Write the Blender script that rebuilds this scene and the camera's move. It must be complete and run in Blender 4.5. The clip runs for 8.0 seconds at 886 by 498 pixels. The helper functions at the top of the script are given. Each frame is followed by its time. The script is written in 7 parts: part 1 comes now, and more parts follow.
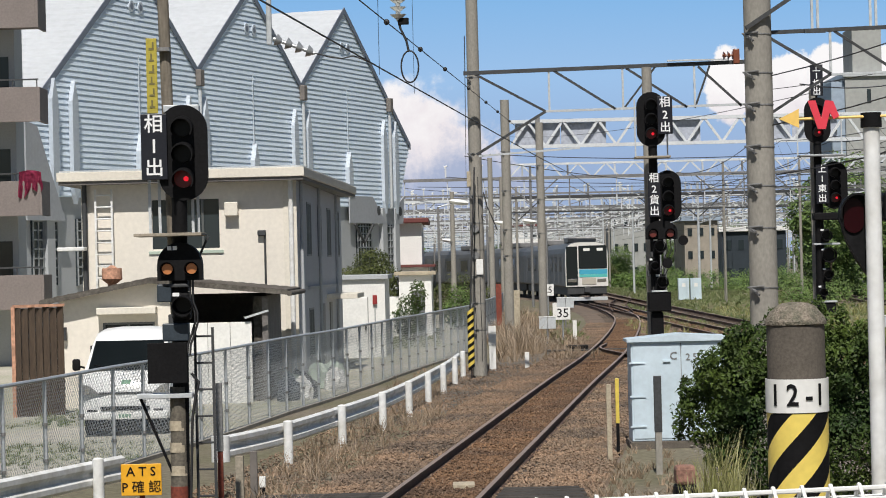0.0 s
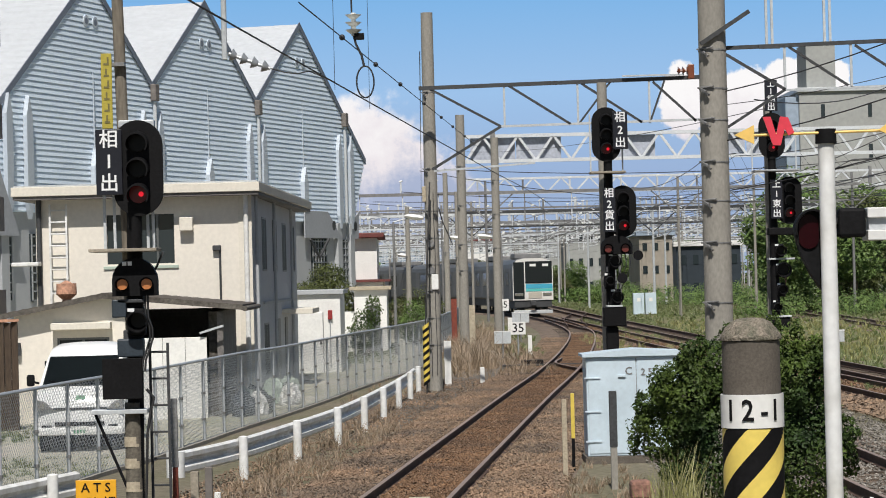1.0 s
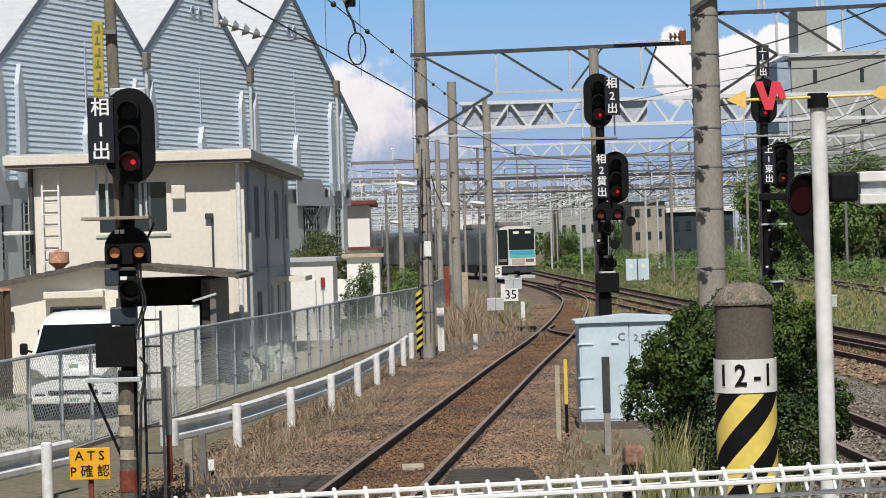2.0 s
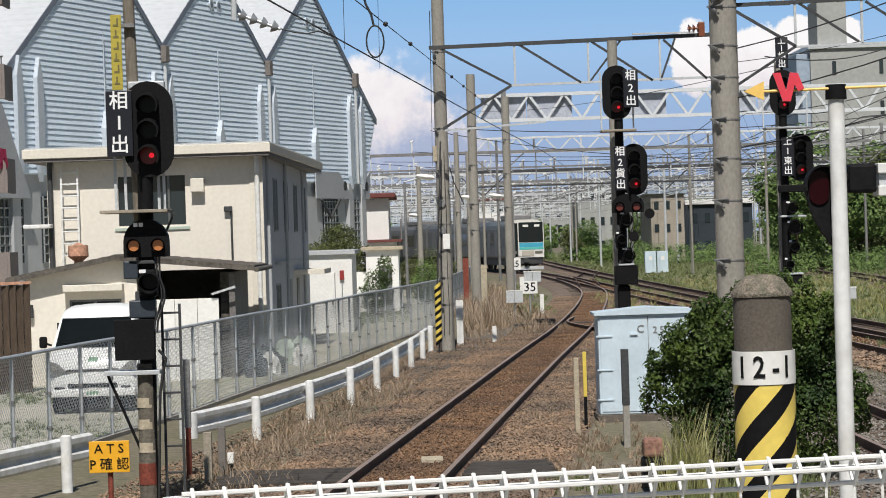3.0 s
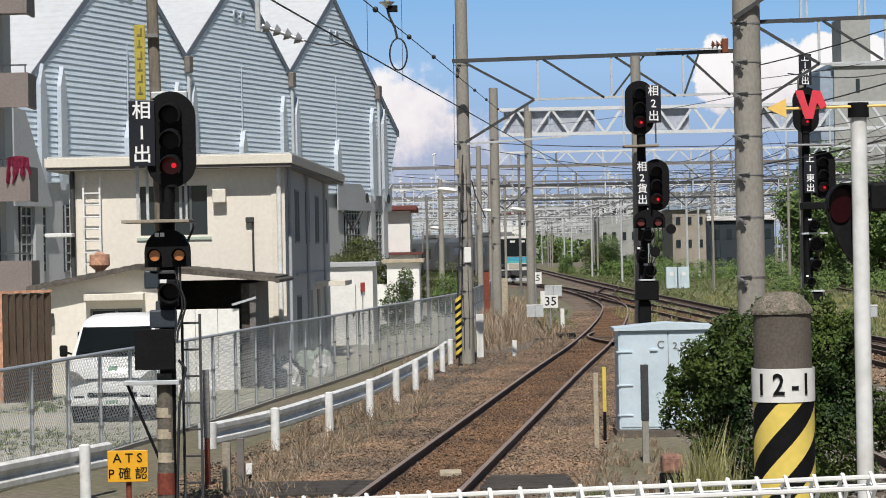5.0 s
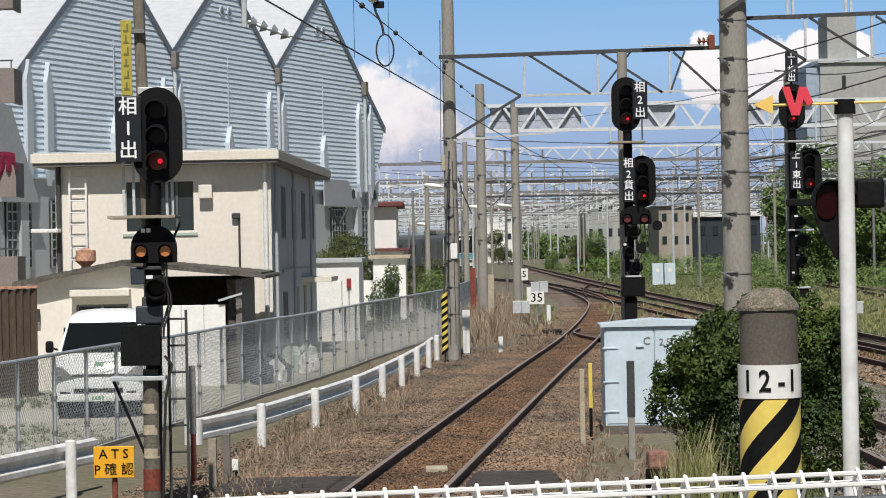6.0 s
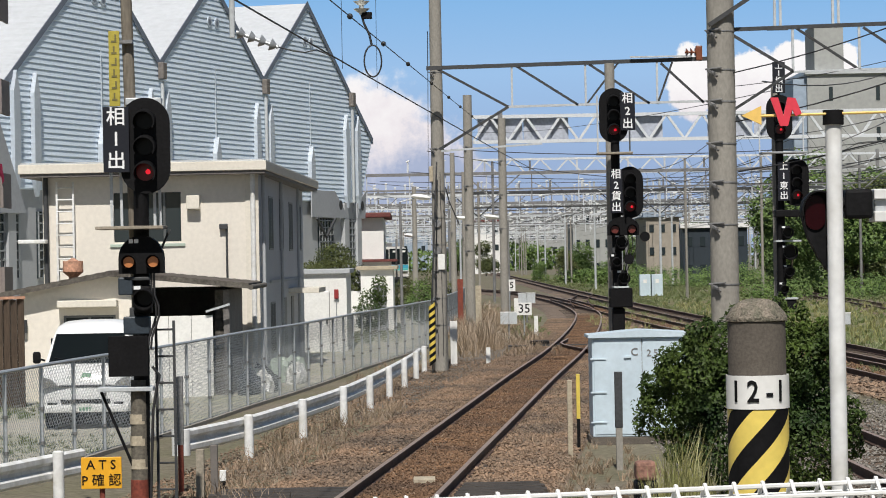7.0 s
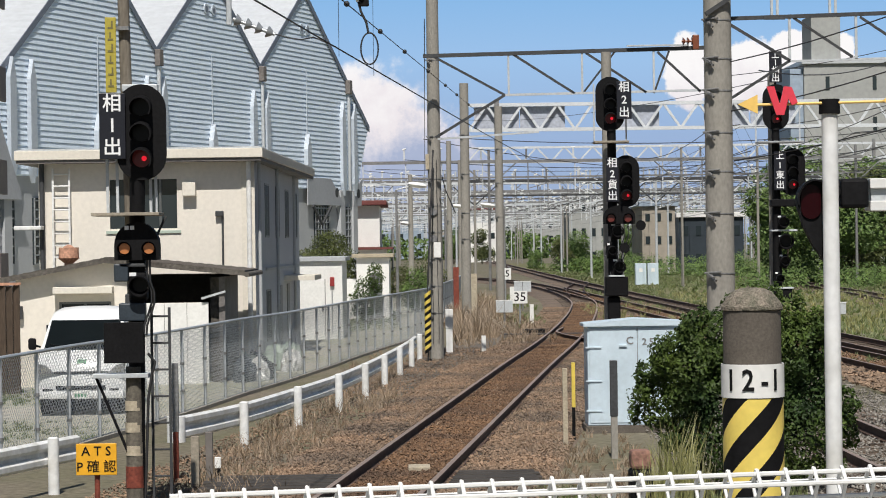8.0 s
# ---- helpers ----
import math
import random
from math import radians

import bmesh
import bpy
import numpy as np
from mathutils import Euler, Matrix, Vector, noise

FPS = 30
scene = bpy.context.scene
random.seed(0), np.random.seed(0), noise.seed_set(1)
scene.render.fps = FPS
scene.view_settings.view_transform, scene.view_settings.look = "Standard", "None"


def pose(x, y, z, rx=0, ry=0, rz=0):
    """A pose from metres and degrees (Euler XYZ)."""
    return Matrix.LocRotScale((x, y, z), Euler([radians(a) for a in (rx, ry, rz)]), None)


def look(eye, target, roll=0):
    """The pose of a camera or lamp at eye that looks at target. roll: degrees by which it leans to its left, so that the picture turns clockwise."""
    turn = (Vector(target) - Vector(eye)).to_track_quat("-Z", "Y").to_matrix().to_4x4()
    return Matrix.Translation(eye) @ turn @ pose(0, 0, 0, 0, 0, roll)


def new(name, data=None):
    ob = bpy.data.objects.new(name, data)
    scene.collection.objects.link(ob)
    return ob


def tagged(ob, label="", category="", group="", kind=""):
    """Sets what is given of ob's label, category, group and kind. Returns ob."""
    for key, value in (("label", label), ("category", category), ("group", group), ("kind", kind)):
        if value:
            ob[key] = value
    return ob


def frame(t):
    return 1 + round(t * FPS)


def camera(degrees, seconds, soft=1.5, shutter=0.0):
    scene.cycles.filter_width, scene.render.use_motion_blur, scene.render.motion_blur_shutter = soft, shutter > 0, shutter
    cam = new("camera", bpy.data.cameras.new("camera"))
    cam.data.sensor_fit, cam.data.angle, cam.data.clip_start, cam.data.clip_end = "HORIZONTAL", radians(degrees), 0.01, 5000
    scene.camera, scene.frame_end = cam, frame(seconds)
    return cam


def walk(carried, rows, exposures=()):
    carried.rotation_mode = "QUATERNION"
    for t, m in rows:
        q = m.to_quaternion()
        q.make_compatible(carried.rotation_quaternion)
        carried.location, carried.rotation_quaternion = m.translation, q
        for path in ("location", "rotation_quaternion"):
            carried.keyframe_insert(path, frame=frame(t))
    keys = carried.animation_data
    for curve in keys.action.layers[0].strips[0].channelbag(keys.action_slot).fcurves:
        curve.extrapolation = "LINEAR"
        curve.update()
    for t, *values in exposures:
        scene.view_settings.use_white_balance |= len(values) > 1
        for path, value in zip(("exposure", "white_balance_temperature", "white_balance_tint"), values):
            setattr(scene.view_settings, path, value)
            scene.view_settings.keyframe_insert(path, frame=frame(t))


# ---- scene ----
# x runs to the right of the platform end, y along the line, z up from the rail tops.
cam = camera(19.343, 8.0, soft=1.0)
walk(cam, [
    (0.0, pose(-0.0075, 0.0000, 2.7483, 90.332, 1.385, 0.243)),
    (0.5, pose(-0.0161, 0.0000, 2.7510, 90.540, 1.482, -0.157)),
    (1.0, pose(-0.0115, 0.0000, 2.7548, 90.633, 1.413, -0.745)),
    (1.5, pose(-0.0129, 0.0000, 2.7501, 90.285, 1.544, -1.088)),
    (1.7, pose(-0.0129, 0.0000, 2.7501, 90.092, 1.642, -1.051)),
    (2.8, pose(-0.0051, 0.0000, 2.7476, 89.770, 1.580, -0.470)),
    (3.0, pose(-0.0051, 0.0000, 2.7476, 89.755, 1.789, -0.487)),
    (3.5, pose(-0.0055, 0.0000, 2.7482, 89.785, 1.665, -0.305)),
    (4.0, pose(-0.0008, 0.0000, 2.7519, 89.909, 1.374, -0.108)),
    (4.5, pose(-0.0001, 0.0000, 2.7501, 90.012, 1.202, -0.000)),
    (4.7, pose(-0.0001, 0.0000, 2.7501, 90.057, 1.152, 0.031)),
    (5.8, pose(-0.0027, 0.0000, 2.7492, 89.998, 1.063, -0.265)),
    (6.0, pose(-0.0027, 0.0000, 2.7492, 89.965, 1.062, -0.321)),
    (6.5, pose(-0.0079, 0.0000, 2.7460, 90.089, 1.016, -0.478)),
    (7.0, pose(-0.0096, 0.0000, 2.7464, 90.203, 1.042, -0.601)),
    (7.5, pose(-0.0130, 0.0000, 2.7450, 90.082, 0.920, -0.631)),
    (8.0, pose(-0.0081, 0.0000, 2.7435, 89.940, 0.804, -0.690)),
])

# ---- light ----
SUN_WAY = Vector((0.03, 1.0, -1.42)).normalized()      # the way the sunlight travels
world = bpy.data.worlds.new("sky")
scene.world = world
world.use_nodes = True
sky = world.node_tree.nodes.new("ShaderNodeTexSky")
sky.sky_type, sky.sun_disc = "NISHITA", False
sky.sun_elevation = math.asin(-SUN_WAY.z)
sky.sun_rotation = math.atan2(-SUN_WAY.x, -SUN_WAY.y)
sky.air_density, sky.dust_density, sky.ozone_density = 1.0, 0.6, 2.0
world.node_tree.links.new(sky.outputs[0], world.node_tree.nodes["Background"].inputs[0])
world.node_tree.nodes["Background"].inputs[1].default_value = 0.046
sun = new("sun", bpy.data.lights.new("sun", "SUN"))
sun.data.energy, sun.data.angle, sun.data.color = 5.0, radians(0.5), (1.0, 0.95, 0.88)
sun.matrix_world = look((0, 0, 60), Vector((0, 0, 60)) + SUN_WAY)
scene.view_settings.exposure = 0.0

# ---- materials ----
def mat(name, color, rough=0.7, metal=0.0, var=0.25, fine=40.0, coarse=1.5, bump=0.15, other=None, spread=0.5, grain=None, emit=0.0):
    """A surface of one base colour, with grain at a fine and stains at a coarse scale (per metre)."""
    m = bpy.data.materials.new(name)
    m.use_nodes = True
    nt = m.node_tree
    b = nt.nodes["Principled BSDF"]
    b.inputs["Roughness"].default_value, b.inputs["Metallic"].default_value = rough, metal
    co = nt.nodes.new("ShaderNodeTexCoord")
    mp = nt.nodes.new("ShaderNodeMapping")
    if grain:
        mp.inputs["Scale"].default_value = grain
    nt.links.new(co.outputs["Object"], mp.inputs[0])
    n1, n2 = (nt.nodes.new("ShaderNodeTexNoise") for _ in range(2))
    n1.inputs["Scale"].default_value, n1.inputs["Detail"].default_value = fine, 4
    n2.inputs["Scale"].default_value, n2.inputs["Detail"].default_value = coarse, 5
    for n in (n1, n2):
        nt.links.new(mp.outputs[0], n.inputs["Vector"])
    mix = nt.nodes.new("ShaderNodeMix")
    mix.data_type = "RGBA"
    ramp = nt.nodes.new("ShaderNodeValToRGB")
    ramp.color_ramp.elements[0].position, ramp.color_ramp.elements[1].position = spread - 0.16, spread + 0.16
    dark = other or tuple(c * (1 - var) for c in color)
    mix.inputs[6].default_value, mix.inputs[7].default_value = (*dark, 1), (*color, 1)
    nt.links.new(n2.outputs[0], ramp.inputs[0])
    nt.links.new(ramp.outputs[0], mix.inputs[0])
    hsv = nt.nodes.new("ShaderNodeHueSaturation")
    mm = nt.nodes.new("ShaderNodeMapRange")
    mm.inputs[1].default_value, mm.inputs[2].default_value = 0.3, 0.7
    mm.inputs[3].default_value, mm.inputs[4].default_value = 1 - var, 1 + var
    nt.links.new(n1.outputs[0], mm.inputs[0])
    nt.links.new(mm.outputs[0], hsv.inputs["Value"])
    nt.links.new(mix.outputs[2], hsv.inputs["Color"])
    nt.links.new(hsv.outputs[0], b.inputs["Base Color"])
    if bump:
        bp = nt.nodes.new("ShaderNodeBump")
        bp.inputs["Strength"].default_value, bp.inputs["Distance"].default_value = bump, 0.02
        nt.links.new(n1.outputs[0], bp.inputs["Height"])
        nt.links.new(bp.outputs[0], b.inputs["Normal"])
    if emit:
        b.inputs["Emission Color"].default_value, b.inputs["Emission Strength"].default_value = (*color, 1), emit
    return m


def per_piece(m, amount=0.25, island=False):
    """Varies a material's brightness from piece to piece."""
    nt = m.node_tree
    b = nt.nodes["Principled BSDF"]
    src = b.inputs["Base Color"].links[0].from_socket
    if island:
        r = nt.nodes.new("ShaderNodeNewGeometry").outputs["Random Per Island"]
    else:
        r = nt.nodes.new("ShaderNodeObjectInfo").outputs["Random"]
    mr = nt.nodes.new("ShaderNodeMapRange")
    mr.inputs[3].default_value, mr.inputs[4].default_value = 1 - amount, 1 + amount
    h = nt.nodes.new("ShaderNodeHueSaturation")
    nt.links.new(r, mr.inputs[0])
    nt.links.new(mr.outputs[0], h.inputs["Value"])
    nt.links.new(src, h.inputs["Color"])
    nt.links.new(h.outputs[0], b.inputs["Base Color"])
    return m


def leafy(name, color, other):
    m = per_piece(mat(name, color, 0.55, var=0.3, fine=15, coarse=1.2, bump=0, other=other), 0.4, True)
    b = m.node_tree.nodes["Principled BSDF"]
    b.inputs["Subsurface Weight"].default_value = 0.0
    b.inputs["Transmission Weight"].default_value = 0.0
    return m


def glass(name, tint=(0.03, 0.04, 0.045), rough=0.05):
    m = bpy.data.materials.new(name)
    m.use_nodes = True
    b = m.node_tree.nodes["Principled BSDF"]
    b.inputs["Base Color"].default_value, b.inputs["Roughness"].default_value = (*tint, 1), rough
    b.inputs["IOR"].default_value = 1.5
    return m


def dull(m, spec):
    """Less sheen."""
    m.node_tree.nodes["Principled BSDF"].inputs["Specular IOR Level"].default_value = spec
    return m


M_CONC = mat("weathered concrete", (0.29, 0.275, 0.245), 0.9, var=0.14, fine=26, coarse=2.2, bump=0.12, grain=(1, 1, 0.5))
M_CONC_D = mat("dark mossy concrete", (0.125, 0.108, 0.09), 0.95, var=0.2, fine=60, coarse=5, bump=0.15)
M_STEEL = mat("galvanised steel", (0.42, 0.44, 0.46), 0.5, 0.5, var=0.15, fine=20, coarse=2, bump=0.05)
M_STEEL_D = mat("dull dark steel", (0.055, 0.058, 0.062), 0.65, 0.1, var=0.25, fine=20, coarse=2, bump=0.1)
M_PALE = mat("pale painted steel", (0.55, 0.58, 0.60), 0.5, 0.2, var=0.12, fine=20, coarse=1, bump=0.05)
M_BLACK = dull(mat("matt black paint", (0.008, 0.008, 0.009), 0.7, var=0.3, fine=30, coarse=4, bump=0.1), 0.15)
M_WHITE = mat("white paint", (0.78, 0.78, 0.76), 0.5, var=0.06, fine=15, coarse=2, bump=0.05)
M_WHITE_W = mat("worn white paint", (0.74, 0.75, 0.75), 0.55, var=0.1, fine=12, coarse=2.5, bump=0.1, other=(0.55, 0.54, 0.50), spread=0.4)
M_RED = mat("dark red lens", (0.10, 0.003, 0.004), 0.3, var=0.1, bump=0, emit=0.06)
M_RED_CORE = mat("red lamp core", (0.85, 0.012, 0.03), 0.2, var=0.05, bump=0, emit=0.9)
M_LENS = dull(glass("dark lens", (0.006, 0.006, 0.007), 0.3), 0.2)
M_AMBER = mat("amber lens", (0.45, 0.17, 0.06), 0.3, var=0.1, bump=0, emit=0.1)
M_YELLOW = mat("yellow paint", (0.72, 0.55, 0.10), 0.5, var=0.08, fine=15, coarse=2, bump=0.05)
M_ORANGE = mat("amber sign paint", (0.80, 0.40, 0.02), 0.45, var=0.06, fine=15, coarse=2, bump=0.03)
M_CREAM = mat("cream painted wall", (0.75, 0.705, 0.63), 0.85, var=0.05, fine=9, coarse=0.5, bump=0.04)
M_CREAM_D = mat("cream trim", (0.70, 0.66, 0.58), 0.8, var=0.06, fine=15, coarse=1, bump=0.1)
M_GREYWALL = mat("grey painted wall", (0.42, 0.44, 0.46), 0.85, var=0.08, fine=20, coarse=0.6, bump=0.15)
M_SIDING = mat("blue-grey metal siding", (0.75, 0.865, 0.99), 0.5, 0.0, var=0.04, fine=5, coarse=0.4, bump=0.02)
M_ROOFW = mat("white metal roofing", (0.50, 0.525, 0.555), 0.5, 0.0, var=0.05, fine=3, coarse=0.3, bump=0.02)
M_BALLAST = per_piece(mat("rust-stained ballast", (0.295, 0.2, 0.132), 0.95, var=0.25, fine=30, coarse=0.4, bump=0.4, other=(0.135, 0.105, 0.082)), 0.28, True)
M_BALLAST_R = per_piece(mat("rusty ballast between rails", (0.205, 0.118, 0.065), 0.95, var=0.3, fine=30, coarse=0.6, bump=0.5, other=(0.095, 0.06, 0.04)), 0.3, True)
M_GRAVEL = per_piece(mat("grey gravel", (0.25, 0.235, 0.21), 0.95, var=0.25, fine=30, coarse=0.6, bump=0.4, other=(0.17, 0.155, 0.135)), 0.35, True)
M_BED = mat("ballast bed", (0.19, 0.135, 0.095), 0.95, var=0.4, fine=24, coarse=0.4, bump=1.0, other=(0.095, 0.078, 0.065))
M_DIRT = mat("dry dirt and weeds", (0.165, 0.14, 0.105), 0.95, var=0.35, fine=8, coarse=0.25, bump=0.8, other=(0.115, 0.11, 0.06))
M_YARD = mat("dusty gravel yard", (0.47, 0.44, 0.385), 0.95, var=0.2, fine=12, coarse=0.2, bump=0.5, other=(0.33, 0.33, 0.24))
M_RAIL = mat("rusty rail side", (0.085, 0.048, 0.033), 0.8, 0.0, var=0.3, fine=25, coarse=3, bump=0.2)
M_RAILTOP = mat("worn rail head", (0.30, 0.225, 0.18), 0.55, 0.2, var=0.15, fine=25, coarse=3, bump=0.05)
M_WOOD = per_piece(mat("dark sleeper wood", (0.11, 0.085, 0.065), 0.9, var=0.3, fine=12, coarse=2, bump=0.5, grain=(1, 6, 6)), 0.3)
M_LEAF = dull(leafy("hedge leaves", (0.07, 0.105, 0.02), (0.014, 0.034, 0.008)), 0.25)
M_LEAF_F = dull(leafy("far leaves", (0.12, 0.18, 0.045), (0.065, 0.115, 0.03)), 0.3)
M_LEAF_O = dull(leafy("olive leaves", (0.10, 0.115, 0.035), (0.045, 0.06, 0.02)), 0.25)
M_GRASS = leafy("green grass", (0.085, 0.125, 0.03), (0.125, 0.135, 0.05))
M_TALL = leafy("yellow-green grass", (0.24, 0.23, 0.085), (0.15, 0.16, 0.055))
M_STRAW = leafy("dry straw grass", (0.27, 0.195, 0.125), (0.16, 0.12, 0.08))
M_TRUNK = mat("bark", (0.09, 0.07, 0.05), 0.95, var=0.3, fine=15, coarse=3, bump=0.6)
M_STRAWPAINT = mat("faded cream paint", (0.45, 0.39, 0.29), 0.8, var=0.2, fine=30, coarse=8, bump=0.2)
M_GLASS = glass("window glass")
M_CABLE = mat("dark cable", (0.03, 0.03, 0.032), 0.6, var=0.2, bump=0)


# ---- shapes ----
def box(bm, x0, x1, y0, y1, z0, z1, bevel=0.0, m=None):
    r = bmesh.ops.create_cube(bm, size=1.0)
    mx = Matrix.Translation(((x0 + x1) / 2, (y0 + y1) / 2, (z0 + z1) / 2)) @ Matrix.Diagonal((x1 - x0, y1 - y0, z1 - z0, 1))
    bmesh.ops.transform(bm, matrix=mx if m is None else m @ mx, verts=r["verts"])
    if bevel:
        es = {e for v in r["verts"] for e in v.link_edges}
        bmesh.ops.bevel(bm, geom=list(es), offset=bevel, segments=2, affect="EDGES", profile=0.5)
    return bm


def rod(bm, p, q, r0, r1=None, n=8, caps=True):
    """A round bar from p to q, of radius r0 there and r1 here."""
    p, q = Vector(p), Vector(q)
    d = q - p
    mx = Matrix.Translation((p + q) / 2) @ d.to_track_quat("Z", "Y").to_matrix().to_4x4()
    bmesh.ops.create_cone(bm, cap_ends=caps, segments=n, radius1=r0, radius2=r0 if r1 is None else r1, depth=d.length, matrix=mx)
    return bm


def bar(bm, p, q, w, t):
    """A square bar from p to q, w wide and t thick."""
    p, q = Vector(p), Vector(q)
    d = q - p
    mx = Matrix.Translation((p + q) / 2) @ d.to_track_quat("Z", "Y").to_matrix().to_4x4() @ Matrix.Diagonal((w, t, d.length, 1))
    bmesh.ops.create_cube(bm, size=1.0, matrix=mx)
    return bm


def prism(bm, outline, y0, y1, m=None):
    """An outline of (x, z) points, pulled from y0 to y1."""
    a = [bm.verts.new((x, y0, z)) for x, z in outline]
    b = [bm.verts.new((x, y1, z)) for x, z in outline]
    fs = [bm.faces.new(a), bm.faces.new(b[::-1])]
    for i in range(len(a)):
        j = (i + 1) % len(a)
        fs.append(bm.faces.new((a[j], a[i], b[i], b[j])))
    if m is not None:
        bmesh.ops.transform(bm, matrix=m, verts=a + b)
    bmesh.ops.recalc_face_normals(bm, faces=fs)
    return bm


def oval(w, h, n=12, cz=0.0, cx=0.0):
    """The outline of a stadium shape, w wide and h high."""
    r = w / 2
    pts = [(cx + r * math.cos(a), cz + (h / 2 - r) + r * math.sin(a)) for a in (math.pi * i / n for i in range(n + 1))]
    return pts + [(cx - r * math.cos(a), cz - (h / 2 - r) - r * math.sin(a)) for a in (math.pi * i / n for i in range(n + 1))]


def smooth(me, angle=40):
    me.polygons.foreach_set("use_smooth", [True] * len(me.polygons))
    me.set_sharp_from_angle(angle=radians(angle))


def part(name, bm, material, parent, label="", round_=False):
    me = bpy.data.meshes.new(name)
    bm.to_mesh(me)
    bm.free()
    for mm in material if isinstance(material, (list, tuple)) else (material,):
        me.materials.append(mm)
    if round_:
        smooth(me)
    ob = new(name, me)
    ob.parent = parent
    return tagged(ob, label)


def solid(name, bm, material, label, category="", kind="", group="", round_=False):
    return tagged(part(name, bm, material, None, label, round_), "", category, group, kind)


def thing(name, place, label, category, group="", turn=0.0):
    ob = new(name)
    ob.empty_display_size = 0.2
    ob.matrix_basis = pose(*place, 0, 0, turn)
    return tagged(ob, label, category, group)


def words(text, size, material, parent, place, turn=(90, 0, 0), thick=0.002, name="lettering", stretch=1.0, bold=0.016):
    """Raised lettering, centred on place."""
    cu = bpy.data.curves.new(name, "FONT")
    cu.body, cu.size, cu.extrude, cu.align_x, cu.align_y, cu.resolution_u = text, size, thick, "CENTER", "CENTER", 2
    cu.offset = bold * size
    tmp = bpy.data.objects.new(name, cu)
    me = bpy.data.meshes.new_from_object(tmp)
    bpy.data.objects.remove(tmp)
    me.materials.clear()
    me.materials.append(material)
    ob = new(name, me)
    ob.parent = parent
    ob.matrix_basis = pose(*place, *turn) @ Matrix.Diagonal((stretch, 1, 1, 1))
    return ob


def raw(name, verts, faces, material, label="", category="", kind="", parent=None):
    me = bpy.data.meshes.new(name)
    me.from_pydata(verts, [], faces)
    me.materials.append(material)
    ob = new(name, me)
    ob.parent = parent
    return tagged(ob, label, category, "", kind)


def lerp_table(rows):
    """A smooth curve through rows of (y, x)."""
    ys, xs = zip(*rows)
    ms = np.gradient(np.array(xs, float), np.array(ys, float))

    def f(y):
        if y <= ys[0]:
            return xs[0] + (y - ys[0]) * ms[0]
        if y >= ys[-1]:
            return xs[-1] + (y - ys[-1]) * ms[-1]
        k = int(np.searchsorted(ys, y)) - 1
        h = ys[k + 1] - ys[k]
        t = (y - ys[k]) / h
        return ((2 * t**3 - 3 * t**2 + 1) * xs[k] + (t**3 - 2 * t**2 + t) * h * ms[k]
                + (-2 * t**3 + 3 * t**2) * xs[k + 1] + (t**3 - t**2) * h * ms[k + 1])
    return f

# ---- ground and tracks ----
MAIN = lerp_table([(0, -3.4), (30, -0.41), (45, 1.1), (60, 2.62), (76, 4.3), (98, 6.28), (111, 7.3), (124, 8.15),
                   (142, 8.7), (160, 8.82), (172, 8.7), (190, 8.25), (205, 7.5), (220, 5.8), (235, 2.6), (250, -1.8), (270, -8.5), (300, -19), (360, -40), (420, -61)])
SIDE = lerp_table([(15, 11.3), (60, 10.7), (100, 9.9), (125, 9.6), (150, 9.35), (172, 9.2)])
THROUGH = lerp_table([(15, 12.6), (60, 12.3), (118, 12.0), (170, 12.0), (270, 12.5), (510, 14.6), (900, 22)])
FAR = lerp_table([(30, 17.4), (141, 24), (228, 29.4), (420, 42)])
NEAR = lerp_table([(8, 6.3), (36, 6.2), (70, 6.6)])
TRACKS = (MAIN, SIDE, THROUGH, FAR, NEAR)


FENCE = lerp_table([(20, -7.9), (36, -5.7), (42, -5.05), (49, -4.1), (58, -3.05), (66, -2.1), (74, -1.3), (88, 0.3), (100, 1.1), (130, 2.4), (180, 1.5)])
GUARD = lerp_table([(24, -6.6), (32, -4.45), (38.9, -2.55), (42.9, -1.93), (47.1, -1.36), (51.4, -0.94), (55.6, -0.6), (59.7, -0.3), (63.6, -0.05), (67.5, 0.15)])


def ground_z(x, y):
    """Height of the earth: the yard lies lower than the line."""
    d = x - (FENCE(y) + 0.5)
    k = min(max(-d / 1.0, 0), 1)
    z = -0.24 - 0.14 * k
    return z + 0.03 * noise.noise(Vector((x * 0.5, y * 0.12, 0)))


def build_ground():
    ys = [-60, -20, 0] + list(np.linspace(8, 130, 150)) + list(np.linspace(135, 420, 60)) + [500, 700, 1000, 1600, 2600, 4500]
    xs = [-3000, -900, -300, -120, -60, -35] + list(np.linspace(-25, 30, 80)) + [36, 45, 60, 90, 160, 400, 1200, 3000]
    vs = [(x, y, ground_z(x, y)) for y in ys for x in xs]
    n = len(xs)
    fs = [(j * n + i, j * n + i + 1, j * n + n + i + 1, j * n + n + i) for j in range(len(ys) - 1) for i in range(n - 1)]
    raw("ground", vs, fs, M_DIRT, "dry weedy earth beside the railway line", "ground", "structure")


build_ground()


def build_yard():
    vs, fs = [], []
    ys = np.linspace(24, 175, 120)
    for y in ys:
        right = FENCE(y) - 0.1
        for k in range(9):
            x = right - 24 * k / 8
            vs.append((x, y, ground_z(x, y) + 0.035))
    for j in range(len(ys) - 1):
        for k in range(8):
            a = j * 9 + k
            fs.append((a, a + 9, a + 10, a + 1))
    raw("pavement", vs, fs, M_YARD, "dusty gravel parking yard behind the fence", "yard", "structure")


build_yard()


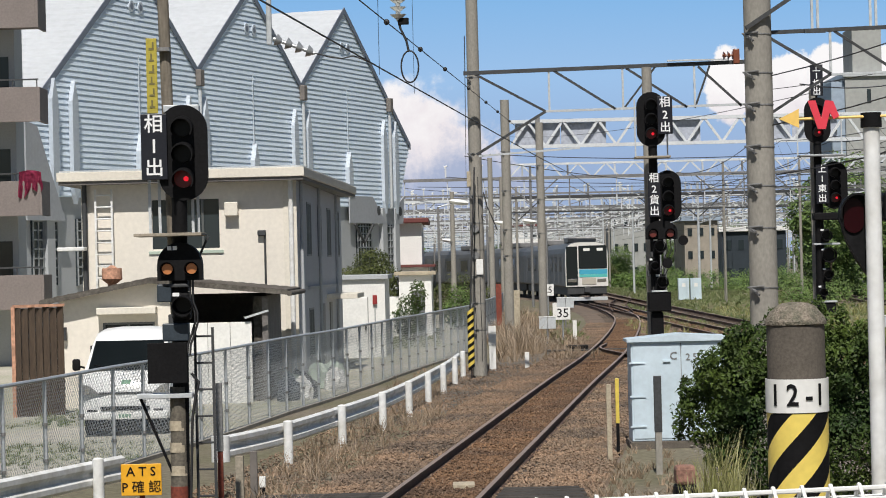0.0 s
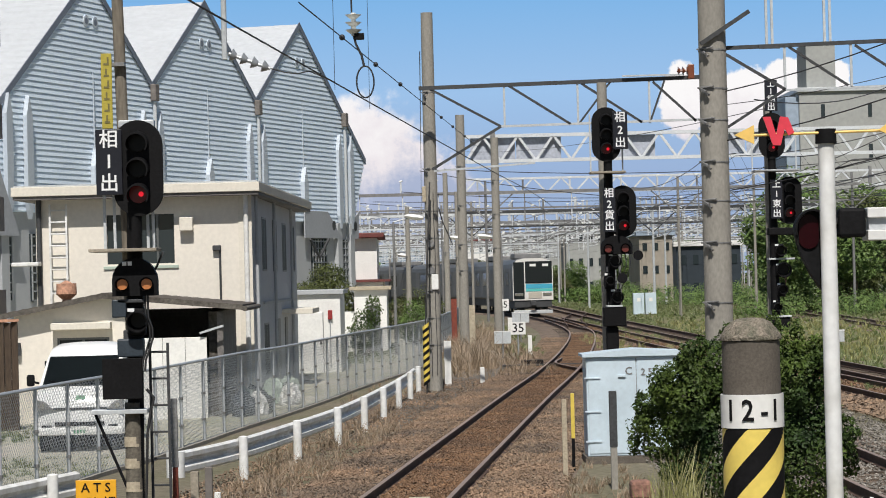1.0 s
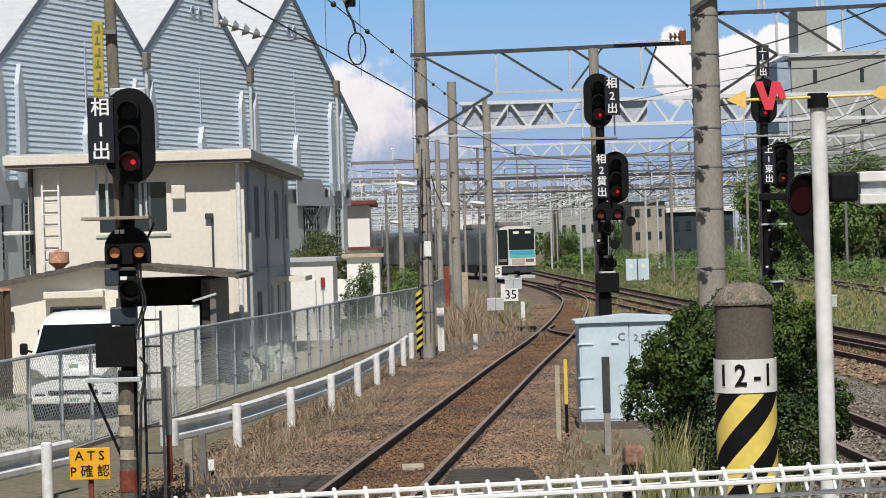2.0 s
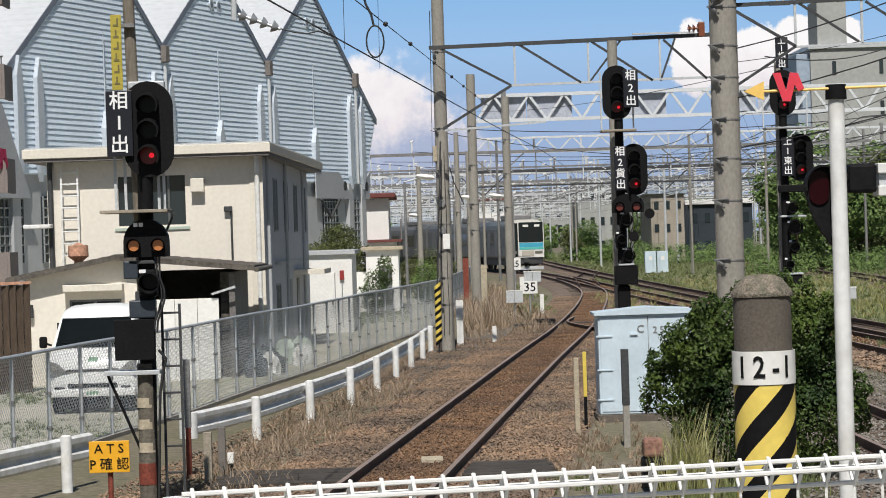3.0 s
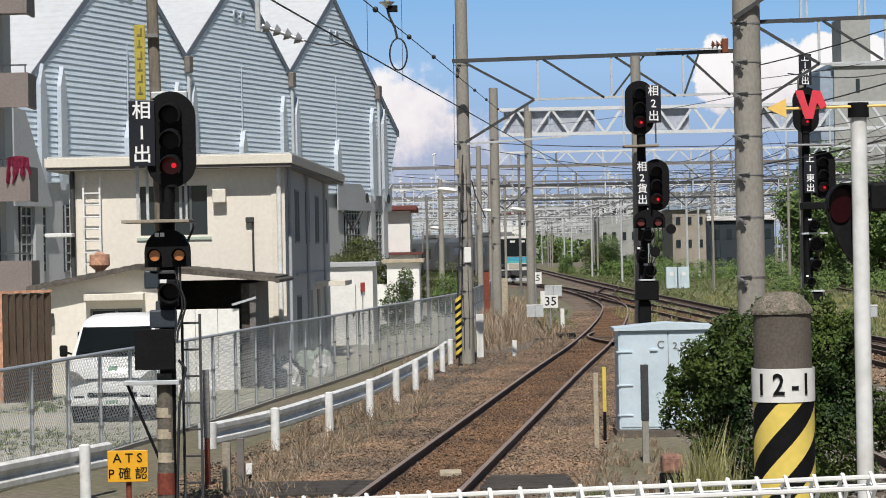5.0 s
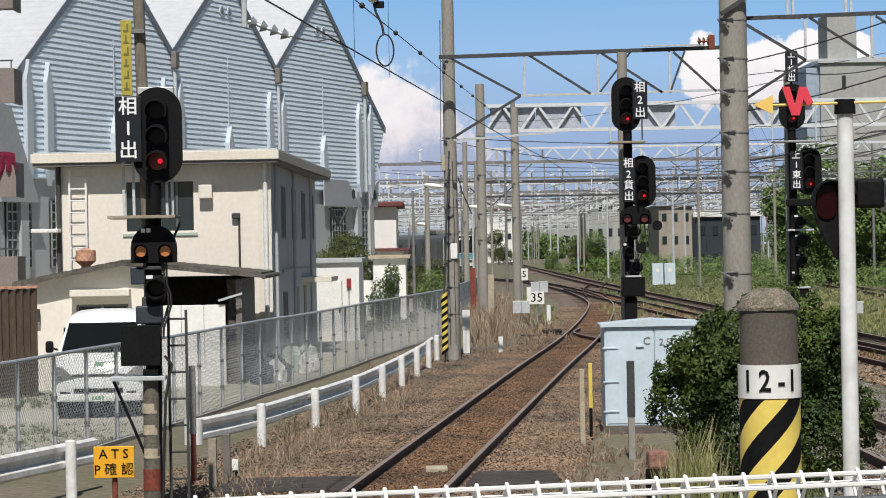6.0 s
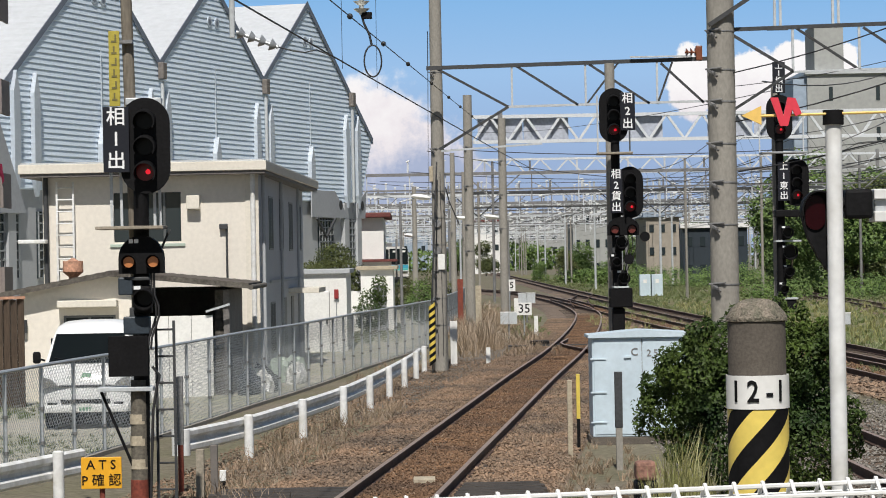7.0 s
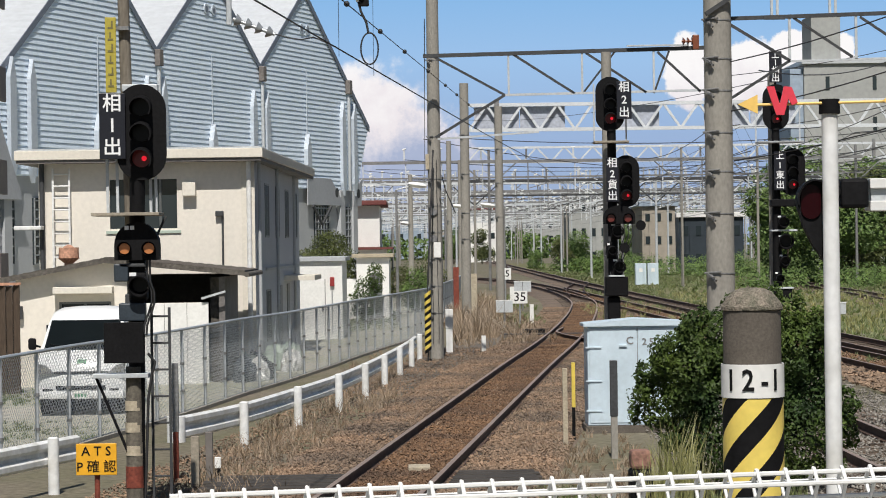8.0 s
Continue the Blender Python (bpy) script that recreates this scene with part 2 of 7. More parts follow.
def dark_soil():
    """Bare sooty earth between the guard rail and the track."""
    ys, n = np.linspace(52, 92, 60), 9
    vs = []
    for y in ys:
        a, b = FENCE(y) + 1.7, MAIN(y) - 1.9
        for k in range(n):
            x = a + (b - a) * k / (n - 1) + 0.35 * noise.noise(Vector((k, y * 0.5, 2)))
            end = k in (0, n - 1) or y in (ys[0], ys[-1])
            vs.append((x, y, ground_z(x, y) + (-0.05 if end else 0.03)))
    fs = [(j * n + k, j * n + k + 1, j * n + n + k + 1, j * n + n + k) for j in range(59) for k in range(n - 1)]
    raw("soil", vs, fs, M_SOIL, "bare dark grey-brown earth beside the track", "ground", "structure")


M_SOIL = mat("sooty bare earth", (0.135, 0.115, 0.092), 0.95, var=0.3, fine=14, coarse=0.5, bump=0.7, other=(0.075, 0.066, 0.056))
dark_soil()


def ribbon(name, line, y0, y1, half, z, material, label, step=2.0, slope=0.5):
    """A ballast bed that follows a line, with sloping shoulders."""
    vs, fs = [], []
    ys = np.arange(y0, y1 + 0.1, step)
    for y in ys:
        x = line(y)
        for dx, dz in ((-half - slope, -0.22), (-half, 0), (0, 0.0), (half, 0), (half + slope, -0.22)):
            vs.append((x + dx, y, z + dz + 0.02 * noise.noise(Vector((x + dx, y * 0.5, 3)))))
    for j in range(len(ys) - 1):
        for k in range(4):
            a = j * 5 + k
            fs.append((a, a + 1, a + 6, a + 5))
    return raw(name, vs, fs, material, label, "ballast", "structure")


def sweep_rail(line, y0, y1, step, offset):
    """A rail head, web and foot swept along a line at an offset."""
    prof = [(-0.06, -0.15), (0.06, -0.15), (0.06, -0.135), (0.012, -0.12), (0.012, -0.04), (0.033, -0.03), (0.033, 0), (-0.033, 0), (-0.033, -0.03), (-0.012, -0.04), (-0.012, -0.12), (-0.06, -0.135)]
    vs, fs = [], []
    ys = list(np.arange(y0, y1, step)) + [y1]
    n = len(prof)
    for y in ys:
        s = (line(y + 0.2) - line(y - 0.2)) / 0.4
        l = math.hypot(s, 1)
        for a, z in prof:
            o = offset + a
            vs.append((line(y) + o / l, y - o * s / l, z))
    for j in range(len(ys) - 1):
        for k in range(n):
            a, b = j * n + k, j * n + (k + 1) % n
            fs.append((a, b, b + n, a + n))
    return vs, fs, n


def build_track(line, y0, y1, name, label, sleepers=True, last=140):
    track = tagged(new(name), label, "railway track", "", "structure")
    for off in (-0.566, 0.566):
        vs, fs, n = sweep_rail(line, y0, y1, 1.5, off)
        me = bpy.data.meshes.new("rail")
        me.from_pydata(vs, [], fs)
        me.materials.append(M_RAIL)
        me.materials.append(M_RAILTOP)
        me.polygons.foreach_set("material_index", [1 if k % n == 6 else 0 for k in range(len(fs))])
        ob = new("rail", me)
        ob.parent = track
    if sleepers:
        bm = box(bmesh.new(), -1.05, 1.05, -0.11, 0.11, -0.30, -0.152, 0.01)
        me = bpy.data.meshes.new("sleeper")
        bm.to_mesh(me)
        bm.free()
        me.materials.append(M_WOOD)
        y = max(y0, 24)
        while y < min(y1, last):
            s = (line(y + 0.3) - line(y - 0.3)) / 0.6
            ob = new("sleeper", me)
            ob.parent = track
            ob.matrix_basis = pose(line(y), y, random.uniform(-0.012, 0.004), 0, 0, -math.degrees(math.atan(s)) + random.uniform(-1, 1))
            y += 0.62
    return track


ribbon("ballast_bed", MAIN, 5, 420, 1.75, -0.17, M_BED, "rust-brown crushed stone bed under the track")
ribbon("ballast_bed", SIDE, 15, 165, 1.4, -0.19, M_BED, "rust-brown crushed stone bed under the track")
ribbon("ballast_bed", THROUGH, 15, 900, 1.5, -0.185, M_BED, "rust-brown crushed stone bed under the track", 5)
ribbon("ballast_bed", FAR, 30, 420, 1.5, -0.18, M_BED, "weedy crushed stone bed under the track", 5)
ribbon("ballast_bed", NEAR, 8, 70, 1.6, -0.18, M_BED, "weedy crushed stone bed under the track")
build_track(MAIN, 6, 420, "track_1", "rusty single track that curves away over a turnout")
build_track(SIDE, 15, 168, "track_2", "rusty siding track in brown ballast")
build_track(THROUGH, 15, 900, "track_3", "rusty through track in weedy ballast")
build_track(FAR, 30, 420, "track_4", "rusty yard track among grass", False)
build_track(NEAR, 8, 70, "track_5", "rusty track in dark ballast behind the hedge")


# ---- buildings ----
def on_facade(d, off=0.0):
    """A point on the warehouse's front, d metres along it from the first valley; off metres out of it."""
    return Vector((-11.73 + 0.322 * d + 0.947 * off, 120.0 + 0.947 * d - 0.322 * off))


def build_warehouse():
    w = thing("warehouse", (0, 0, 0), "large blue-grey ribbed metal warehouse with three white gabled roofs", "warehouse")
    turn = Matrix.Translation((-11.73, 120.0, 0)) @ Matrix.Rotation(math.atan2(0.947, 0.322), 4, "Z")
    # in the wall's own space: x along it, -y out of it towards the line
    VAL, TOP, BASE = 11.95, 16.35, 5.9
    half = 6.34
    peaks = (-half, half, 3 * half)

    def top(x):
        return max(VAL - 99, max(TOP - abs(x - p) * (TOP - VAL) / half for p in peaks))
    x0, x1 = -2 * half - 4.2, 4 * half + 3.6
    # backing wall, stepped courses of siding on it
    bm = bmesh.new()
    outline = [(x0, BASE), (x0, top(x0))]
    for p in peaks:
        outline += [(p, TOP)]
        if p != peaks[-1]:
            outline += [(p + half, VAL)]
    outline += [(x1, top(x1)), (x1 - 2.1, BASE)]
    prism(bm, outline[::-1], 0.0, 0.3, turn)
    part("wall", bm, M_SIDING, w)
    pitch = 0.238
    z = BASE
    while z < TOP - 0.2:
        spans = []
        xa = None
        xs = np.arange(x0, x1 + 0.01, 0.05)
        xr = x1 - (0 if z > 9 else (9.5 - z) * 0.55)
        for x in xs:
            inside = top(x) > z + pitch * 0.6 and x < xr
            if inside and xa is None:
                xa = x
            if not inside and xa is not None:
                spans.append((xa, x))
                xa = None
        if xa is not None:
            spans.append((xa, xs[-1]))
        for a, b in spans:
            # a board whose lower lip stands out over an open groove
            bm = bmesh.new()
            prof = [(0.0, 0.045), (-0.05, 0.04), (-0.062, 0.05), (-0.035, pitch), (0.0, pitch)]
            va = [bm.verts.new((a, y, z + h)) for y, h in prof]
            vb = [bm.verts.new((b, y, z + h)) for y, h in prof]
            for k in range(5):
                bm.faces.new((va[k], va[(k + 1) % 5], vb[(k + 1) % 5], vb[k]))
            bm.faces.new(va[::-1])
            bm.faces.new(vb)
            bmesh.ops.transform(bm, matrix=turn, verts=bm.verts[:])
            bmesh.ops.recalc_face_normals(bm, faces=bm.faces[:])
            part("siding_board", bm, M_SIDING, w)
        z += pitch
    # roofs, ridges running back from the wall
    deep = 30
    for p in peaks:
        for s in (-1, 1):
            run = half if (p + s * half) in (0, 2 * half) else half + (4.2 if s < 0 else 3.6)
            bm = bmesh.new()
            rise = (TOP - VAL) / half
            n = int(run / 0.4)
            hi, lo = [], []
            for k in range(n):
                for f, up in ((0.0, 0.04), (0.25, 0.11), (0.4, 0.04)):
                    x = p + s * run * (k + f) / n
                    zz = TOP - abs(x - p) * rise
                    hi.append((x, zz + up))
                    lo.append((x, zz - 0.1))
            e = p + s * run
            hi.append((e, TOP - run * rise + 0.06))
            lo.append((e, TOP - run * rise - 0.1))
            prism(bm, hi + lo[::-1], -0.07, deep, turn)
            part("roof_slope", bm, M_ROOFW, w, "white ribbed metal roof slope")
            bm = bmesh.new()
            e = p + s * run
            ze = TOP - run * rise
            o = [(p, TOP + 0.16), (e, ze + 0.16), (e, ze - 0.18), (p, TOP - 0.18)]
            prism(bm, o, -0.11, -0.075, turn)
            # the verge's shade is put into this darker siding colour
            part("verge_trim", bm, M_SIDING_D, w, "blue-grey verge trim, coloured darker for its shade")
    # plinth wall with piers
    bm = bmesh.new()
    box(bm, x0, x1 - 2.3, 0.1, 0.4, -0.4, BASE, 0, turn)
    part("plinth", bm, M_GREYWALL, w, "grey concrete plinth wall")
    for x in (x0 + 2, -half - 3, -half + 3, 0, half - 3, half + 3, 2 * half, 3 * half - 2.5, 4 * half - 1, x1 - 2.6):
        bm = box(bmesh.new(), x - 0.35, x + 0.35, -0.15, 0.1, -0.4, BASE, 0.02, turn)
        part("pier", bm, M_GREYWALL, w)
    # rainwater heads and pipes in the valleys
    for x in (0, 2 * half, 4 * half):
        bm = box(bmesh.new(), x - 0.22, x + 0.22, -0.36, -0.08, VAL - 0.72, VAL + 0.05, 0.04, turn)
        part("rainwater_head", bm, M_TAUPE, w, "brown-grey rainwater head")
        bm = bmesh.new()
        rod(bm, turn @ Vector((x, -0.2, BASE)), turn @ Vector((x, -0.2, VAL - 0.8)), 0.09, n=10)
        part("downpipe", bm, M_PALE, w, "", True)
    # paired pointed ducts and thin vent masts
    for c in (-2 * half - 0.9, -0.3, 2 * half - 0.2, 4 * half):
        for dx in (-0.9, 0.9):
            x = c + dx
            if x > x1 - 1.0:
                continue
            bm = bmesh.new()
            o = [(x - 0.27, 6.3), (x, 5.6), (x + 0.27, 6.3), (x + 0.27, 9.9), (x, 10.75), (x - 0.27, 9.9)]
            prism(bm, o, -0.26, -0.064, turn)
            part("duct", bm, M_SIDING_L, w, "pale pointed wall duct")
    for p in peaks:
        bm = bmesh.new()
        rod(bm, turn @ Vector((p, -0.14, 6.6)), turn @ Vector((p, -0.14, 12.2)), 0.05, 0.02, 6)
        o = [(p - 0.3, 7.0), (p + 0.3, 7.0), (p + 0.3, 8.0), (p, 8.8), (p - 0.3, 8.0)]
        prism(bm, o, -0.3, -0.06, turn)
        part("vent_mast", bm, M_SIDING_L, w, "thin vent mast with a pointed hood")
        for dx in (-0.45, 0.45):
            bm = bmesh.new()
            a = turn @ Vector((p + dx, -0.03, 14.35))
            b = turn @ Vector((p + dx, -0.1, 14.35))
            rod(bm, a, b, 0.26, n=16)
            rv = part("round_vent", bm, M_SIDING_L, w, "pale ring round a dark vent", True)
            part("vent_hole", rod(bmesh.new(), turn @ Vector((p + dx, -0.1, 14.35)), turn @ Vector((p + dx, -0.106, 14.35)), 0.15, n=14), M_SIDING_D, rv)
    bm = prism(bmesh.new(), [(x0 - 0.3, 8.9), (x0 + 0.7, 8.7), (x0 + 3.0, 4.9), (x0 - 0.3, 4.9)], -0.3, -0.065, turn)
    part("buttress", bm, M_CONCGREY, w, "grey sloping end buttress")
    # grey skirt panels with round holes either side of the last pair of ducts
    for o, hx in (([(19.0, 6.5), (22.5, 6.5), (24.6, 5.05), (19.0, 5.05)], 23.4), ([(26.0, 5.05), (26.5, 6.1), (27.5, 6.6), (27.3, 5.05)], 26.85)):
        panel = part("skirt_panel", prism(bmesh.new(), o, -0.16, -0.1, turn), M_CONCGREY, w, "smooth grey skirt panel with a round hole")
        part("hole", rod(bmesh.new(), turn @ Vector((hx, -0.163, 5.75)), turn @ Vector((hx, -0.15, 5.75)), 0.27, n=16), M_STEEL_D, panel, "dark round hole", True)
    part("zigzag_brace", bar(bar(bmesh.new(), turn @ Vector((19.6, -0.2, 5.0)), turn @ Vector((21.0, -0.2, 4.0)), 0.1, 0.1), turn @ Vector((21.0, -0.2, 4.0)), turn @ Vector((22.4, -0.2, 5.0)), 0.1, 0.1), M_STEEL_D, w)
    # openings in the plinth
    for x in (-15.1, -11.2, -half - 1, 1.2, half + 1, 3.4 * half, 4 * half + 0.4):
        bm = box(bmesh.new(), x - 1.1, x + 1.1, 0.02, 0.2, 2.2, 5.0, 0, turn)
        win = part("window", bm, M_GLASS, w, "dark steel grille window")
        bm = bmesh.new()
        for k in range(8):
            box(bm, x - 1.1, x + 1.1, -0.03, 0.02, 2.2 + 0.38 * k, 2.26 + 0.38 * k, 0, turn)
        for k in range(6):
            box(bm, x - 1.1 + 0.42 * k, x - 1.05 + 0.42 * k, -0.03, 0.02, 2.2, 5.0, 0, turn)
        part("grille", bm, M_STEEL, win)
    return w


M_SIDING_D = mat("dark siding trim", (0.20, 0.23, 0.29), 0.5, 0.2, var=0.1, fine=8, coarse=0.6, bump=0.05)
M_SIDING_L = mat("pale siding duct", (0.56, 0.62, 0.69), 0.45, 0.2, var=0.05, fine=8, coarse=0.6, bump=0.02)
M_CONCGREY = mat("smooth grey panel", (0.36, 0.38, 0.41), 0.7, var=0.06, fine=6, coarse=0.5, bump=0.03)
M_TAUPE = mat("brown-grey metal", (0.20, 0.18, 0.165), 0.6, 0.2, var=0.15, fine=10, coarse=2, bump=0.1)
build_warehouse()


def window_in(parent, x0, x1, y, z0, z1, bars=1, proud=0.05, sill=True):
    """A two-leaf metal window set into a wall that faces -y."""
    bm = box(bmesh.new(), x0, x1, y + 0.02, y + 0.06, z0, z1)
    win = part("window", bm, M_GLASS, parent, "dark glass sliding window with a metal frame")
    bm = bmesh.new()
    t = 0.05
    for a, b, c, d in ((x0 - t, x1 + t, z1, z1 + t), (x0 - t, x1 + t, z0 - t, z0), (x0 - t, x0, z0, z1), (x1, x1 + t, z0, z1)):
        box(bm, a, b, y + 0.02 - proud, y + 0.06, c, d, min(0.005, proud / 2))
    for k in range(1, bars + 1):
        x = x0 + (x1 - x0) * k / (bars + 1)
        box(bm, x - 0.03, x + 0.03, y + 0.02 - proud * 0.8, y + 0.05, z0, z1, min(0.004, proud / 3))
    part("window_frame", bm, M_ALU, win)
    if sill:
        bm = box(bmesh.new(), x0 - 0.1, x1 + 0.1, y - 0.1, y + 0.02, z0 - 0.13, z0 - 0.05, 0.008)
        part("sill", bm, M_GREENISH, win, "pale green sill")
    return win


M_GLASS_DIM = dull(glass("dim dusty glass", (0.05, 0.055, 0.06), 0.5), 0.1)
M_ALU = mat("brown aluminium", (0.16, 0.17, 0.17), 0.4, 0.5, var=0.1, bump=0.02)
M_GREENISH = mat("pale green paint", (0.42, 0.50, 0.43), 0.6, var=0.08, bump=0.05)
# dark trim; on the soffit and bay walls its darkness is shade
M_TRIM_SHADE = mat("dark trim and shade tone", (0.16, 0.15, 0.145), 0.8, var=0.2, fine=15, coarse=2, bump=0.15)


def wall_with_holes(bm, x0, x1, y0, y1, z0, z1, holes):
    """One wall along x, y0 to y1 thick, pierced by holes (xa, xb, za, zb)."""
    xs = sorted({x0, x1, *(v for h in holes for v in h[:2])})
    zs = sorted({z0, z1, *(v for h in holes for v in h[2:])})
    vert = {}

    def at_(i, k, j):
        key = (i, k, j)
        if key not in vert:
            vert[key] = bm.verts.new((xs[i], (y0, y1)[j], zs[k]))
        return vert[key]

    def full(i, k):
        if not (0 <= i < len(xs) - 1 and 0 <= k < len(zs) - 1):
            return False
        cx, cz = (xs[i] + xs[i + 1]) / 2, (zs[k] + zs[k + 1]) / 2
        return not any(h[0] < cx < h[1] and h[2] < cz < h[3] for h in holes)
    for i in range(len(xs) - 1):
        for k in range(len(zs) - 1):
            if not full(i, k):
                continue
            for j in (0, 1):
                bm.faces.new([at_(i, k, j), at_(i + 1, k, j), at_(i + 1, k + 1, j), at_(i, k + 1, j)])
            for di, dk, p, q in ((-1, 0, (i, k), (i, k + 1)), (1, 0, (i + 1, k), (i + 1, k + 1)), (0, -1, (i, k), (i + 1, k)), (0, 1, (i, k + 1), (i + 1, k + 1))):
                if not full(i + di, k + dk):
                    bm.faces.new([at_(*p, 0), at_(*q, 0), at_(*q, 1), at_(*p, 1)])
    bmesh.ops.recalc_face_normals(bm, faces=bm.faces[:])


def build_office():
    h = thing("office_building", (0, 0, 0), "two-storey cream rendered railway office with a flat roof", "building")
    g, top = -0.4, 4.97
    m = Matrix.Translation((-4.17, 66.0, 0)) @ Matrix.Rotation(-0.035, 4, "Z")
    bm = bmesh.new()
    wins = [(-3.49, -1.78, 3.3, 4.55)]
    wall_with_holes(bm, -5.3, 0.17, 0, 0.22, g, top, wins)
    wall = part("wall", bm, M_CREAM, h)
    wall.matrix_basis = m
    w = window_in(h, -3.49, -1.78, 0.06, 3.3, 4.55, 3)
    w.matrix_basis = m
    # long shaded side along the line, shade put into its colour, with tall windows
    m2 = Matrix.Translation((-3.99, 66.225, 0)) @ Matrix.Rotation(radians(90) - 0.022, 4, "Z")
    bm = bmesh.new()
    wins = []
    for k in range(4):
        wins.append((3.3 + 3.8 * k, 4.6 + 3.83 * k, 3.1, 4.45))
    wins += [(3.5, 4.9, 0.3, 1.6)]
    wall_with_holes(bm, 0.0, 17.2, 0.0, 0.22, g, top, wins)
    s = part("wall", bm, M_SIDEWALL, h, "long side wall, coloured grey for its shade")
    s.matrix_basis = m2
    for a, b, c, d in wins:
        w = window_in(h, a, b, -0.032, c, d, 1, 0.006, False)
        w.data.materials[0] = M_GLASS_DIM
        w.matrix_basis = m2
    for x in (8.2, 11.2, 14.4):
        bm = box(bmesh.new(), x, x + 0.9, -0.03, 0.03, g, 1.7, 0.01)
        d = part("door", bm, M_GREYDOOR, h, "grey steel door")
        d.matrix_basis = m2
    bm = bmesh.new()
    box(bm, 10.2, 13.6, -0.9, 0, 1.8, 1.95, 0.01)
    c = part("canopy", bm, M_CREAM_D, h)
    c.matrix_basis = m2
    bm = box(bmesh.new(), 3.2, 16, -0.05, 0.0, 2.16, 2.24)
    c = part("string_course", bm, M_GREYWALL, h)
    c.matrix_basis = m2
    # back and far walls
    bm = bmesh.new()
    box(bm, -5.3, -5.08, 0.225, 17.2, g, top)
    b = part("wall", bm, M_CREAM, h)
    b.matrix_basis = m
    b = part("wall", box(bmesh.new(), -5.075, -0.1, 17.0, 17.2, g, top), M_CREAM, h)
    b.matrix_basis = m
    # soffit darker than the cream slab: the eaves' shade as colour
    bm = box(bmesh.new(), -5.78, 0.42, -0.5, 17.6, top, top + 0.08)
    r = part("soffit", bm, M_TRIM_SHADE, h, "underside of the eaves, coloured dark for shade")
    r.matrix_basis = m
    bm = box(bmesh.new(), -5.82, 0.46, -0.55, 17.65, top + 0.084, top + 0.32, 0.015)
    r = part("roof", bm, M_CREAM_D, h, "flat roof slab with a cream fascia")
    r.matrix_basis = m
    bm = box(bmesh.new(), -5.76, 0.40, -0.49, 17.59, top + 0.324, top + 0.36)
    r = part("roof_cap", bm, M_PALE, h)
    r.matrix_basis = m
    # gutter pipes
    for x, y, m_ in ((0.06, -0.1, M_WHITE_W), (-5.2, -0.12, M_STEEL_D)):
        bm = bmesh.new()
        rod(bm, (x, y, g), (x, y, top), 0.065, n=10)
        p = part("downpipe", bm, m_, h, "", True)
        p.matrix_basis = m
    for k in (0.55, 6.8, 13.8):
        bm = bmesh.new()
        rod(bm, (k, -0.08, g), (k, -0.08, top), 0.045, n=10)
        p = part("downpipe", bm, M_GREYWALL, h, "", True)
        p.matrix_basis = m2
    # wall ladder
    bm = bmesh.new()
    for dx in (-0.26, 0.26):
        box(bm, -4.7 + dx * 0.8 - 0.025, -4.7 + dx * 0.8 + 0.025, -0.2, -0.17, 1.9, 4.85)
    z = 2.0
    while z < 4.85:
        rod(bm, (-4.91, -0.185, z), (-4.49, -0.185, z), 0.02, n=6)
        z += 0.3
    p = part("wall_ladder", bm, M_WHITE_W, h, "grey steel ladder fixed to the wall")
    p.matrix_basis = m
    # grey box lamp
    bm = box(bmesh.new(), -1.62, -1.28, -0.24, 0, 4.1, 4.45, 0.02)
    p = part("wall_box", bm, M_CREAM_D, h, "cream box fixed high on the wall")
    p.matrix_basis = m
    bm = bmesh.new()
    rod(bm, (-0.62, -0.06, 1.9), (-0.62, -0.06, 3.62), 0.03, n=6)
    box(bm, -0.8, -0.59, -0.14, -0.02, 3.58, 3.72, 0.02)
    p = part("conduit", bm, M_STEEL_D, h)
    p.matrix_basis = m
    c = part("side_canopy", box(bmesh.new(), -5.85, -5.15, -0.55, 0.0, 3.3, 3.4, 0.02), M_WHITE_W, h, "small white canopy at the wall's end")
    c.matrix_basis = m
    c = part("corner_pilaster", box(bmesh.new(), -0.14, 0.2, -0.03, -0.002, g, top), M_CREAM_D, h)
    c.matrix_basis = m
    return h


# cooler and darker than the cream front, to carry the side's shade
M_SIDEWALL = mat("cool grey shaded render", (0.47, 0.49, 0.53), 0.85, var=0.07, fine=10, coarse=0.5, bump=0.05)
M_GREYDOOR = mat("grey door paint", (0.17, 0.18, 0.19), 0.5, var=0.12, bump=0.05)
build_office()


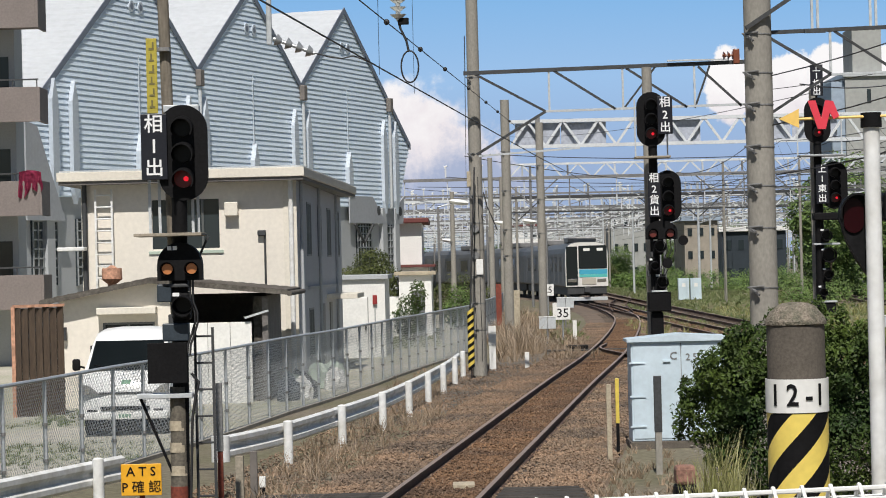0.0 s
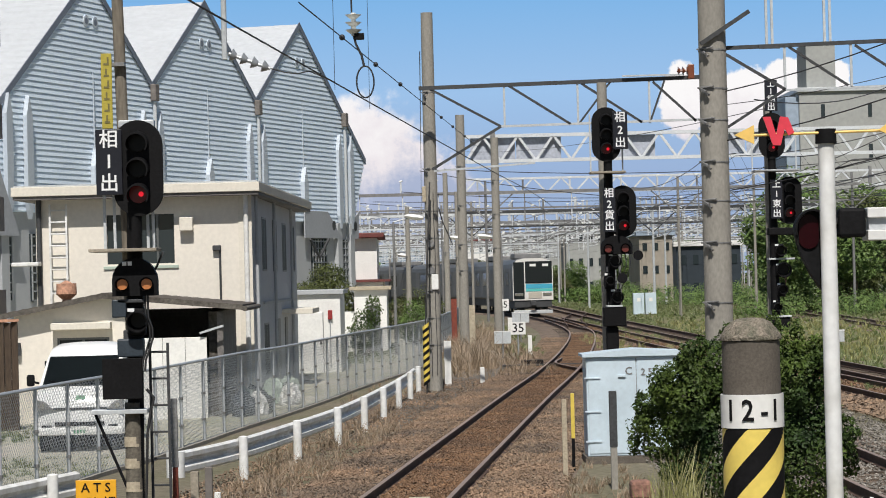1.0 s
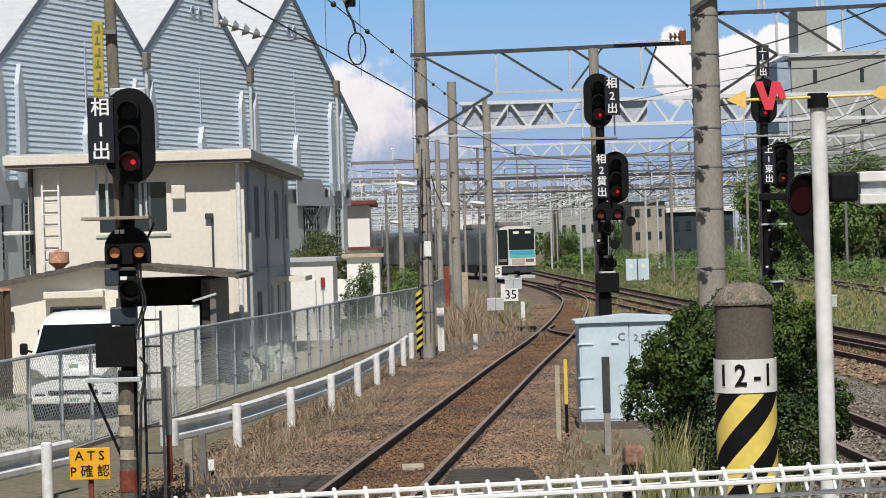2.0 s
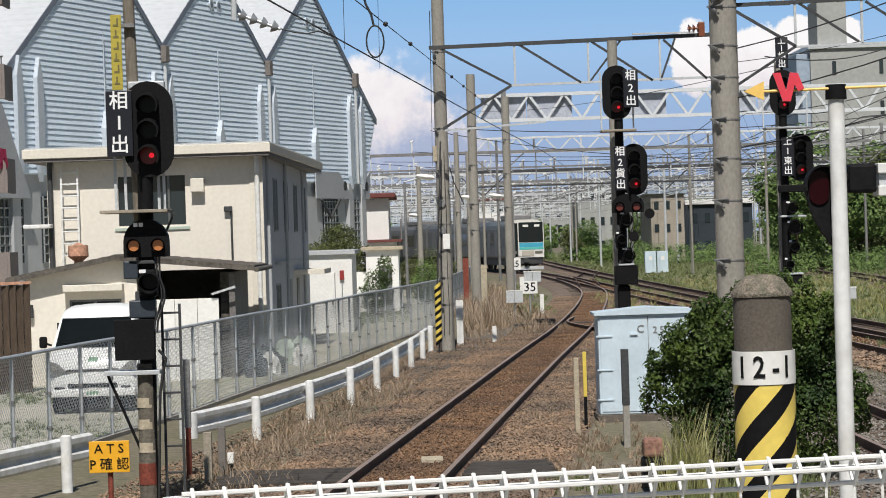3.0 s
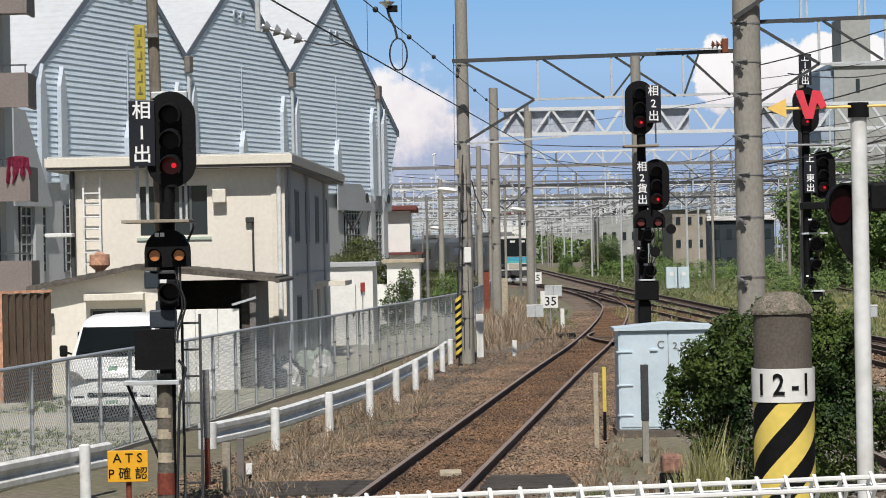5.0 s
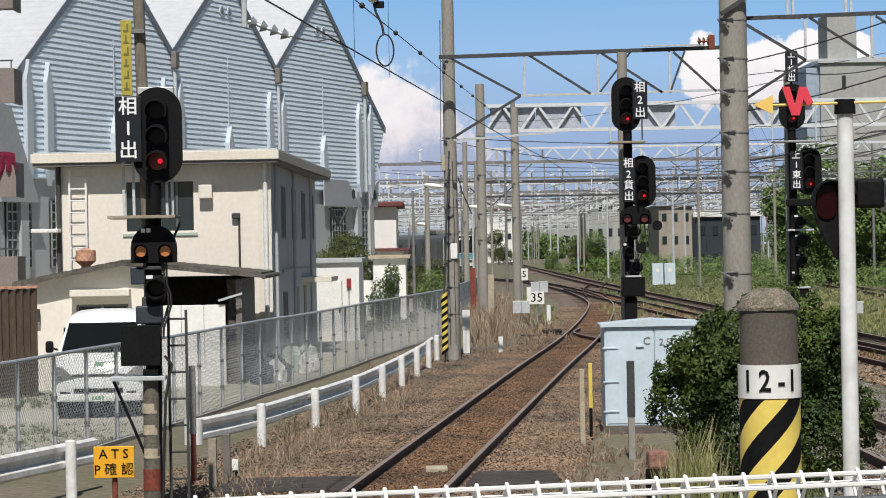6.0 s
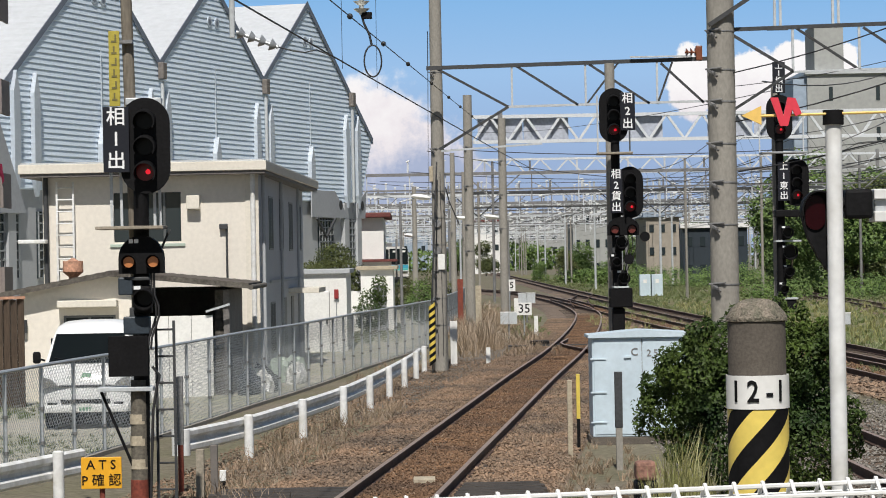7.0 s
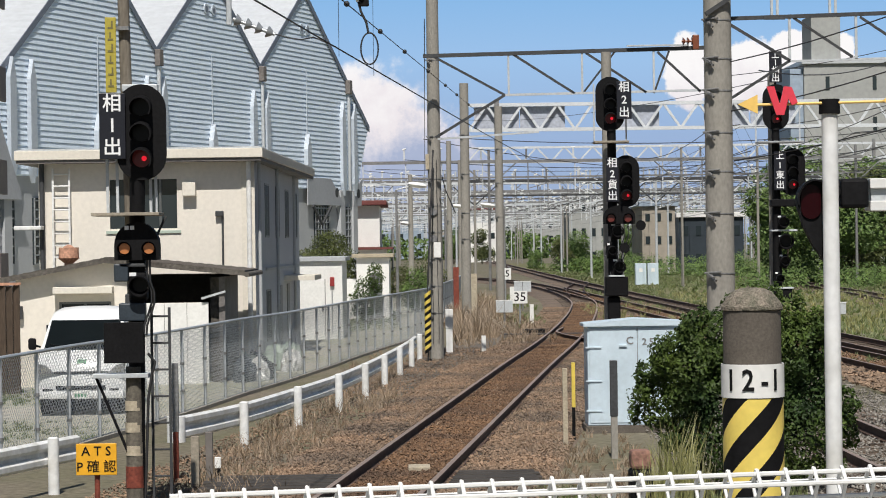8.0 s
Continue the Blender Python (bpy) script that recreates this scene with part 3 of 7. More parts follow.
def build_shed():
    s = thing("garage_shed", (0, 0, 0), "low cream garage shed with a rusty corrugated roof", "shed")
    g = -0.4
    x0, x1, xa = -9.14, -4.35, -7.05
    bm = bmesh.new()
    wall_with_holes(bm, x0, -6.45, 60, 60.15, g, 1.95, [(-8.15, -6.95, 0.85, 1.58)])
    prism(bm, [(-9.14, 1.95), (-6.45, 1.95), (-6.45, 2.44), (-7.05, 2.53), (-9.14, 2.12)], 60, 60.15)
    part("wall", bm, M_CREAM, s)
    bm = box(bmesh.new(), -8.15, -6.95, 60.08, 60.12, 0.85, 1.58)
    pane = part("window", bm, M_GLASS, s)
    bm = bmesh.new()
    for a, b, c, d in ((-8.15, -6.95, 1.53, 1.58), (-8.15, -6.95, 0.85, 0.9), (-8.15, -8.1, 0.9, 1.53), (-7.0, -6.95, 0.9, 1.53), (-7.58, -7.53, 0.9, 1.53)):
        box(bm, a, b, 60.02, 60.079, c, d)
    part("window_frame", bm, M_ALU, pane)
    bm = box(bmesh.new(), -8.25, -6.88, 59.62, 60.0, 1.77, 1.93, 0.015)
    part("window_hood", bm, M_CREAM_D, s, "cream hood over the window")
    # bay walls take a dark colour in place of the shade inside
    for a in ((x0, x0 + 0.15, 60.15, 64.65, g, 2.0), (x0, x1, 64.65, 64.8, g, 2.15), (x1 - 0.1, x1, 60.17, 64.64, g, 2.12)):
        part("wall", box(bmesh.new(), *a), M_TRIM_SHADE, s, "inner wall of the open bay, coloured dark for shade")
    for x in (x1 - 0.05, -6.4):
        bm = box(bmesh.new(), x - 0.07, x + 0.07, 60.02, 60.16, g, 2.1)
        part("post", bm, M_TRIM_SHADE, s)
    bm = bmesh.new()
    for a, za, b, zb in ((-9.53, 2.11, xa, 2.56), (xa, 2.56, -3.87, 2.22)):
        n = max(8, int(abs(b - a) / 0.13))
        top_, bot = [], []
        for k in range(n + 1):
            x = a + (b - a) * k / n
            z = za + (zb - za) * k / n + (0.012 if k % 2 else 0)
            top_.append((x, z + 0.03))
            bot.append((x, z - 0.03))
        prism(bm, top_ + bot[::-1], 59.68, 65.2)
    part("roof", bm, M_RUSTROOF, s, "weathered brown corrugated roof")
    for a, za, b, zb in ((-9.56, 2.11, xa, 2.57), (xa, 2.57, -3.84, 2.23)):
        part("bargeboard", prism(bmesh.new(), [(a, za - 0.1), (b, zb - 0.1), (b, zb + 0.015), (a, za + 0.015)], 59.645, 59.678), M_GRIMY_VOID, s, "dark grimy board along the roof edge")
    part("gutter", rod(bmesh.new(), (-3.8, 59.6, 2.16), (-3.8, 65.2, 2.16), 0.06, n=10), M_GRIMY_VOID, s, "dark eaves gutter", True)
    # pale panel in the open bay
    for a, b in ((-6.42, -5.72), (-5.712, -5.2), (-5.192, -4.7)):
        part("panel", box(bmesh.new(), a, b, 59.82, 59.86, g, 1.53, 0.008), M_WHITE, s, "white sheet panel closing the front of the bay")
    part("rail", bar(bmesh.new(), (-4.85, 59.75, 1.62), (-4.3, 59.75, 1.78), 0.05, 0.05), M_PALE, s)
    bm = bmesh.new()
    rod(bm, (-9.2, 59.95, g), (-9.2, 59.95, 1.8), 0.04, n=8)
    part("downpipe", bm, M_CREAM_D, s, "", True)
    # added dark sheet that stands for the unlit opening beside the panels
    part("void_sheet", box(bmesh.new(), -4.69, x1 - 0.13, 60.4, 60.45, g, 2.1), M_GRIMY_VOID, s, "dark sheet standing for the shaded opening beside the panels")
    part("vent_pipe", rod(bmesh.new(), (-9.02, 59.9, 1.2), (-9.02, 59.9, 1.5), 0.05, n=8), M_STEEL_D, s, "", True)


# grime on roof edge and gutter; painted shade on the opening's sheet
M_GRIMY_VOID = mat("grimy board and void dark", (0.06, 0.052, 0.045), 0.9, var=0.4, fine=14, coarse=3, bump=0.3, other=(0.12, 0.11, 0.095))
M_RUSTROOF = mat("rusty roof sheet", (0.115, 0.10, 0.085), 0.9, 0.0, var=0.3, fine=12, coarse=1.0, bump=0.3, other=(0.065, 0.055, 0.045))
build_shed()


def small_hut(name, x0, x1, y0, y1, z1, label, wall_mat, roof_mat, over=0.15):
    h = thing(name, ((x0 + x1) / 2, (y0 + y1) / 2, -0.36), label, "hut")
    w, d, t = (x1 - x0) / 2, (y1 - y0) / 2, z1 + 0.36
    part("wall", box(bmesh.new(), -w, w, -d, d, 0, t, 0.01), wall_mat, h)
    part("roof", box(bmesh.new(), -w - over, w + over, -d - over, d + over, t + 0.003, t + 0.15, 0.01), roof_mat, h)
    return h, w, d, t

# ---- poles and overhead line ----
def pole(name, x, y, z1, r0, r1, label, bands=()):
    p = thing(name, (x, y, -0.3), label, "pole")
    bm = rod(bmesh.new(), (0, 0, 0), (0, 0, z1 + 0.3), r0, r1, 24)
    part("shaft", bm, M_CONC, p, "", True)
    for z in bands:
        r = r0 + (r1 - r0) * (z + 0.3) / (z1 + 0.3) + 0.008
        bm = rod(bmesh.new(), (0, 0, z + 0.292), (0, 0, z + 0.312), r, r, 20)
        rod(bm, (-r * 1.15, -r * 0.55, z + 0.31), (-r * 0.1, -r - 0.03, z + 0.325), 0.013, n=6)
        bar(bm, (-r * 0.95, -r * 0.65, z + 0.3), (-r * 0.45, -r - 0.04, z + 0.2), 0.035, 0.03)
        rod(bm, (-r * 0.72, -r * 0.8, z + 0.27), (-r * 0.62, -r * 1.25, z + 0.24), 0.022, n=6)
        part("band", bm, M_STEEL_M, p, "steel clamp band")
    return p


M_STEEL_M = mat("weathered clamp steel", (0.26, 0.26, 0.26), 0.55, 0.4, var=0.25, fine=25, coarse=3, bump=0.15)
M_PORCELAIN = mat("white porcelain", (0.75, 0.76, 0.74), 0.25, var=0.05, bump=0)
M_BROWN_INS = mat("rust-brown insulator", (0.22, 0.07, 0.035), 0.35, var=0.2, bump=0.1)
pole("catenary_pole", 0.61, 68, 9.7, 0.19, 0.155, "tall round concrete catenary pole beside the fence", (1.0, 1.7, 2.4, 3.1, 3.8, 4.5, 5.6, 7.6))
pole("catenary_pole", 4.39, 37, 7.4, 0.205, 0.195, "thick round concrete catenary pole beside the hedge", (2.3, 3.15, 3.75, 4.3, 4.9, 5.35, 5.9))
pole("catenary_pole", 2.08, 100, 9.0, 0.19, 0.17, "round concrete pole among dry grass", (3, 4, 5.5, 7))
pole("catenary_pole", 3.9, 115, 8.9, 0.19, 0.17, "round concrete pole among dry grass", (4, 5.5, 7))
pole("catenary_pole", -0.04, 150, 6.9, 0.17, 0.12, "slim far concrete pole", (4,))
pole("catenary_pole", 7.98, 67, 7.9, 0.18, 0.15, "round concrete pole that carries the gantry", ())
pole("catenary_pole", 8.45, 60.6, 6.6, 0.12, 0.1, "slim concrete pole behind a signal", ())
pole("catenary_pole", 3.95, 52.2, 6.6, 0.11, 0.1, "slim concrete pole behind a signal", ())
pole("catenary_pole", 1.9, 130, 8.0, 0.15, 0.12, "slim far concrete pole", (4,))
pole("catenary_pole", 3.1, 165, 8.2, 0.16, 0.12, "slim far concrete pole", (4,))


def insulator(parent, p, q, r, n=4, material=None):
    """A string of sheds from p to q."""
    p, q = Vector(p), Vector(q)
    bm = rod(bmesh.new(), p, q, r * 0.3, n=8)
    for k in range(n):
        a, b = p.lerp(q, (k + 0.25) / n), p.lerp(q, (k + 0.75) / n)
        rod(bm, a, b, r, r * 0.45, 12)
    return part("insulator", bm, material or M_PORCELAIN, parent, "", True)


def gantry_near():
    g = thing("catenary_gantry", (0.6, 67, 7.7), "grey steel catenary gantry with triangular bracing", "gantry")
    B = -1.08
    def piece(name, p, q, w, t, m):
        part(name, bar(bmesh.new(), p, q, w, t), m, g)
    piece("top_chord", (-0.25, 0, -0.05), (7.4, 0, 0.08), 0.09, 0.1, M_STEEL_D)
    piece("bottom_chord", (1.85, 0, B), (7.0, 0, B + 0.06), 0.06, 0.06, M_PALE)
    nodes = [1.85, 3.75, 5.6, 7.0]
    piece("brace", (0.05, 0, -0.08), (1.85, 0, B), 0.06, 0.06, M_STEEL_D)
    piece("brace", (0.05, 0, -2.15), (1.85, 0, B), 0.07, 0.07, M_STEEL_D)
    for k, x in enumerate(nodes):
        piece("post", (x + 0.1, 0, 0), (x + 0.1, 0, B), 0.05, 0.05, M_PALE)
        if k < 3:
            piece("brace", (x + 0.2, 0, -0.02), (nodes[k + 1] - 0.1, 0, B + 0.02), 0.06, 0.06, M_STEEL_D)
            if k:
                piece("brace", (x + 0.1, 0, B), (nodes[k + 1] - 0.9, 0, 0), 0.05, 0.05, M_STEEL_D)
    insulator(g, (6.42, -0.1, 0.24), (6.76, -0.1, 0.24), 0.11, 3, M_BROWN_INS)
    part("insulator_foot", box(bmesh.new(), 6.7, 6.86, -0.2, 0.0, 0.02, 0.4, 0.02), M_BROWN_INS, g)
    piece("bracket", (5.0, -0.1, 0.14), (6.6, -0.1, 0.14), 0.06, 0.04, M_PALE)
    piece("crossarm", (0.1, -0.2, -2.2), (2.7, -0.2, -2.05), 0.05, 0.05, M_PALE)


def gantry_side():
    g = thing("catenary_gantry", (4.55, 37, 5.93), "dark steel catenary gantry joined to the thick concrete pole", "gantry")
    def piece(name, p, q, w, t, m):
        part(name, bar(bmesh.new(), p, q, w, t), m, g)
    piece("top_chord", (0, 0, 0), (4.5, 0, 0.10), 0.05, 0.055, M_STEEL_D)
    piece("bottom_chord", (0.85, 0, -0.62), (4.5, 0, -0.55), 0.03, 0.03, M_PALE)
    piece("brace", (0.0, 0, -0.07), (0.87, 0, -0.61), 0.04, 0.04, M_STEEL_D)
    piece("brace", (0.0, 0, -1.15), (0.87, 0, -0.61), 0.04, 0.04, M_STEEL_D)
    piece("brace", (-0.35, -0.22, 0.05), (0.35, -0.2, 0.5), 0.07, 0.06, M_STEEL_D)
    for x in (0.87, 1.82, 2.8):
        piece("post", (x, 0, 0.02), (x, 0, -0.6), 0.035, 0.03, M_PALE)
        piece("brace", (x + 0.06, 0, 0), (x + 0.9, 0, -0.57), 0.035, 0.035, M_STEEL_D)
    for x in (0.62, 0.70, 1.45, 1.53):
        piece("mast_stub", (x, 0, 0), (x, 0, 0.75), 0.035, 0.035, M_PALE)
    piece("fitting", (0.5, -0.05, 0.0), (0.8, -0.05, 0.0), 0.06, 0.05, M_STEEL_D)


def lattice_gantry(x0, x1, y, z0, z1, posts, pitch, m, w, label, screens=0):
    """A long lattice girder on posts."""
    g = thing("lattice_gantry", (x0, y, 0), label, "gantry", "gantries over the yard")
    L = x1 - x0
    for z in (z0, z1):
        part("chord", bar(bmesh.new(), (0, 0, z), (L, 0, z), w, w), m, g)
    bm = bmesh.new()
    n = int(L / pitch)
    for k in range(n):
        a = L * k / n
        b = L * (k + 0.5) / n
        c = L * (k + 1) / n
        bar(bm, (a, 0, z0), (b, 0, z1), w * 0.7, w * 0.7)
        bar(bm, (b, 0, z1), (c, 0, z0), w * 0.7, w * 0.7)
    tagged(part("lacing", bm, m, g), "", "", "", "stuff")
    for k in range(screens):
        x = (0.3, 2.95, 8.4, 13.6, 16.3)[k]
        part("screen", box(bmesh.new(), x, x + 2.6, 0.2, 0.24, z0 + 0.02, z1 - 0.1), M_SCREENGREY, g, "grey mesh screen")
    for x in posts:
        part("post", bar(bmesh.new(), (x - x0, 0, -0.4), (x - x0, 0, z1 + 0.3), w * 1.4, w * 1.4), M_STEEL_M, g)
    return g


def beam_gantry(x0, x1, y, z, posts, m, drops):
    """A plain portal: beam, posts with knee braces, and arms that hang down."""
    g = thing("beam_gantry", (x0, y, 0), "far grey steel catenary portal over the yard tracks", "gantry", "gantries over the yard")
    part("beam", box(bmesh.new(), 0, x1 - x0, -0.12, 0.12, z, z + 0.2), m, g)
    part("beam", box(bmesh.new(), 0, x1 - x0, -0.1, 0.1, z - 1.0, z - 0.89), m, g)
    for x in posts:
        bm = rod(bmesh.new(), (x - x0, 0, -0.4), (x - x0, 0, z + 0.9), 0.1, 0.085, 10)
        part("post", bm, random.choice((M_STEEL_M, M_CONC, M_PALE)), g, "", True)
        for s in (-1, 1):
            part("brace", bar(bmesh.new(), (x - x0, 0, z - 1.6), (x - x0 + 1.8 * s, 0, z), 0.08, 0.08), m, g)
    for x in drops:
        bm = bmesh.new()
        bar(bm, (x - x0, 0, z), (x - x0, 0, z - 1.9), 0.07, 0.07)
        bar(bm, (x - x0, 0, z - 1.7), (x - x0 + 1.5, 0, z - 1.3), 0.05, 0.05)
        bar(bm, (x - x0, 0, z - 0.5), (x - x0 + 1.5, 0, z - 1.2), 0.05, 0.05)
        rod(bm, (x - x0 - 0.1, 0, z + 0.25), (x - x0 - 0.1, 0, z + 0.9), 0.07, n=6)
        part("cantilever", bm, random.choice((M_STEEL_M, M_LATTICE, M_LATTICE, M_PALE)), g, "hanging cantilever arm")
        bm = bmesh.new()
        for dx, dz in ((-0.1, 0.95), (0.55, -1.45), (0.5, -0.82)):
            rod(bm, (x - x0 + dx - 0.1, 0, z + dz), (x - x0 + dx + 0.12, 0, z + dz + 0.07), 0.07, 0.05, 6)
        part("insulator", bm, M_PORCELAIN, g, "white porcelain insulators")
    return g


M_SCREENGREY = mat("grey mesh screen", (0.40, 0.43, 0.50), 0.8, var=0.15, fine=6, coarse=1, bump=0.05)
M_LATTICE = mat("pale lattice steel", (0.62, 0.65, 0.68), 0.6, 0.0, var=0.1, fine=10, coarse=1, bump=0.02)
gantry_near()
gantry_side()
lattice_gantry(3.4, 34, 150, 9.4, 10.85, (5.0, 33), 2.0, M_LATTICE, 0.2, "long pale grey lattice girder over the yard tracks", 5)
lattice_gantry(4.2, 36, 196, 9.0, 10.1, (6.7, 35), 2.0, M_LATTICE, 0.16, "long pale grey lattice girder over the yard tracks")
rg = random.Random(5)
for yy, zz, a, b in ((172, 8.2, -6, 30), (184, 7.2, 4, 30), (210, 7.7, -9, 33), (226, 8.3, -8, 36), (238, 7.6, -12, 34), (250, 8.6, -4, 40), (263, 7.9, -10, 38), (276, 7.2, -10, 40), (288, 8.3, -14, 42), (300, 7.4, -18, 40), (322, 8.4, -12, 44), (345, 7.8, -20, 46),
                     (370, 8.4, -20, 48), (395, 7.4, -26, 52), (424, 8.2, -30, 56), (455, 7.8, -34, 60), (490, 8.6, -38, 66), (530, 7.6, -42, 70), (585, 8.4, -46, 76), (640, 7.8, -50, 80)):
    ps = [a + 0.5] + [a + (b - a) * f + rg.uniform(-1.5, 1.5) for f in (0.3, 0.55, 0.78)] + [b - 0.5]
    ps = [p + (3.4 if abs(p - 12.4) < 2.2 else 0) for p in ps]
    beam_gantry(a, b, yy, zz, ps, rg.choice((M_STEEL_M, M_LATTICE, M_LATTICE, M_PALE) if yy > 200 else (M_STEEL_M, M_STEEL_D)), [a + 2 + rg.uniform(0, 1) + k * 2.9 for k in range(int((b - a) / 2.9) - 1)])


def wire(name, points, r, label, parent=None):
    cu = bpy.data.curves.new(name, "CURVE")
    cu.dimensions, cu.bevel_depth, cu.bevel_resolution = "3D", r, 0
    sp = cu.splines.new("POLY")
    sp.points.add(len(points) - 1)
    for k, p in enumerate(points):
        sp.points[k].co = (*p, 1)
    cu.materials.append(M_CABLE)
    tmp = bpy.data.objects.new(name, cu)
    me = bpy.data.meshes.new_from_object(tmp)
    bpy.data.objects.remove(tmp)
    ob = new(name, me)
    if parent:
        ob.parent = parent
    else:
        tagged(ob, label, "cable")
    return ob


def overhead(line, off, y0, y1, span, z=5.2, up=0.95, r=0.008, start=0.0):
    """Contact wire, sagging messenger and droppers along a line."""
    lab = "thin dark overhead contact wire with its messenger"
    o = thing("overhead_line", (0, 0, 0), lab, "cable", "overhead lines")
    ys = np.arange(y0, y1, 3.0)
    wire("contact_wire", [(line(y) + off, y, z) for y in ys], r, "", o)
    def sag(y):
        t = ((y - start) % span) / span
        return z + up - 0.55 * 4 * t * (1 - t)
    if not up:
        return
    wire("messenger_wire", [(line(y) + off - 0.45, y, sag(y)) for y in ys], r, "", o)
    bm = bmesh.new()
    for y in np.arange(y0 + 2, min(y1, 160), 5.0):
        rod(bm, (line(y) + off, y, z), (line(y) + off - 0.45, y, sag(y)), 0.004, n=4)
    tagged(part("dropper", bm, M_CABLE, o), "", "", "", "stuff")


overhead(MAIN, -0.68, 14, 330, 45, 5.2, 0.0, 0.011, 22)


def beaded_feeder(a, b):
    """A straight feeder with black clamps on it and thin droppers to the wire below."""
    a, b = Vector(a), Vector(b)
    f = thing("feeder_line", (0, 0, 0), "thin dark feeder wire with round black clamps", "cable")
    wire("feeder_wire", [a.lerp(b, k / 20) for k in range(21)], 0.011, "", f)
    for t in (0.09, 0.19, 0.29, 0.42, 0.55, 0.66, 0.8):
        p = a.lerp(b, t)
        bm = bmesh.new()
        bmesh.ops.create_uvsphere(bm, u_segments=10, v_segments=6, radius=0.045, matrix=Matrix.Translation(p))
        part("clamp", bm, M_CABLE, f, "round black clamp", True)
        if t < 0.2:
            part("dropper", rod(bmesh.new(), p + Vector((-0.12, 0, 1.6)), p + Vector((-0.12, 0, -0.75)), 0.004, n=4), M_CABLE, f)


beaded_feeder((-1.248, 31.0, 6.080), (2.740, 100.0, 7.772))
overhead(SIDE, 0.0, 30, 168, 48, 5.2, 1.0, 0.009, 30)
overhead(THROUGH, 0.1, 30, 640, 50, 5.2, 1.0, 0.011, 10)
overhead(FAR, 0.1, 30, 420, 50, 5.2, 1.0, 0.011, 10)
for off, z in ((4.5, 5.3), (8.5, 5.3), (13, 5.4)):
    overhead(lambda y, o=off: THROUGH(y) + o, 0.0, 60, 560, 50, z, 1.1, 0.013, 20 + off)
for k in (0, 1, 2, 3, 4, 5, 6, 7, 8, 10, 11, 12, 14, 15):
    y = 140 + 17 * k + 5 * math.sin(k * 2.3)
    za, zb = 8.6 + 0.8 * math.sin(k * 1.7), 8.4 + 0.9 * math.cos(k * 2.9)
    a, b = Vector((2 - 1.2 * k, y, za)), Vector((32 + k, y + 6 * math.sin(k), zb))
    wire("head_span", [a.lerp(b, t) - Vector((0, 0, 2.2 * 4 * t * (1 - t) * (0.35 + 0.2 * math.sin(k * 1.3)))) for t in np.linspace(0, 1, 14)], 0.022, "thin dark cross-span wire over the yard tracks")
for off in (2.4, 6.2, 10.4, 15.5):
    overhead(lambda y, o=off: THROUGH(y) + o, 0.0, 110, 600, 42, 6.6, 1.5, 0.02, 33 + off)
# feeders across and along
wire("feeder_wire", [(0.4 + 0.015 * k, 67 + 3.0 * k, 8.6 - 0.3 * math.sin(math.pi * (k % 15) / 15)) for k in range(60)], 0.012, "thin dark feeder wire on the poles")
for k, (p, q) in enumerate((((4.5, 37, 5.3), (9.5, 26, 7.2)), ((4.5, 37, 4.6), (9.8, 28, 6.6)), ((4.6, 37, 3.9), (10.5, 30, 6.0)), ((8.4, 60, 6.5), (3.4, 150, 10.0)), ((7.6, 67, 7.0), (16, 62, 8.6)), ((5.0, 37.2, 5.2), (12, 60, 7.4)))):
    p, q = Vector(p), Vector(q)
    wire("span_wire", [p.lerp(q, t) - Vector((0, 0, 0.35 * 4 * t * (1 - t))) for t in np.linspace(0, 1, 12)], 0.009, "thin dark span wire between poles")


def feeder_drop():
    """The insulated feeder, jumper loop and pull-off over the line."""
    f = thing("feeder_hanger", (-0.67, 34.5, 6.08), "hanging porcelain insulator with a black jumper loop", "overhead fitting")
    insulator(f, (0.0, 0, 0.22), (0.0, 0, -0.08), 0.11, 3)
    wire("jumper", [(0.0, 0, -0.08), (0.03, 0, -0.2), (0.1, 0, -0.35), (0.13, 0, -0.5)], 0.016, "", f)
    pts = [(0.14 + 0.115 * math.sin(a), 0, -0.70 + 0.21 * math.cos(a)) for a in np.linspace(0, 2 * math.pi, 25)]
    wire("loop", pts, 0.011, "", f)
    bm = box(bmesh.new(), 0.0, 0.14, -0.03, 0.03, -0.14, -0.05, 0.01)
    part("clamp", bm, M_BLACK, f)
    wire("hanger_rod", [(-0.02, 0, 0.2), (-0.03, 0, 1.2)], 0.012, "", f)
    b = thing("pull_off", (-2.30, 32.5, 5.8), "grey bracket with a string of insulators", "overhead fitting")
    part("bracket", rod(bmesh.new(), (0.05, 0, -0.25), (0.05, 0, 0.9), 0.035, 0.035, 8), M_PALE, b, "", True)
    part("arm", rod(bmesh.new(), (0.05, 0, 0.9), (-0.95, -3.4, 1.0), 0.035, n=8), M_PALE, b, "", True)
    insulator(b, (0.1, 0, -0.18), (0.62, 0, -0.38), 0.08, 4, M_STEEL)
    wire("pull_wire", [(0.6, 0, -0.37), (0.8, 0, -0.43), (0.95, 0, -0.45), (1.1, 0, -0.42), (1.28, 0, -0.5)], 0.008, "", b)


feeder_drop()


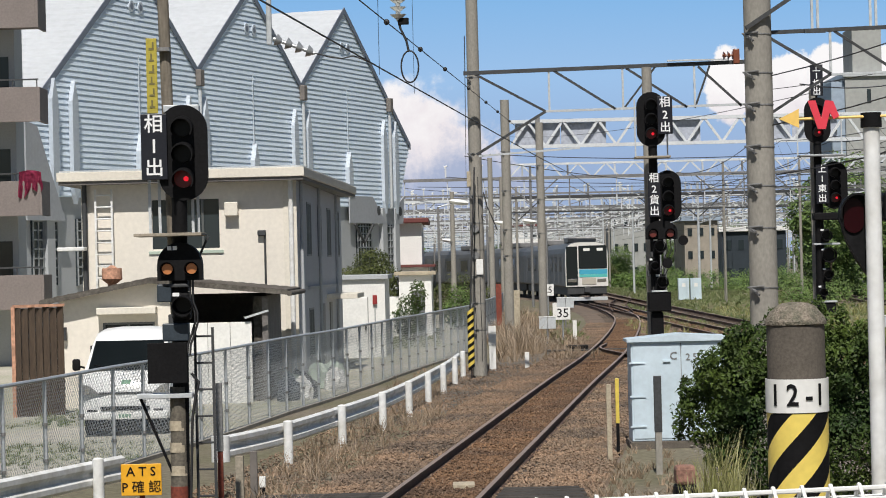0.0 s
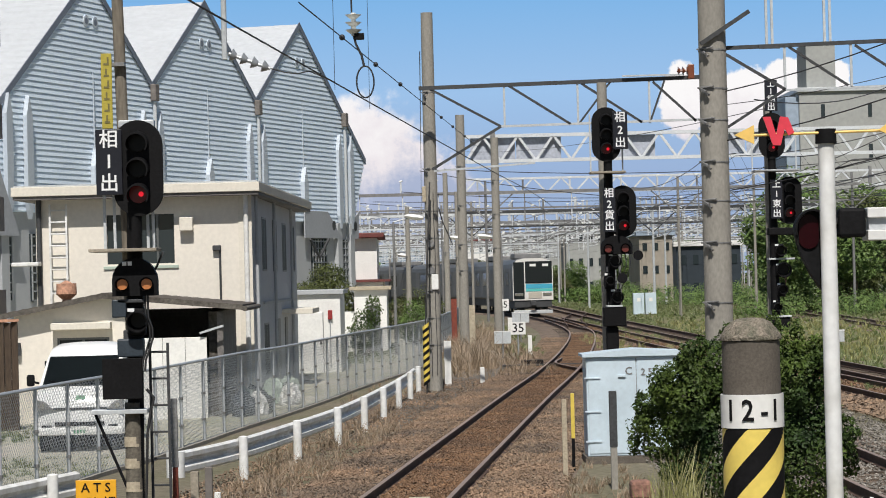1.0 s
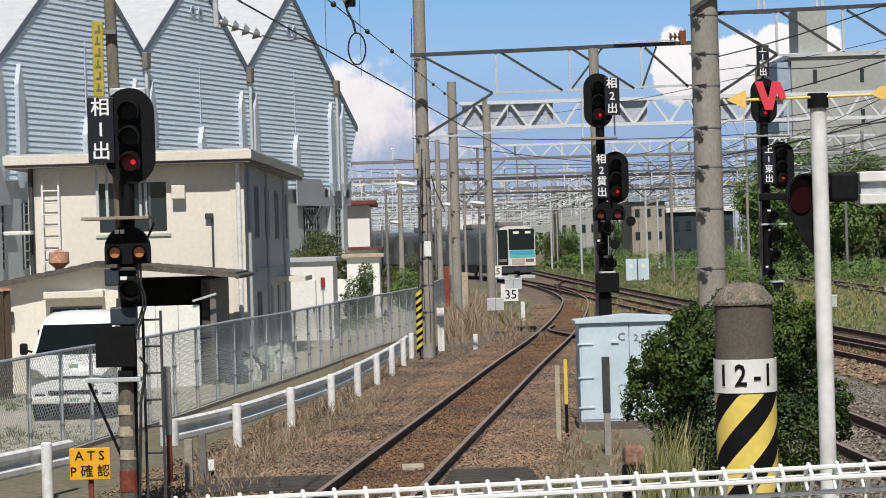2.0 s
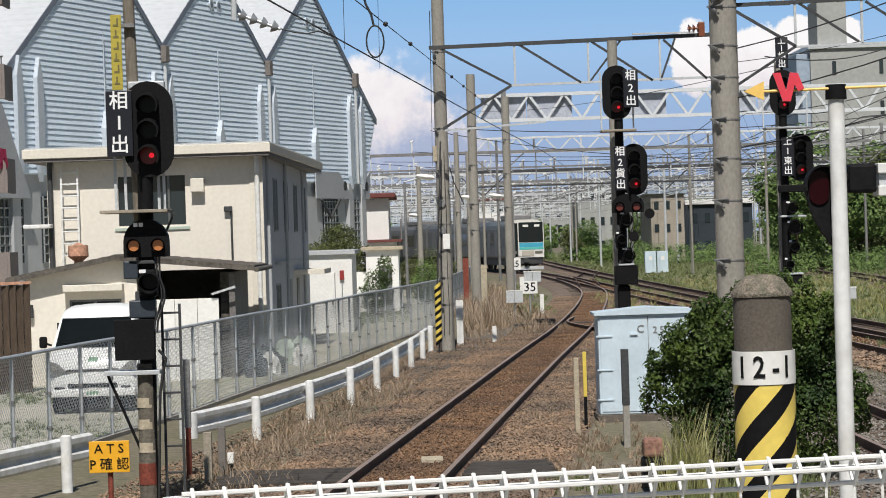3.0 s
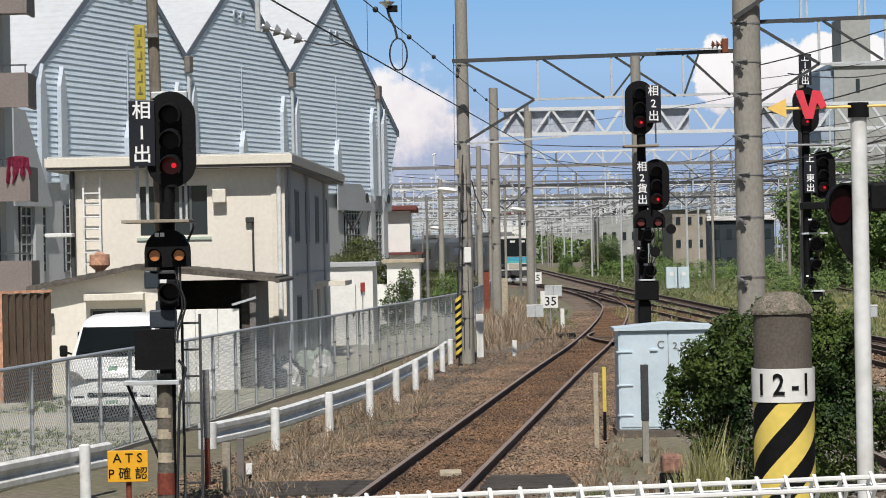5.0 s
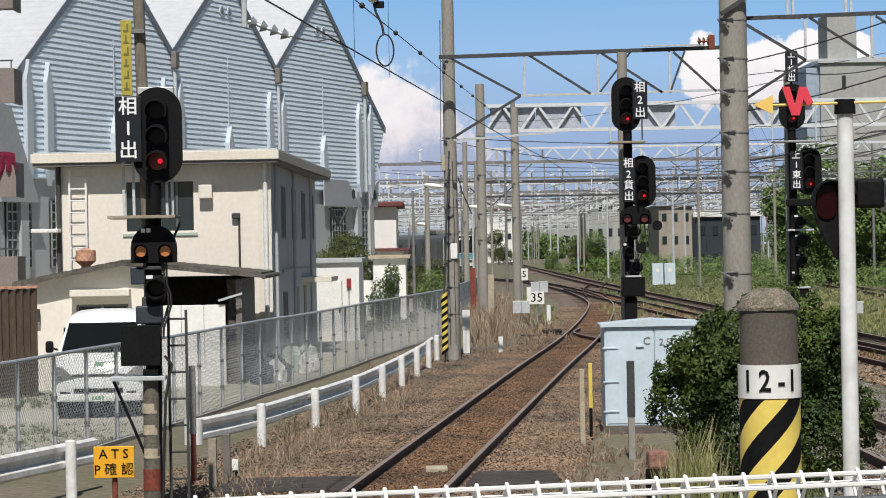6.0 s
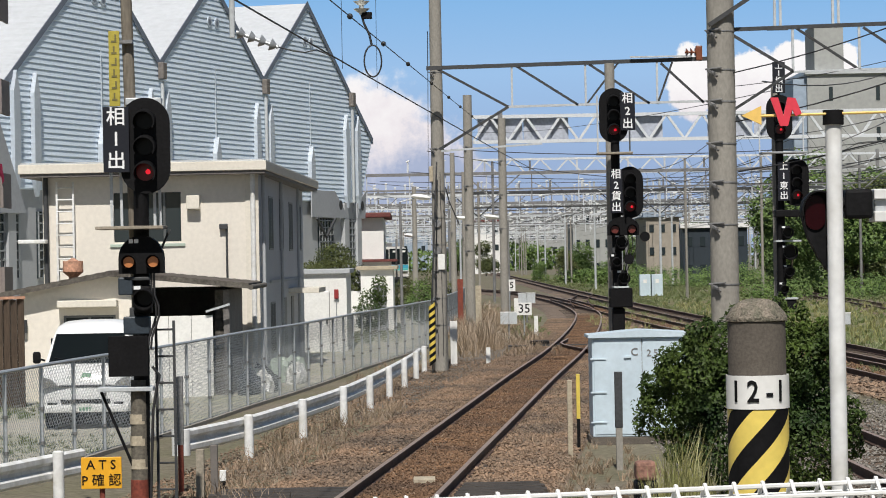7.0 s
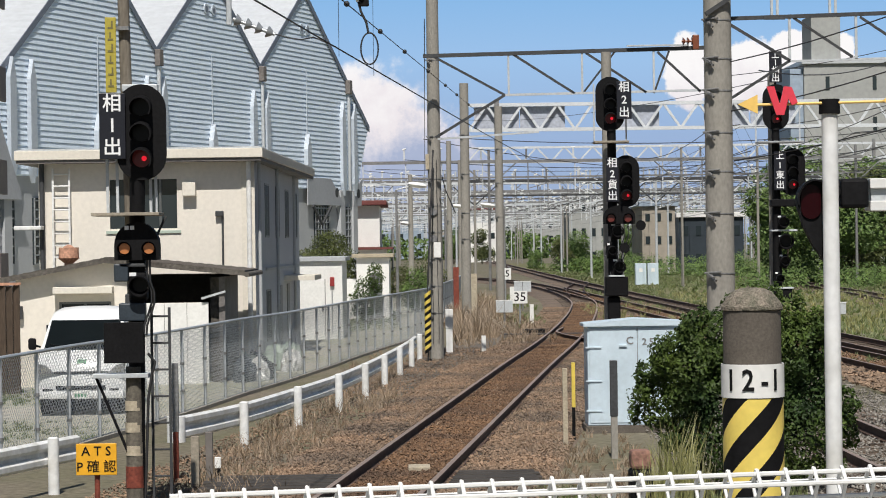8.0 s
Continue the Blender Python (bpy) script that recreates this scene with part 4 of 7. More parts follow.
def flood_lamp(x, y, z, pole_x, label):
    """A white lamp head on an arm from a slim pole."""
    f = thing("yard_lamp", (pole_x, y, -0.3), label, "lamp", "yard lamps")
    part("pole", rod(bmesh.new(), (0, 0, 0), (0, 0, z + 0.2), 0.07, 0.05, 10), M_STEEL_M, f, "", True)
    part("arm", rod(bmesh.new(), (0, 0, z + 0.2), (x - pole_x, 0, z + 0.4), 0.03, n=8), M_STEEL, f)
    bm = bmesh.new()
    bmesh.ops.create_uvsphere(bm, u_segments=14, v_segments=8, radius=1, matrix=Matrix.Translation((x - pole_x, 0, z + 0.38)) @ Matrix.Rotation(0.15, 4, "Y") @ Matrix.Diagonal((0.42, 0.25, 0.12, 1)))
    part("lamp_head", bm, M_WHITE, f, "white rounded lamp head", True)


flood_lamp(0.25, 105, 5.15, -0.6, "white yard lamp on a slim pole")
flood_lamp(4.1, 140, 4.85, 5.0, "white yard lamp on a slim pole")
flood_lamp(2.6, 140, 4.8, 1.6, "white yard lamp on a slim pole")
flood_lamp(-0.3, 160, 4.1, -1.2, "white yard lamp on a slim pole")


def pole_fittings():
    """Cables and boxes on the tall catenary pole."""
    f = thing("pole_cables", (0.65, 68, 0.0), "cables, rings and white boxes fixed to a catenary pole", "cable run")
    for k, x in enumerate((-0.12, 0.02)):
        wire("cable", [(x + 0.01 * math.sin(i), -0.2, 0.2 + 0.4 * i) for i in range(11 + 2 * k)], 0.009, "", f)
    part("box", box(bmesh.new(), -0.27, -0.17, -0.16, 0.0, 4.75, 5.15, 0.01), M_STRAWPAINT, f, "small cream box")
    part("plate", box(bmesh.new(), -0.08, 0.1, -0.22, -0.19, 2.45, 2.85, 0.01), M_WHITE, f, "white plate")
    for z in (2.95, 3.65):
        part("ring", rod(bmesh.new(), (-0.08, -0.22, z), (-0.08, -0.2, z), 0.1, n=14), M_STEEL_M, f)
    wire("drip_loop", [(0.15, -0.1, 4.6), (0.25, -0.1, 4.2), (0.4, -0.1, 3.85), (0.5, -0.1, 3.6)], 0.014, "", f)


pole_fittings()


# ---- signals ----
M_LABEL = mat("black enamel plate", (0.012, 0.013, 0.02), 0.4, var=0.2, bump=0.02)
M_LETTER = mat("white letters", (0.82, 0.83, 0.84), 0.5, var=0.03, bump=0)


def signal_head(parent, x, y, z, w, h, lamps, lit, name="signal_head"):
    """An oval black head with hooded lamps; faces -y."""
    bm = prism(bmesh.new(), oval(w, h), -0.03, 0.03)
    box(bm, -w * 0.32, w * 0.32, 0.03, 0.22, -h * 0.42, h * 0.42, 0.02)
    head = part(name, bm, M_BLACK, parent, "black oval signal head")
    head.matrix_basis = pose(x, y, z)
    r = min(w * 0.19, 0.105)
    gap = (h - w * 0.9) / max(lamps - 1, 1) if lamps > 1 else 0
    for k in range(lamps):
        zz = (lamps - 1) * gap / 2 - gap * k
        on = k == lit
        bm = rod(bmesh.new(), (0, -0.035, zz), (0, -0.05, zz), r, n=20)
        part("lens", bm, M_RED if on else M_LENS, head, "lit red lens" if on else "dark lens", True)
        if on:
            bm = rod(bmesh.new(), (0.03, -0.05, zz - 0.005), (0.03, -0.06, zz - 0.005), r * 0.27, n=12)
            part("bulb", bm, M_RED_CORE, head, "glowing red lamp", True)
        bm = bmesh.new()
        n = 16
        ang = [radians(-35 + 250 * i / n) for i in range(n + 1)]
        for rr in (r + 0.022, r + 0.008):
            for yy in (-0.03, -0.24):
                for a in ang:
                    drop = 0.0 if yy > -0.1 else -0.03
                    bm.verts.new((rr * math.cos(a), yy, zz + rr * math.sin(a) + drop))
        bm.verts.ensure_lookup_table()
        m = n + 1
        for i in range(n):
            for a, b in ((0, 1), (2, 3)):
                bm.faces.new((bm.verts[a * m + i], bm.verts[a * m + i + 1], bm.verts[b * m + i + 1], bm.verts[b * m + i]))
            bm.faces.new((bm.verts[m + i], bm.verts[m + i + 1], bm.verts[3 * m + i + 1], bm.verts[3 * m + i]))
        part("hood", bm, M_BLACK, head)
    return head


def label_plate(parent, x, y, z, w, h, chars, size):
    bm = box(bmesh.new(), -w / 2, w / 2, -0.012, 0.012, -h / 2, h / 2, 0.004)
    plate = part("label_plate", bm, M_LABEL, parent, "black name plate with white characters")
    plate.matrix_basis = pose(x, y, z)
    n = len(chars)
    for k, c in enumerate(chars):
        words(c, size, M_LETTER, plate, (0, -0.014, h / 2 - h * (k + 0.5) / n), name="lettering", bold=0.012)
    return plate


def pair_lamp(parent, x, y, z, w, h, material):
    """A low two-lamp head with a rounded top."""
    o = [(-w / 2, -h * 0.42), (w / 2, -h * 0.42)] + [(w / 2 * math.cos(a), -h * 0.05 + h * 0.55 * math.sin(a)) for a in np.linspace(0, math.pi, 13)]
    head = part("dwarf_head", prism(bmesh.new(), o, -0.06, 0.12), M_BLACK, parent, "black two-lamp head")
    head.matrix_basis = pose(x, y, z)
    for s in (-1, 1):
        bm = rod(bmesh.new(), (s * w * 0.27, -0.062, -h * 0.14), (s * w * 0.27, -0.08, -h * 0.14), w * 0.12, n=16)
        part("lens", bm, material, head, "amber lens", True)
        bm = rod(bmesh.new(), (s * w * 0.27, -0.06, -h * 0.14), (s * w * 0.27, -0.14, -h * 0.14), w * 0.155, n=16, caps=False)
        part("hood", bm, M_BLACK, head)
    return head


def dwarf_lamp(parent, x, z, w):
    """A small black lamp case with a round hood, a hinge block and a dark lens."""
    case = part("lamp_case", box(bmesh.new(), -w * 0.34, w * 0.34, -0.06, 0.16, -0.17, 0.15, 0.035), M_BLACK, parent, "small black lamp case")
    case.matrix_basis = pose(x, 0, z)
    bm = rod(bmesh.new(), (0.03, -0.06, 0.01), (0.03, -0.24, -0.015), w * 0.36, w * 0.4, 18, False)
    bmesh.ops.solidify(bm, geom=bm.faces[:], thickness=0.012)
    part("hood", bm, M_BLACK, case)
    part("lens", rod(bmesh.new(), (0.03, -0.062, 0.01), (0.03, -0.075, 0.01), w * 0.3, n=16), M_LENS, case, "dark lens", True)
    part("bracket", box(bmesh.new(), -w * 0.5, -w * 0.3, 0.0, 0.1, -0.22, -0.1, 0.012), M_STEEL_D, case)
    part("tag", box(bmesh.new(), -w * 0.3, -w * 0.05, -0.065, -0.061, 0.1, 0.14), M_LETTER, case, "small white tag")
    return case


def ladder(parent, x, y, z0, z1, w=0.26, m=None, lean=0.0):
    lad = part("ladder", bar(bmesh.new(), (x, y, z0), (x + lean, y, z1), 0.03, 0.03), m or M_STEEL_D, parent)
    part("ladder_stile", bar(bmesh.new(), (x + w, y, z0), (x + w + lean, y, z1), 0.03, 0.03), m or M_STEEL_D, lad)
    z = z0 + 0.15
    while z < z1:
        dx = lean * (z - z0) / (z1 - z0)
        part("rung", rod(bmesh.new(), (x + dx, y, z), (x + w + dx, y, z), 0.012, n=6), m or M_STEEL_D, lad)
        z += 0.3


def signal_one():
    s = thing("railway_signal", (-3.12, 29, -0.25), "black three-lamp railway signal showing red on a tall mast", "railway signal", "signals of the station")
    G = 0.25
    part("mast", rod(bmesh.new(), (0, 0.06, 0), (0.06, 0.06, 3.6 + G), 0.095, 0.085, 16), M_BLACK, s, "", True)
    part("mast_base", rod(bmesh.new(), (-0.01, 0.04, 0), (0.0, 0.04, 1.45 + G), 0.098, 0.096, 16), M_MASTBASE, s, "grey concrete lower mast with faded stripes", True)
    for z in (0.52, 0.78, 1.02):
        part("stripe", rod(bmesh.new(), (-0.01, 0.04, z + G - 0.06), (-0.01, 0.04, z + G + 0.05), 0.101, 0.1, 16), M_STRAWPAINT, s, "faded cream stripe", True)
    part("stripe", rod(bmesh.new(), (-0.01, 0.04, 0.1 + G), (-0.01, 0.04, 0.34 + G), 0.102, 0.102, 16), M_RUSTRED, s, "rust-red stripe", True)
    part("upper_mast", rod(bmesh.new(), (0.0, 0.2, 1.5 + G), (-0.12, 0.2, 7.2 + G), 0.07, 0.062, 16), M_OLDCONC, s, "brown-grey concrete upper mast", True)
    signal_head(s, 0.12, 0, 4.06 + G, 0.55, 1.07, 3, 2)
    label_plate(s, -0.195, -0.07, 4.13 + G, 0.29, 0.73, "相1出", 0.215)
    part("platform", box(bmesh.new(), -0.42, 0.33, -0.3, 0.3, 3.13 + G, 3.165 + G, 0.005), M_PLANK, s, "weathered work platform")
    for x in (-0.28, -0.17, 0.2, 0.26):
        part("upright", bar(bmesh.new(), (x, 0.15, 3.165 + G), (x - 0.01, 0.15, 4.2 + G), 0.035, 0.03), M_PALE, s)
    part("top_bracket", box(bmesh.new(), -0.1, 0.3, 0.05, 0.2, 4.52 + G, 4.6 + G, 0.01), M_PALE, s)
    pair_lamp(s, 0.06, -0.05, 2.83 + G, 0.5, 0.46, M_AMBER)
    for x in (-0.07, -0.01):
        part("tag_bar", box(bmesh.new(), x, x + 0.045, -0.125, -0.111, 2.975 + G, 3.02 + G), M_LETTER, s, "small white tag")
    dwarf_lamp(s, 0.06, 2.36 + G, 0.3)
    part("neck", box(bmesh.new(), -0.02, 0.14, -0.05, 0.1, 2.5 + G, 2.64 + G, 0.02), M_BLACK, s)
    part("clamp", box(bmesh.new(), -0.14, 0.16, -0.1, 0.14, 2.56 + G, 2.6 + G, 0.01), M_STEEL_D, s)
    part("junction_box", box(bmesh.new(), -0.15, 0.14, -0.09, 0.1, 1.96 + G, 2.16 + G, 0.015), M_BLUEBLACK, s, "dark blue-grey junction box")
    part("junction_box", box(bmesh.new(), -0.2, -0.04, -0.1, 0.05, 2.4 + G, 2.6 + G, 0.015), M_BLUEBLACK, s, "dark blue-grey junction box")
    part("plate", box(bmesh.new(), -0.31, 0.13, -0.2, -0.17, 1.5 + G, 1.95 + G, 0.006), M_BLACK, s, "black square sign backing plate")
    part("bracket_arm", box(bmesh.new(), -0.45, 0.17, -0.12, 0.12, 1.33 + G, 1.38 + G, 0.006), M_PALE, s)
    part("brace", bar(bmesh.new(), (-0.42, 0, 1.33 + G), (-0.08, 0, 0.5 + G), 0.03, 0.03), M_BLACK, s)
    for k, x in enumerate((0.17, 0.2)):
        pts = [(x, -0.08, 2.75 + G - 0.09 * i) for i in range(4)] + [(x + 0.05 * math.sin(i), -0.08, 2.4 + G - 0.12 * i) for i in range(6)]
        wire("cable", pts, 0.013, "", s)
    wire("cable", [(0.16, -0.05, 1.6 + G), (0.24, -0.05, 1.5 + G), (0.2, -0.05, 1.35 + G), (0.16, -0.05, 1.1 + G), (0.1, -0.02, 0.0)], 0.016, "", s)
    ladder(s, 0.17, 0.32, 0.0, 2.1 + G, 0.2, M_STEEL_D)
    part("ladder_arm", bar(bmesh.new(), (0.1, 0.3, 2.6 + G), (0.35, 0.3, 3.13 + G), 0.025, 0.025), M_STEEL_D, s)


M_MASTBASE = mat("grimy mast concrete", (0.14, 0.125, 0.10), 0.9, var=0.3, fine=30, coarse=4, bump=0.4)
M_RUSTRED = mat("rust-red paint", (0.22, 0.05, 0.03), 0.8, var=0.3, fine=30, coarse=8, bump=0.3)
M_PLANK = mat("weathered plank", (0.33, 0.29, 0.23), 0.85, var=0.2, fine=30, coarse=4, bump=0.2)
M_BLUEBLACK = mat("blue-black casing", (0.03, 0.042, 0.055), 0.5, var=0.2, bump=0.05)
M_OLDCONC = mat("brown-grey concrete", (0.20, 0.175, 0.14), 0.9, var=0.25, fine=30, coarse=2, bump=0.3, grain=(1, 1, 0.2))
signal_one()


def signal_two():
    s = thing("railway_signal", (3.95, 51, -0.25), "black twin-head railway signal with both heads at red", "railway signal", "signals of the station")
    G = 0.25
    part("mast", rod(bmesh.new(), (0, 0.08, 0), (0, 0.08, 5.1 + G), 0.11, 0.085, 16), M_BLACK, s, "", True)
    signal_head(s, -0.03, 0, 5.49 + G, 0.56, 1.07, 3, 2)
    label_plate(s, 0.245, -0.08, 5.56 + G, 0.29, 0.74, "相2出", 0.22)
    part("platform", box(bmesh.new(), -0.36, 0.32, -0.3, 0.3, 4.72 + G, 4.76 + G, 0.005), M_PLANK, s, "weathered work platform")
    for x in (-0.33, 0.3):
        part("upright", bar(bmesh.new(), (x, 0.2, 4.76 + G), (x, 0.2, 5.9 + G), 0.03, 0.03), M_PALE, s)
    signal_head(s, 0.265, -0.05, 3.97 + G, 0.52, 1.02, 3, 2)
    label_plate(s, -0.01, -0.14, 4.0 + G, 0.24, 0.86, "相2貨出", 0.2)
    pair_lamp(s, 0.12, -0.05, 3.3 + G, 0.62, 0.4, M_RED_DIM)
    for z, w, x in ((3.0, 0.3, 0.05), (2.62, 0.22, -0.06), (2.3, 0.3, 0.08)):
        dwarf_lamp(s, x, z + G, w)
    part("horn_lamp", rod(bmesh.new(), (0.53, 0, 3.1 + G), (0.53, -0.2, 3.1 + G), 0.08, 0.1, 14), M_BLACK, s, "", True)
    part("lens", rod(bmesh.new(), (0.2, -0.15, 2.66 + G), (0.2, -0.3, 2.66 + G), 0.085, 0.1, 16), M_BLACK, s, "", True)
    part("relay_box", box(bmesh.new(), -0.17, 0.27, -0.2, 0.2, 1.72 + G, 2.1 + G, 0.02), M_BLACK, s, "black relay box on the mast")
    part("lower_mast", box(bmesh.new(), -0.12, 0.12, -0.1, 0.16, 0, 1.7 + G, 0.02), M_BLACK, s)
    part("box_lid", box(bmesh.new(), -0.1, 0.2, -0.22, 0.18, 2.1 + G, 2.13 + G, 0.004), M_PALE, s)
    for i in range(3):
        x = 0.2 + 0.08 * i
        wire("cable", [(x, -0.1, 3.2 + G), (x + 0.02, -0.12, 2.9 + G), (x - 0.1, -0.1, 2.6 + G), (0.1, -0.1, 2.3 + G)], 0.012, "", s)


M_RED_DIM = mat("dim red lens", (0.13, 0.03, 0.025), 0.3, var=0.1, bump=0)
signal_two()


def signal_three():
    s = thing("railway_signal", (8.45, 60, -0.25), "black twin-head railway signal with characters above each head", "railway signal", "signals of the station")
    G = 0.25
    part("mast", rod(bmesh.new(), (0, 0.08, 0), (0, 0.08, 5.4 + G), 0.12, 0.09, 16), M_BLACK, s, "", True)
    signal_head(s, 0, 0, 5.85 + G, 0.6, 1.07, 3, 2)
    label_plate(s, 0.0, -0.05, 6.78 + G, 0.29, 0.72, "上1相出", 0.19)
    signal_head(s, 0.36, -0.05, 4.35 + G, 0.58, 1.1, 3, 2)
    label_plate(s, 0.06, -0.14, 4.38 + G, 0.27, 0.9, "上1東出", 0.2)
    part("label_post", bar(bmesh.new(), (0, 0.06, 6.2 + G), (0, 0.06, 7.0 + G), 0.05, 0.05), M_BLACK, s)
    part("platform", box(bmesh.new(), -0.45, 0.6, -0.3, 0.3, 5.02 + G, 5.06 + G, 0.005), M_STEEL, s, "steel work platform")
    for x in (-0.44, 0.58):
        part("upright", bar(bmesh.new(), (x, 0.2, 5.06 + G), (x, 0.2, 6.0 + G), 0.03, 0.03), M_PALE, s)
    part("casing", box(bmesh.new(), -0.15, 0.6, -0.15, 0.2, 3.55 + G, 3.72 + G, 0.02), M_BLACK, s)
    for z, w, x in ((3.2, 0.4, 0.1), (2.75, 0.55, 0.15), (2.3, 0.35, 0.12), (1.9, 0.3, 0.0)):
        dwarf_lamp(s, x, z + G, w * 0.8)
    part("step", box(bmesh.new(), -0.15, 0.45, -0.1, 0.25, 2.98 + G, 3.02 + G, 0.004), M_PALE, s)
    part("relay_box", box(bmesh.new(), -0.17, 0.3, -0.2, 0.2, 1.35 + G, 1.65 + G, 0.02), M_BLACK, s)
    part("box_lid", box(bmesh.new(), -0.2, 0.33, -0.23, 0.22, 1.654 + G, 1.69 + G, 0.004), M_PALE, s)


signal_three()


# ---- things at the platform end ----
def marker_post():
    p = thing("marker_post", (2.082, 16, 0.6), "short round concrete post with a domed mossy top, numbered 12-1", "post")
    R = 0.182
    prof = [(-0.85, R), (1.72, R * 0.975)]
    bm = bmesh.new()
    n = 40
    rings = []
    for k, (z, r) in enumerate(prof):
        rings.append([bm.verts.new((r * math.cos(2 * math.pi * i / n), r * math.sin(2 * math.pi * i / n),
                                    z)) for i in range(n)])
    for a, b in zip(rings, rings[1:]):
        for i in range(n):
            bm.faces.new((a[i], a[(i + 1) % n], b[(i + 1) % n], b[i]))
    bm.faces.new(rings[-1])
    part("shaft", bm, M_CONC_D, p, "dark weathered concrete", True)
    bm = bmesh.new()
    rings = []
    for k, (z, r) in enumerate([(1.722, R * 0.96), (1.726, R * 1.03), (1.745, R * 1.04), (1.765, R * 0.98), (1.80, R * 0.86), (1.835, R * 0.66), (1.855, R * 0.42), (1.862, 0.02)]):
        ring = []
        for i in range(n):
            a = 2 * math.pi * i / n
            q = 0.010 * noise.noise(Vector((math.cos(a) * 7, math.sin(a) * 7, k * 0.9)))
            ring.append(bm.verts.new(((r + q) * math.cos(a), (r + q) * math.sin(a), z + q * 0.6)))
        rings.append(ring)
    for a, b in zip(rings, rings[1:]):
        for i in range(n):
            bm.faces.new((a[i], a[(i + 1) % n], b[(i + 1) % n], b[i]))
    bm.faces.new(rings[-1])
    bm.faces.new(rings[0][::-1])
    part("cap", bm, M_AGGREGATE, p, "rough pebbly domed cap", True)
    bm = bmesh.new()
    rr = R + 0.012
    for i in range(n):
        a, b = 2 * math.pi * i / n, 2 * math.pi * (i + 1) / n
        v = [bm.verts.new((rr * math.cos(t), rr * math.sin(t), z)) for t, z in ((a, 1.19), (b, 1.19), (b, 1.395), (a, 1.395))]
        bm.faces.new(v)
    bmesh.ops.remove_doubles(bm, verts=bm.verts[:], dist=0.0005)
    bmesh.ops.solidify(bm, geom=bm.faces[:], thickness=0.006)
    band = part("number_band", bm, M_WHITE, p, "white number band", True)
    # figures bent round the band
    for c, a in (("1", -0.86), ("2", -0.27), ("-", 0.25), ("1", 0.64)):
        o = words(c, 0.185, M_BLACK, band, ((rr + 0.004) * math.sin(a), -(rr + 0.004) * math.cos(a), 1.293), (90, 0, math.degrees(a)), 0.001, "figure", 0.85)
    # helical warning stripes
    def stripes(material, phase, name):
        for k in range(-5, 5):
            bm = bmesh.new()
            r2 = R + 0.006
            m = 48
            lo, hi = [], []
            for i in range(m + 1):
                t = -math.pi + 2 * math.pi * i / m
                z = 0.335 * k + phase + t * R * 1.1
                lo.append((t, z))
                hi.append((t, z + 0.1675))
            for i in range(m):
                z = [min(max(q, -0.4), 1.186) for q in (lo[i][1], lo[i + 1][1], hi[i + 1][1], hi[i][1])]
                if max(z) - min(z) < 1e-4 or (z[0] == z[3] and z[1] == z[2]):
                    continue
                ts = (lo[i][0], lo[i + 1][0], hi[i + 1][0], hi[i][0])
                vs = [bm.verts.new((r2 * math.sin(t), -r2 * math.cos(t), zz)) for t, zz in zip(ts, z)]
                bm.faces.new(vs)
            bmesh.ops.remove_doubles(bm, verts=bm.verts[:], dist=0.0005)
            if len(bm.faces):
                part(name, bm, material, p, "", True)
            else:
                bm.free()
    stripes(M_YELLOW_B, 1.08, "yellow_stripe")
    stripes(M_BLACK, 1.2475, "black_stripe")


M_AGGREGATE = mat("pebbly mossy concrete", (0.24, 0.205, 0.165), 0.95, var=0.45, fine=70, coarse=14, bump=0.9, other=(0.12, 0.115, 0.085))
M_YELLOW_B = mat("bright yellow paint", (0.80, 0.62, 0.14), 0.45, var=0.06, fine=20, coarse=3, bump=0.05)
marker_post()


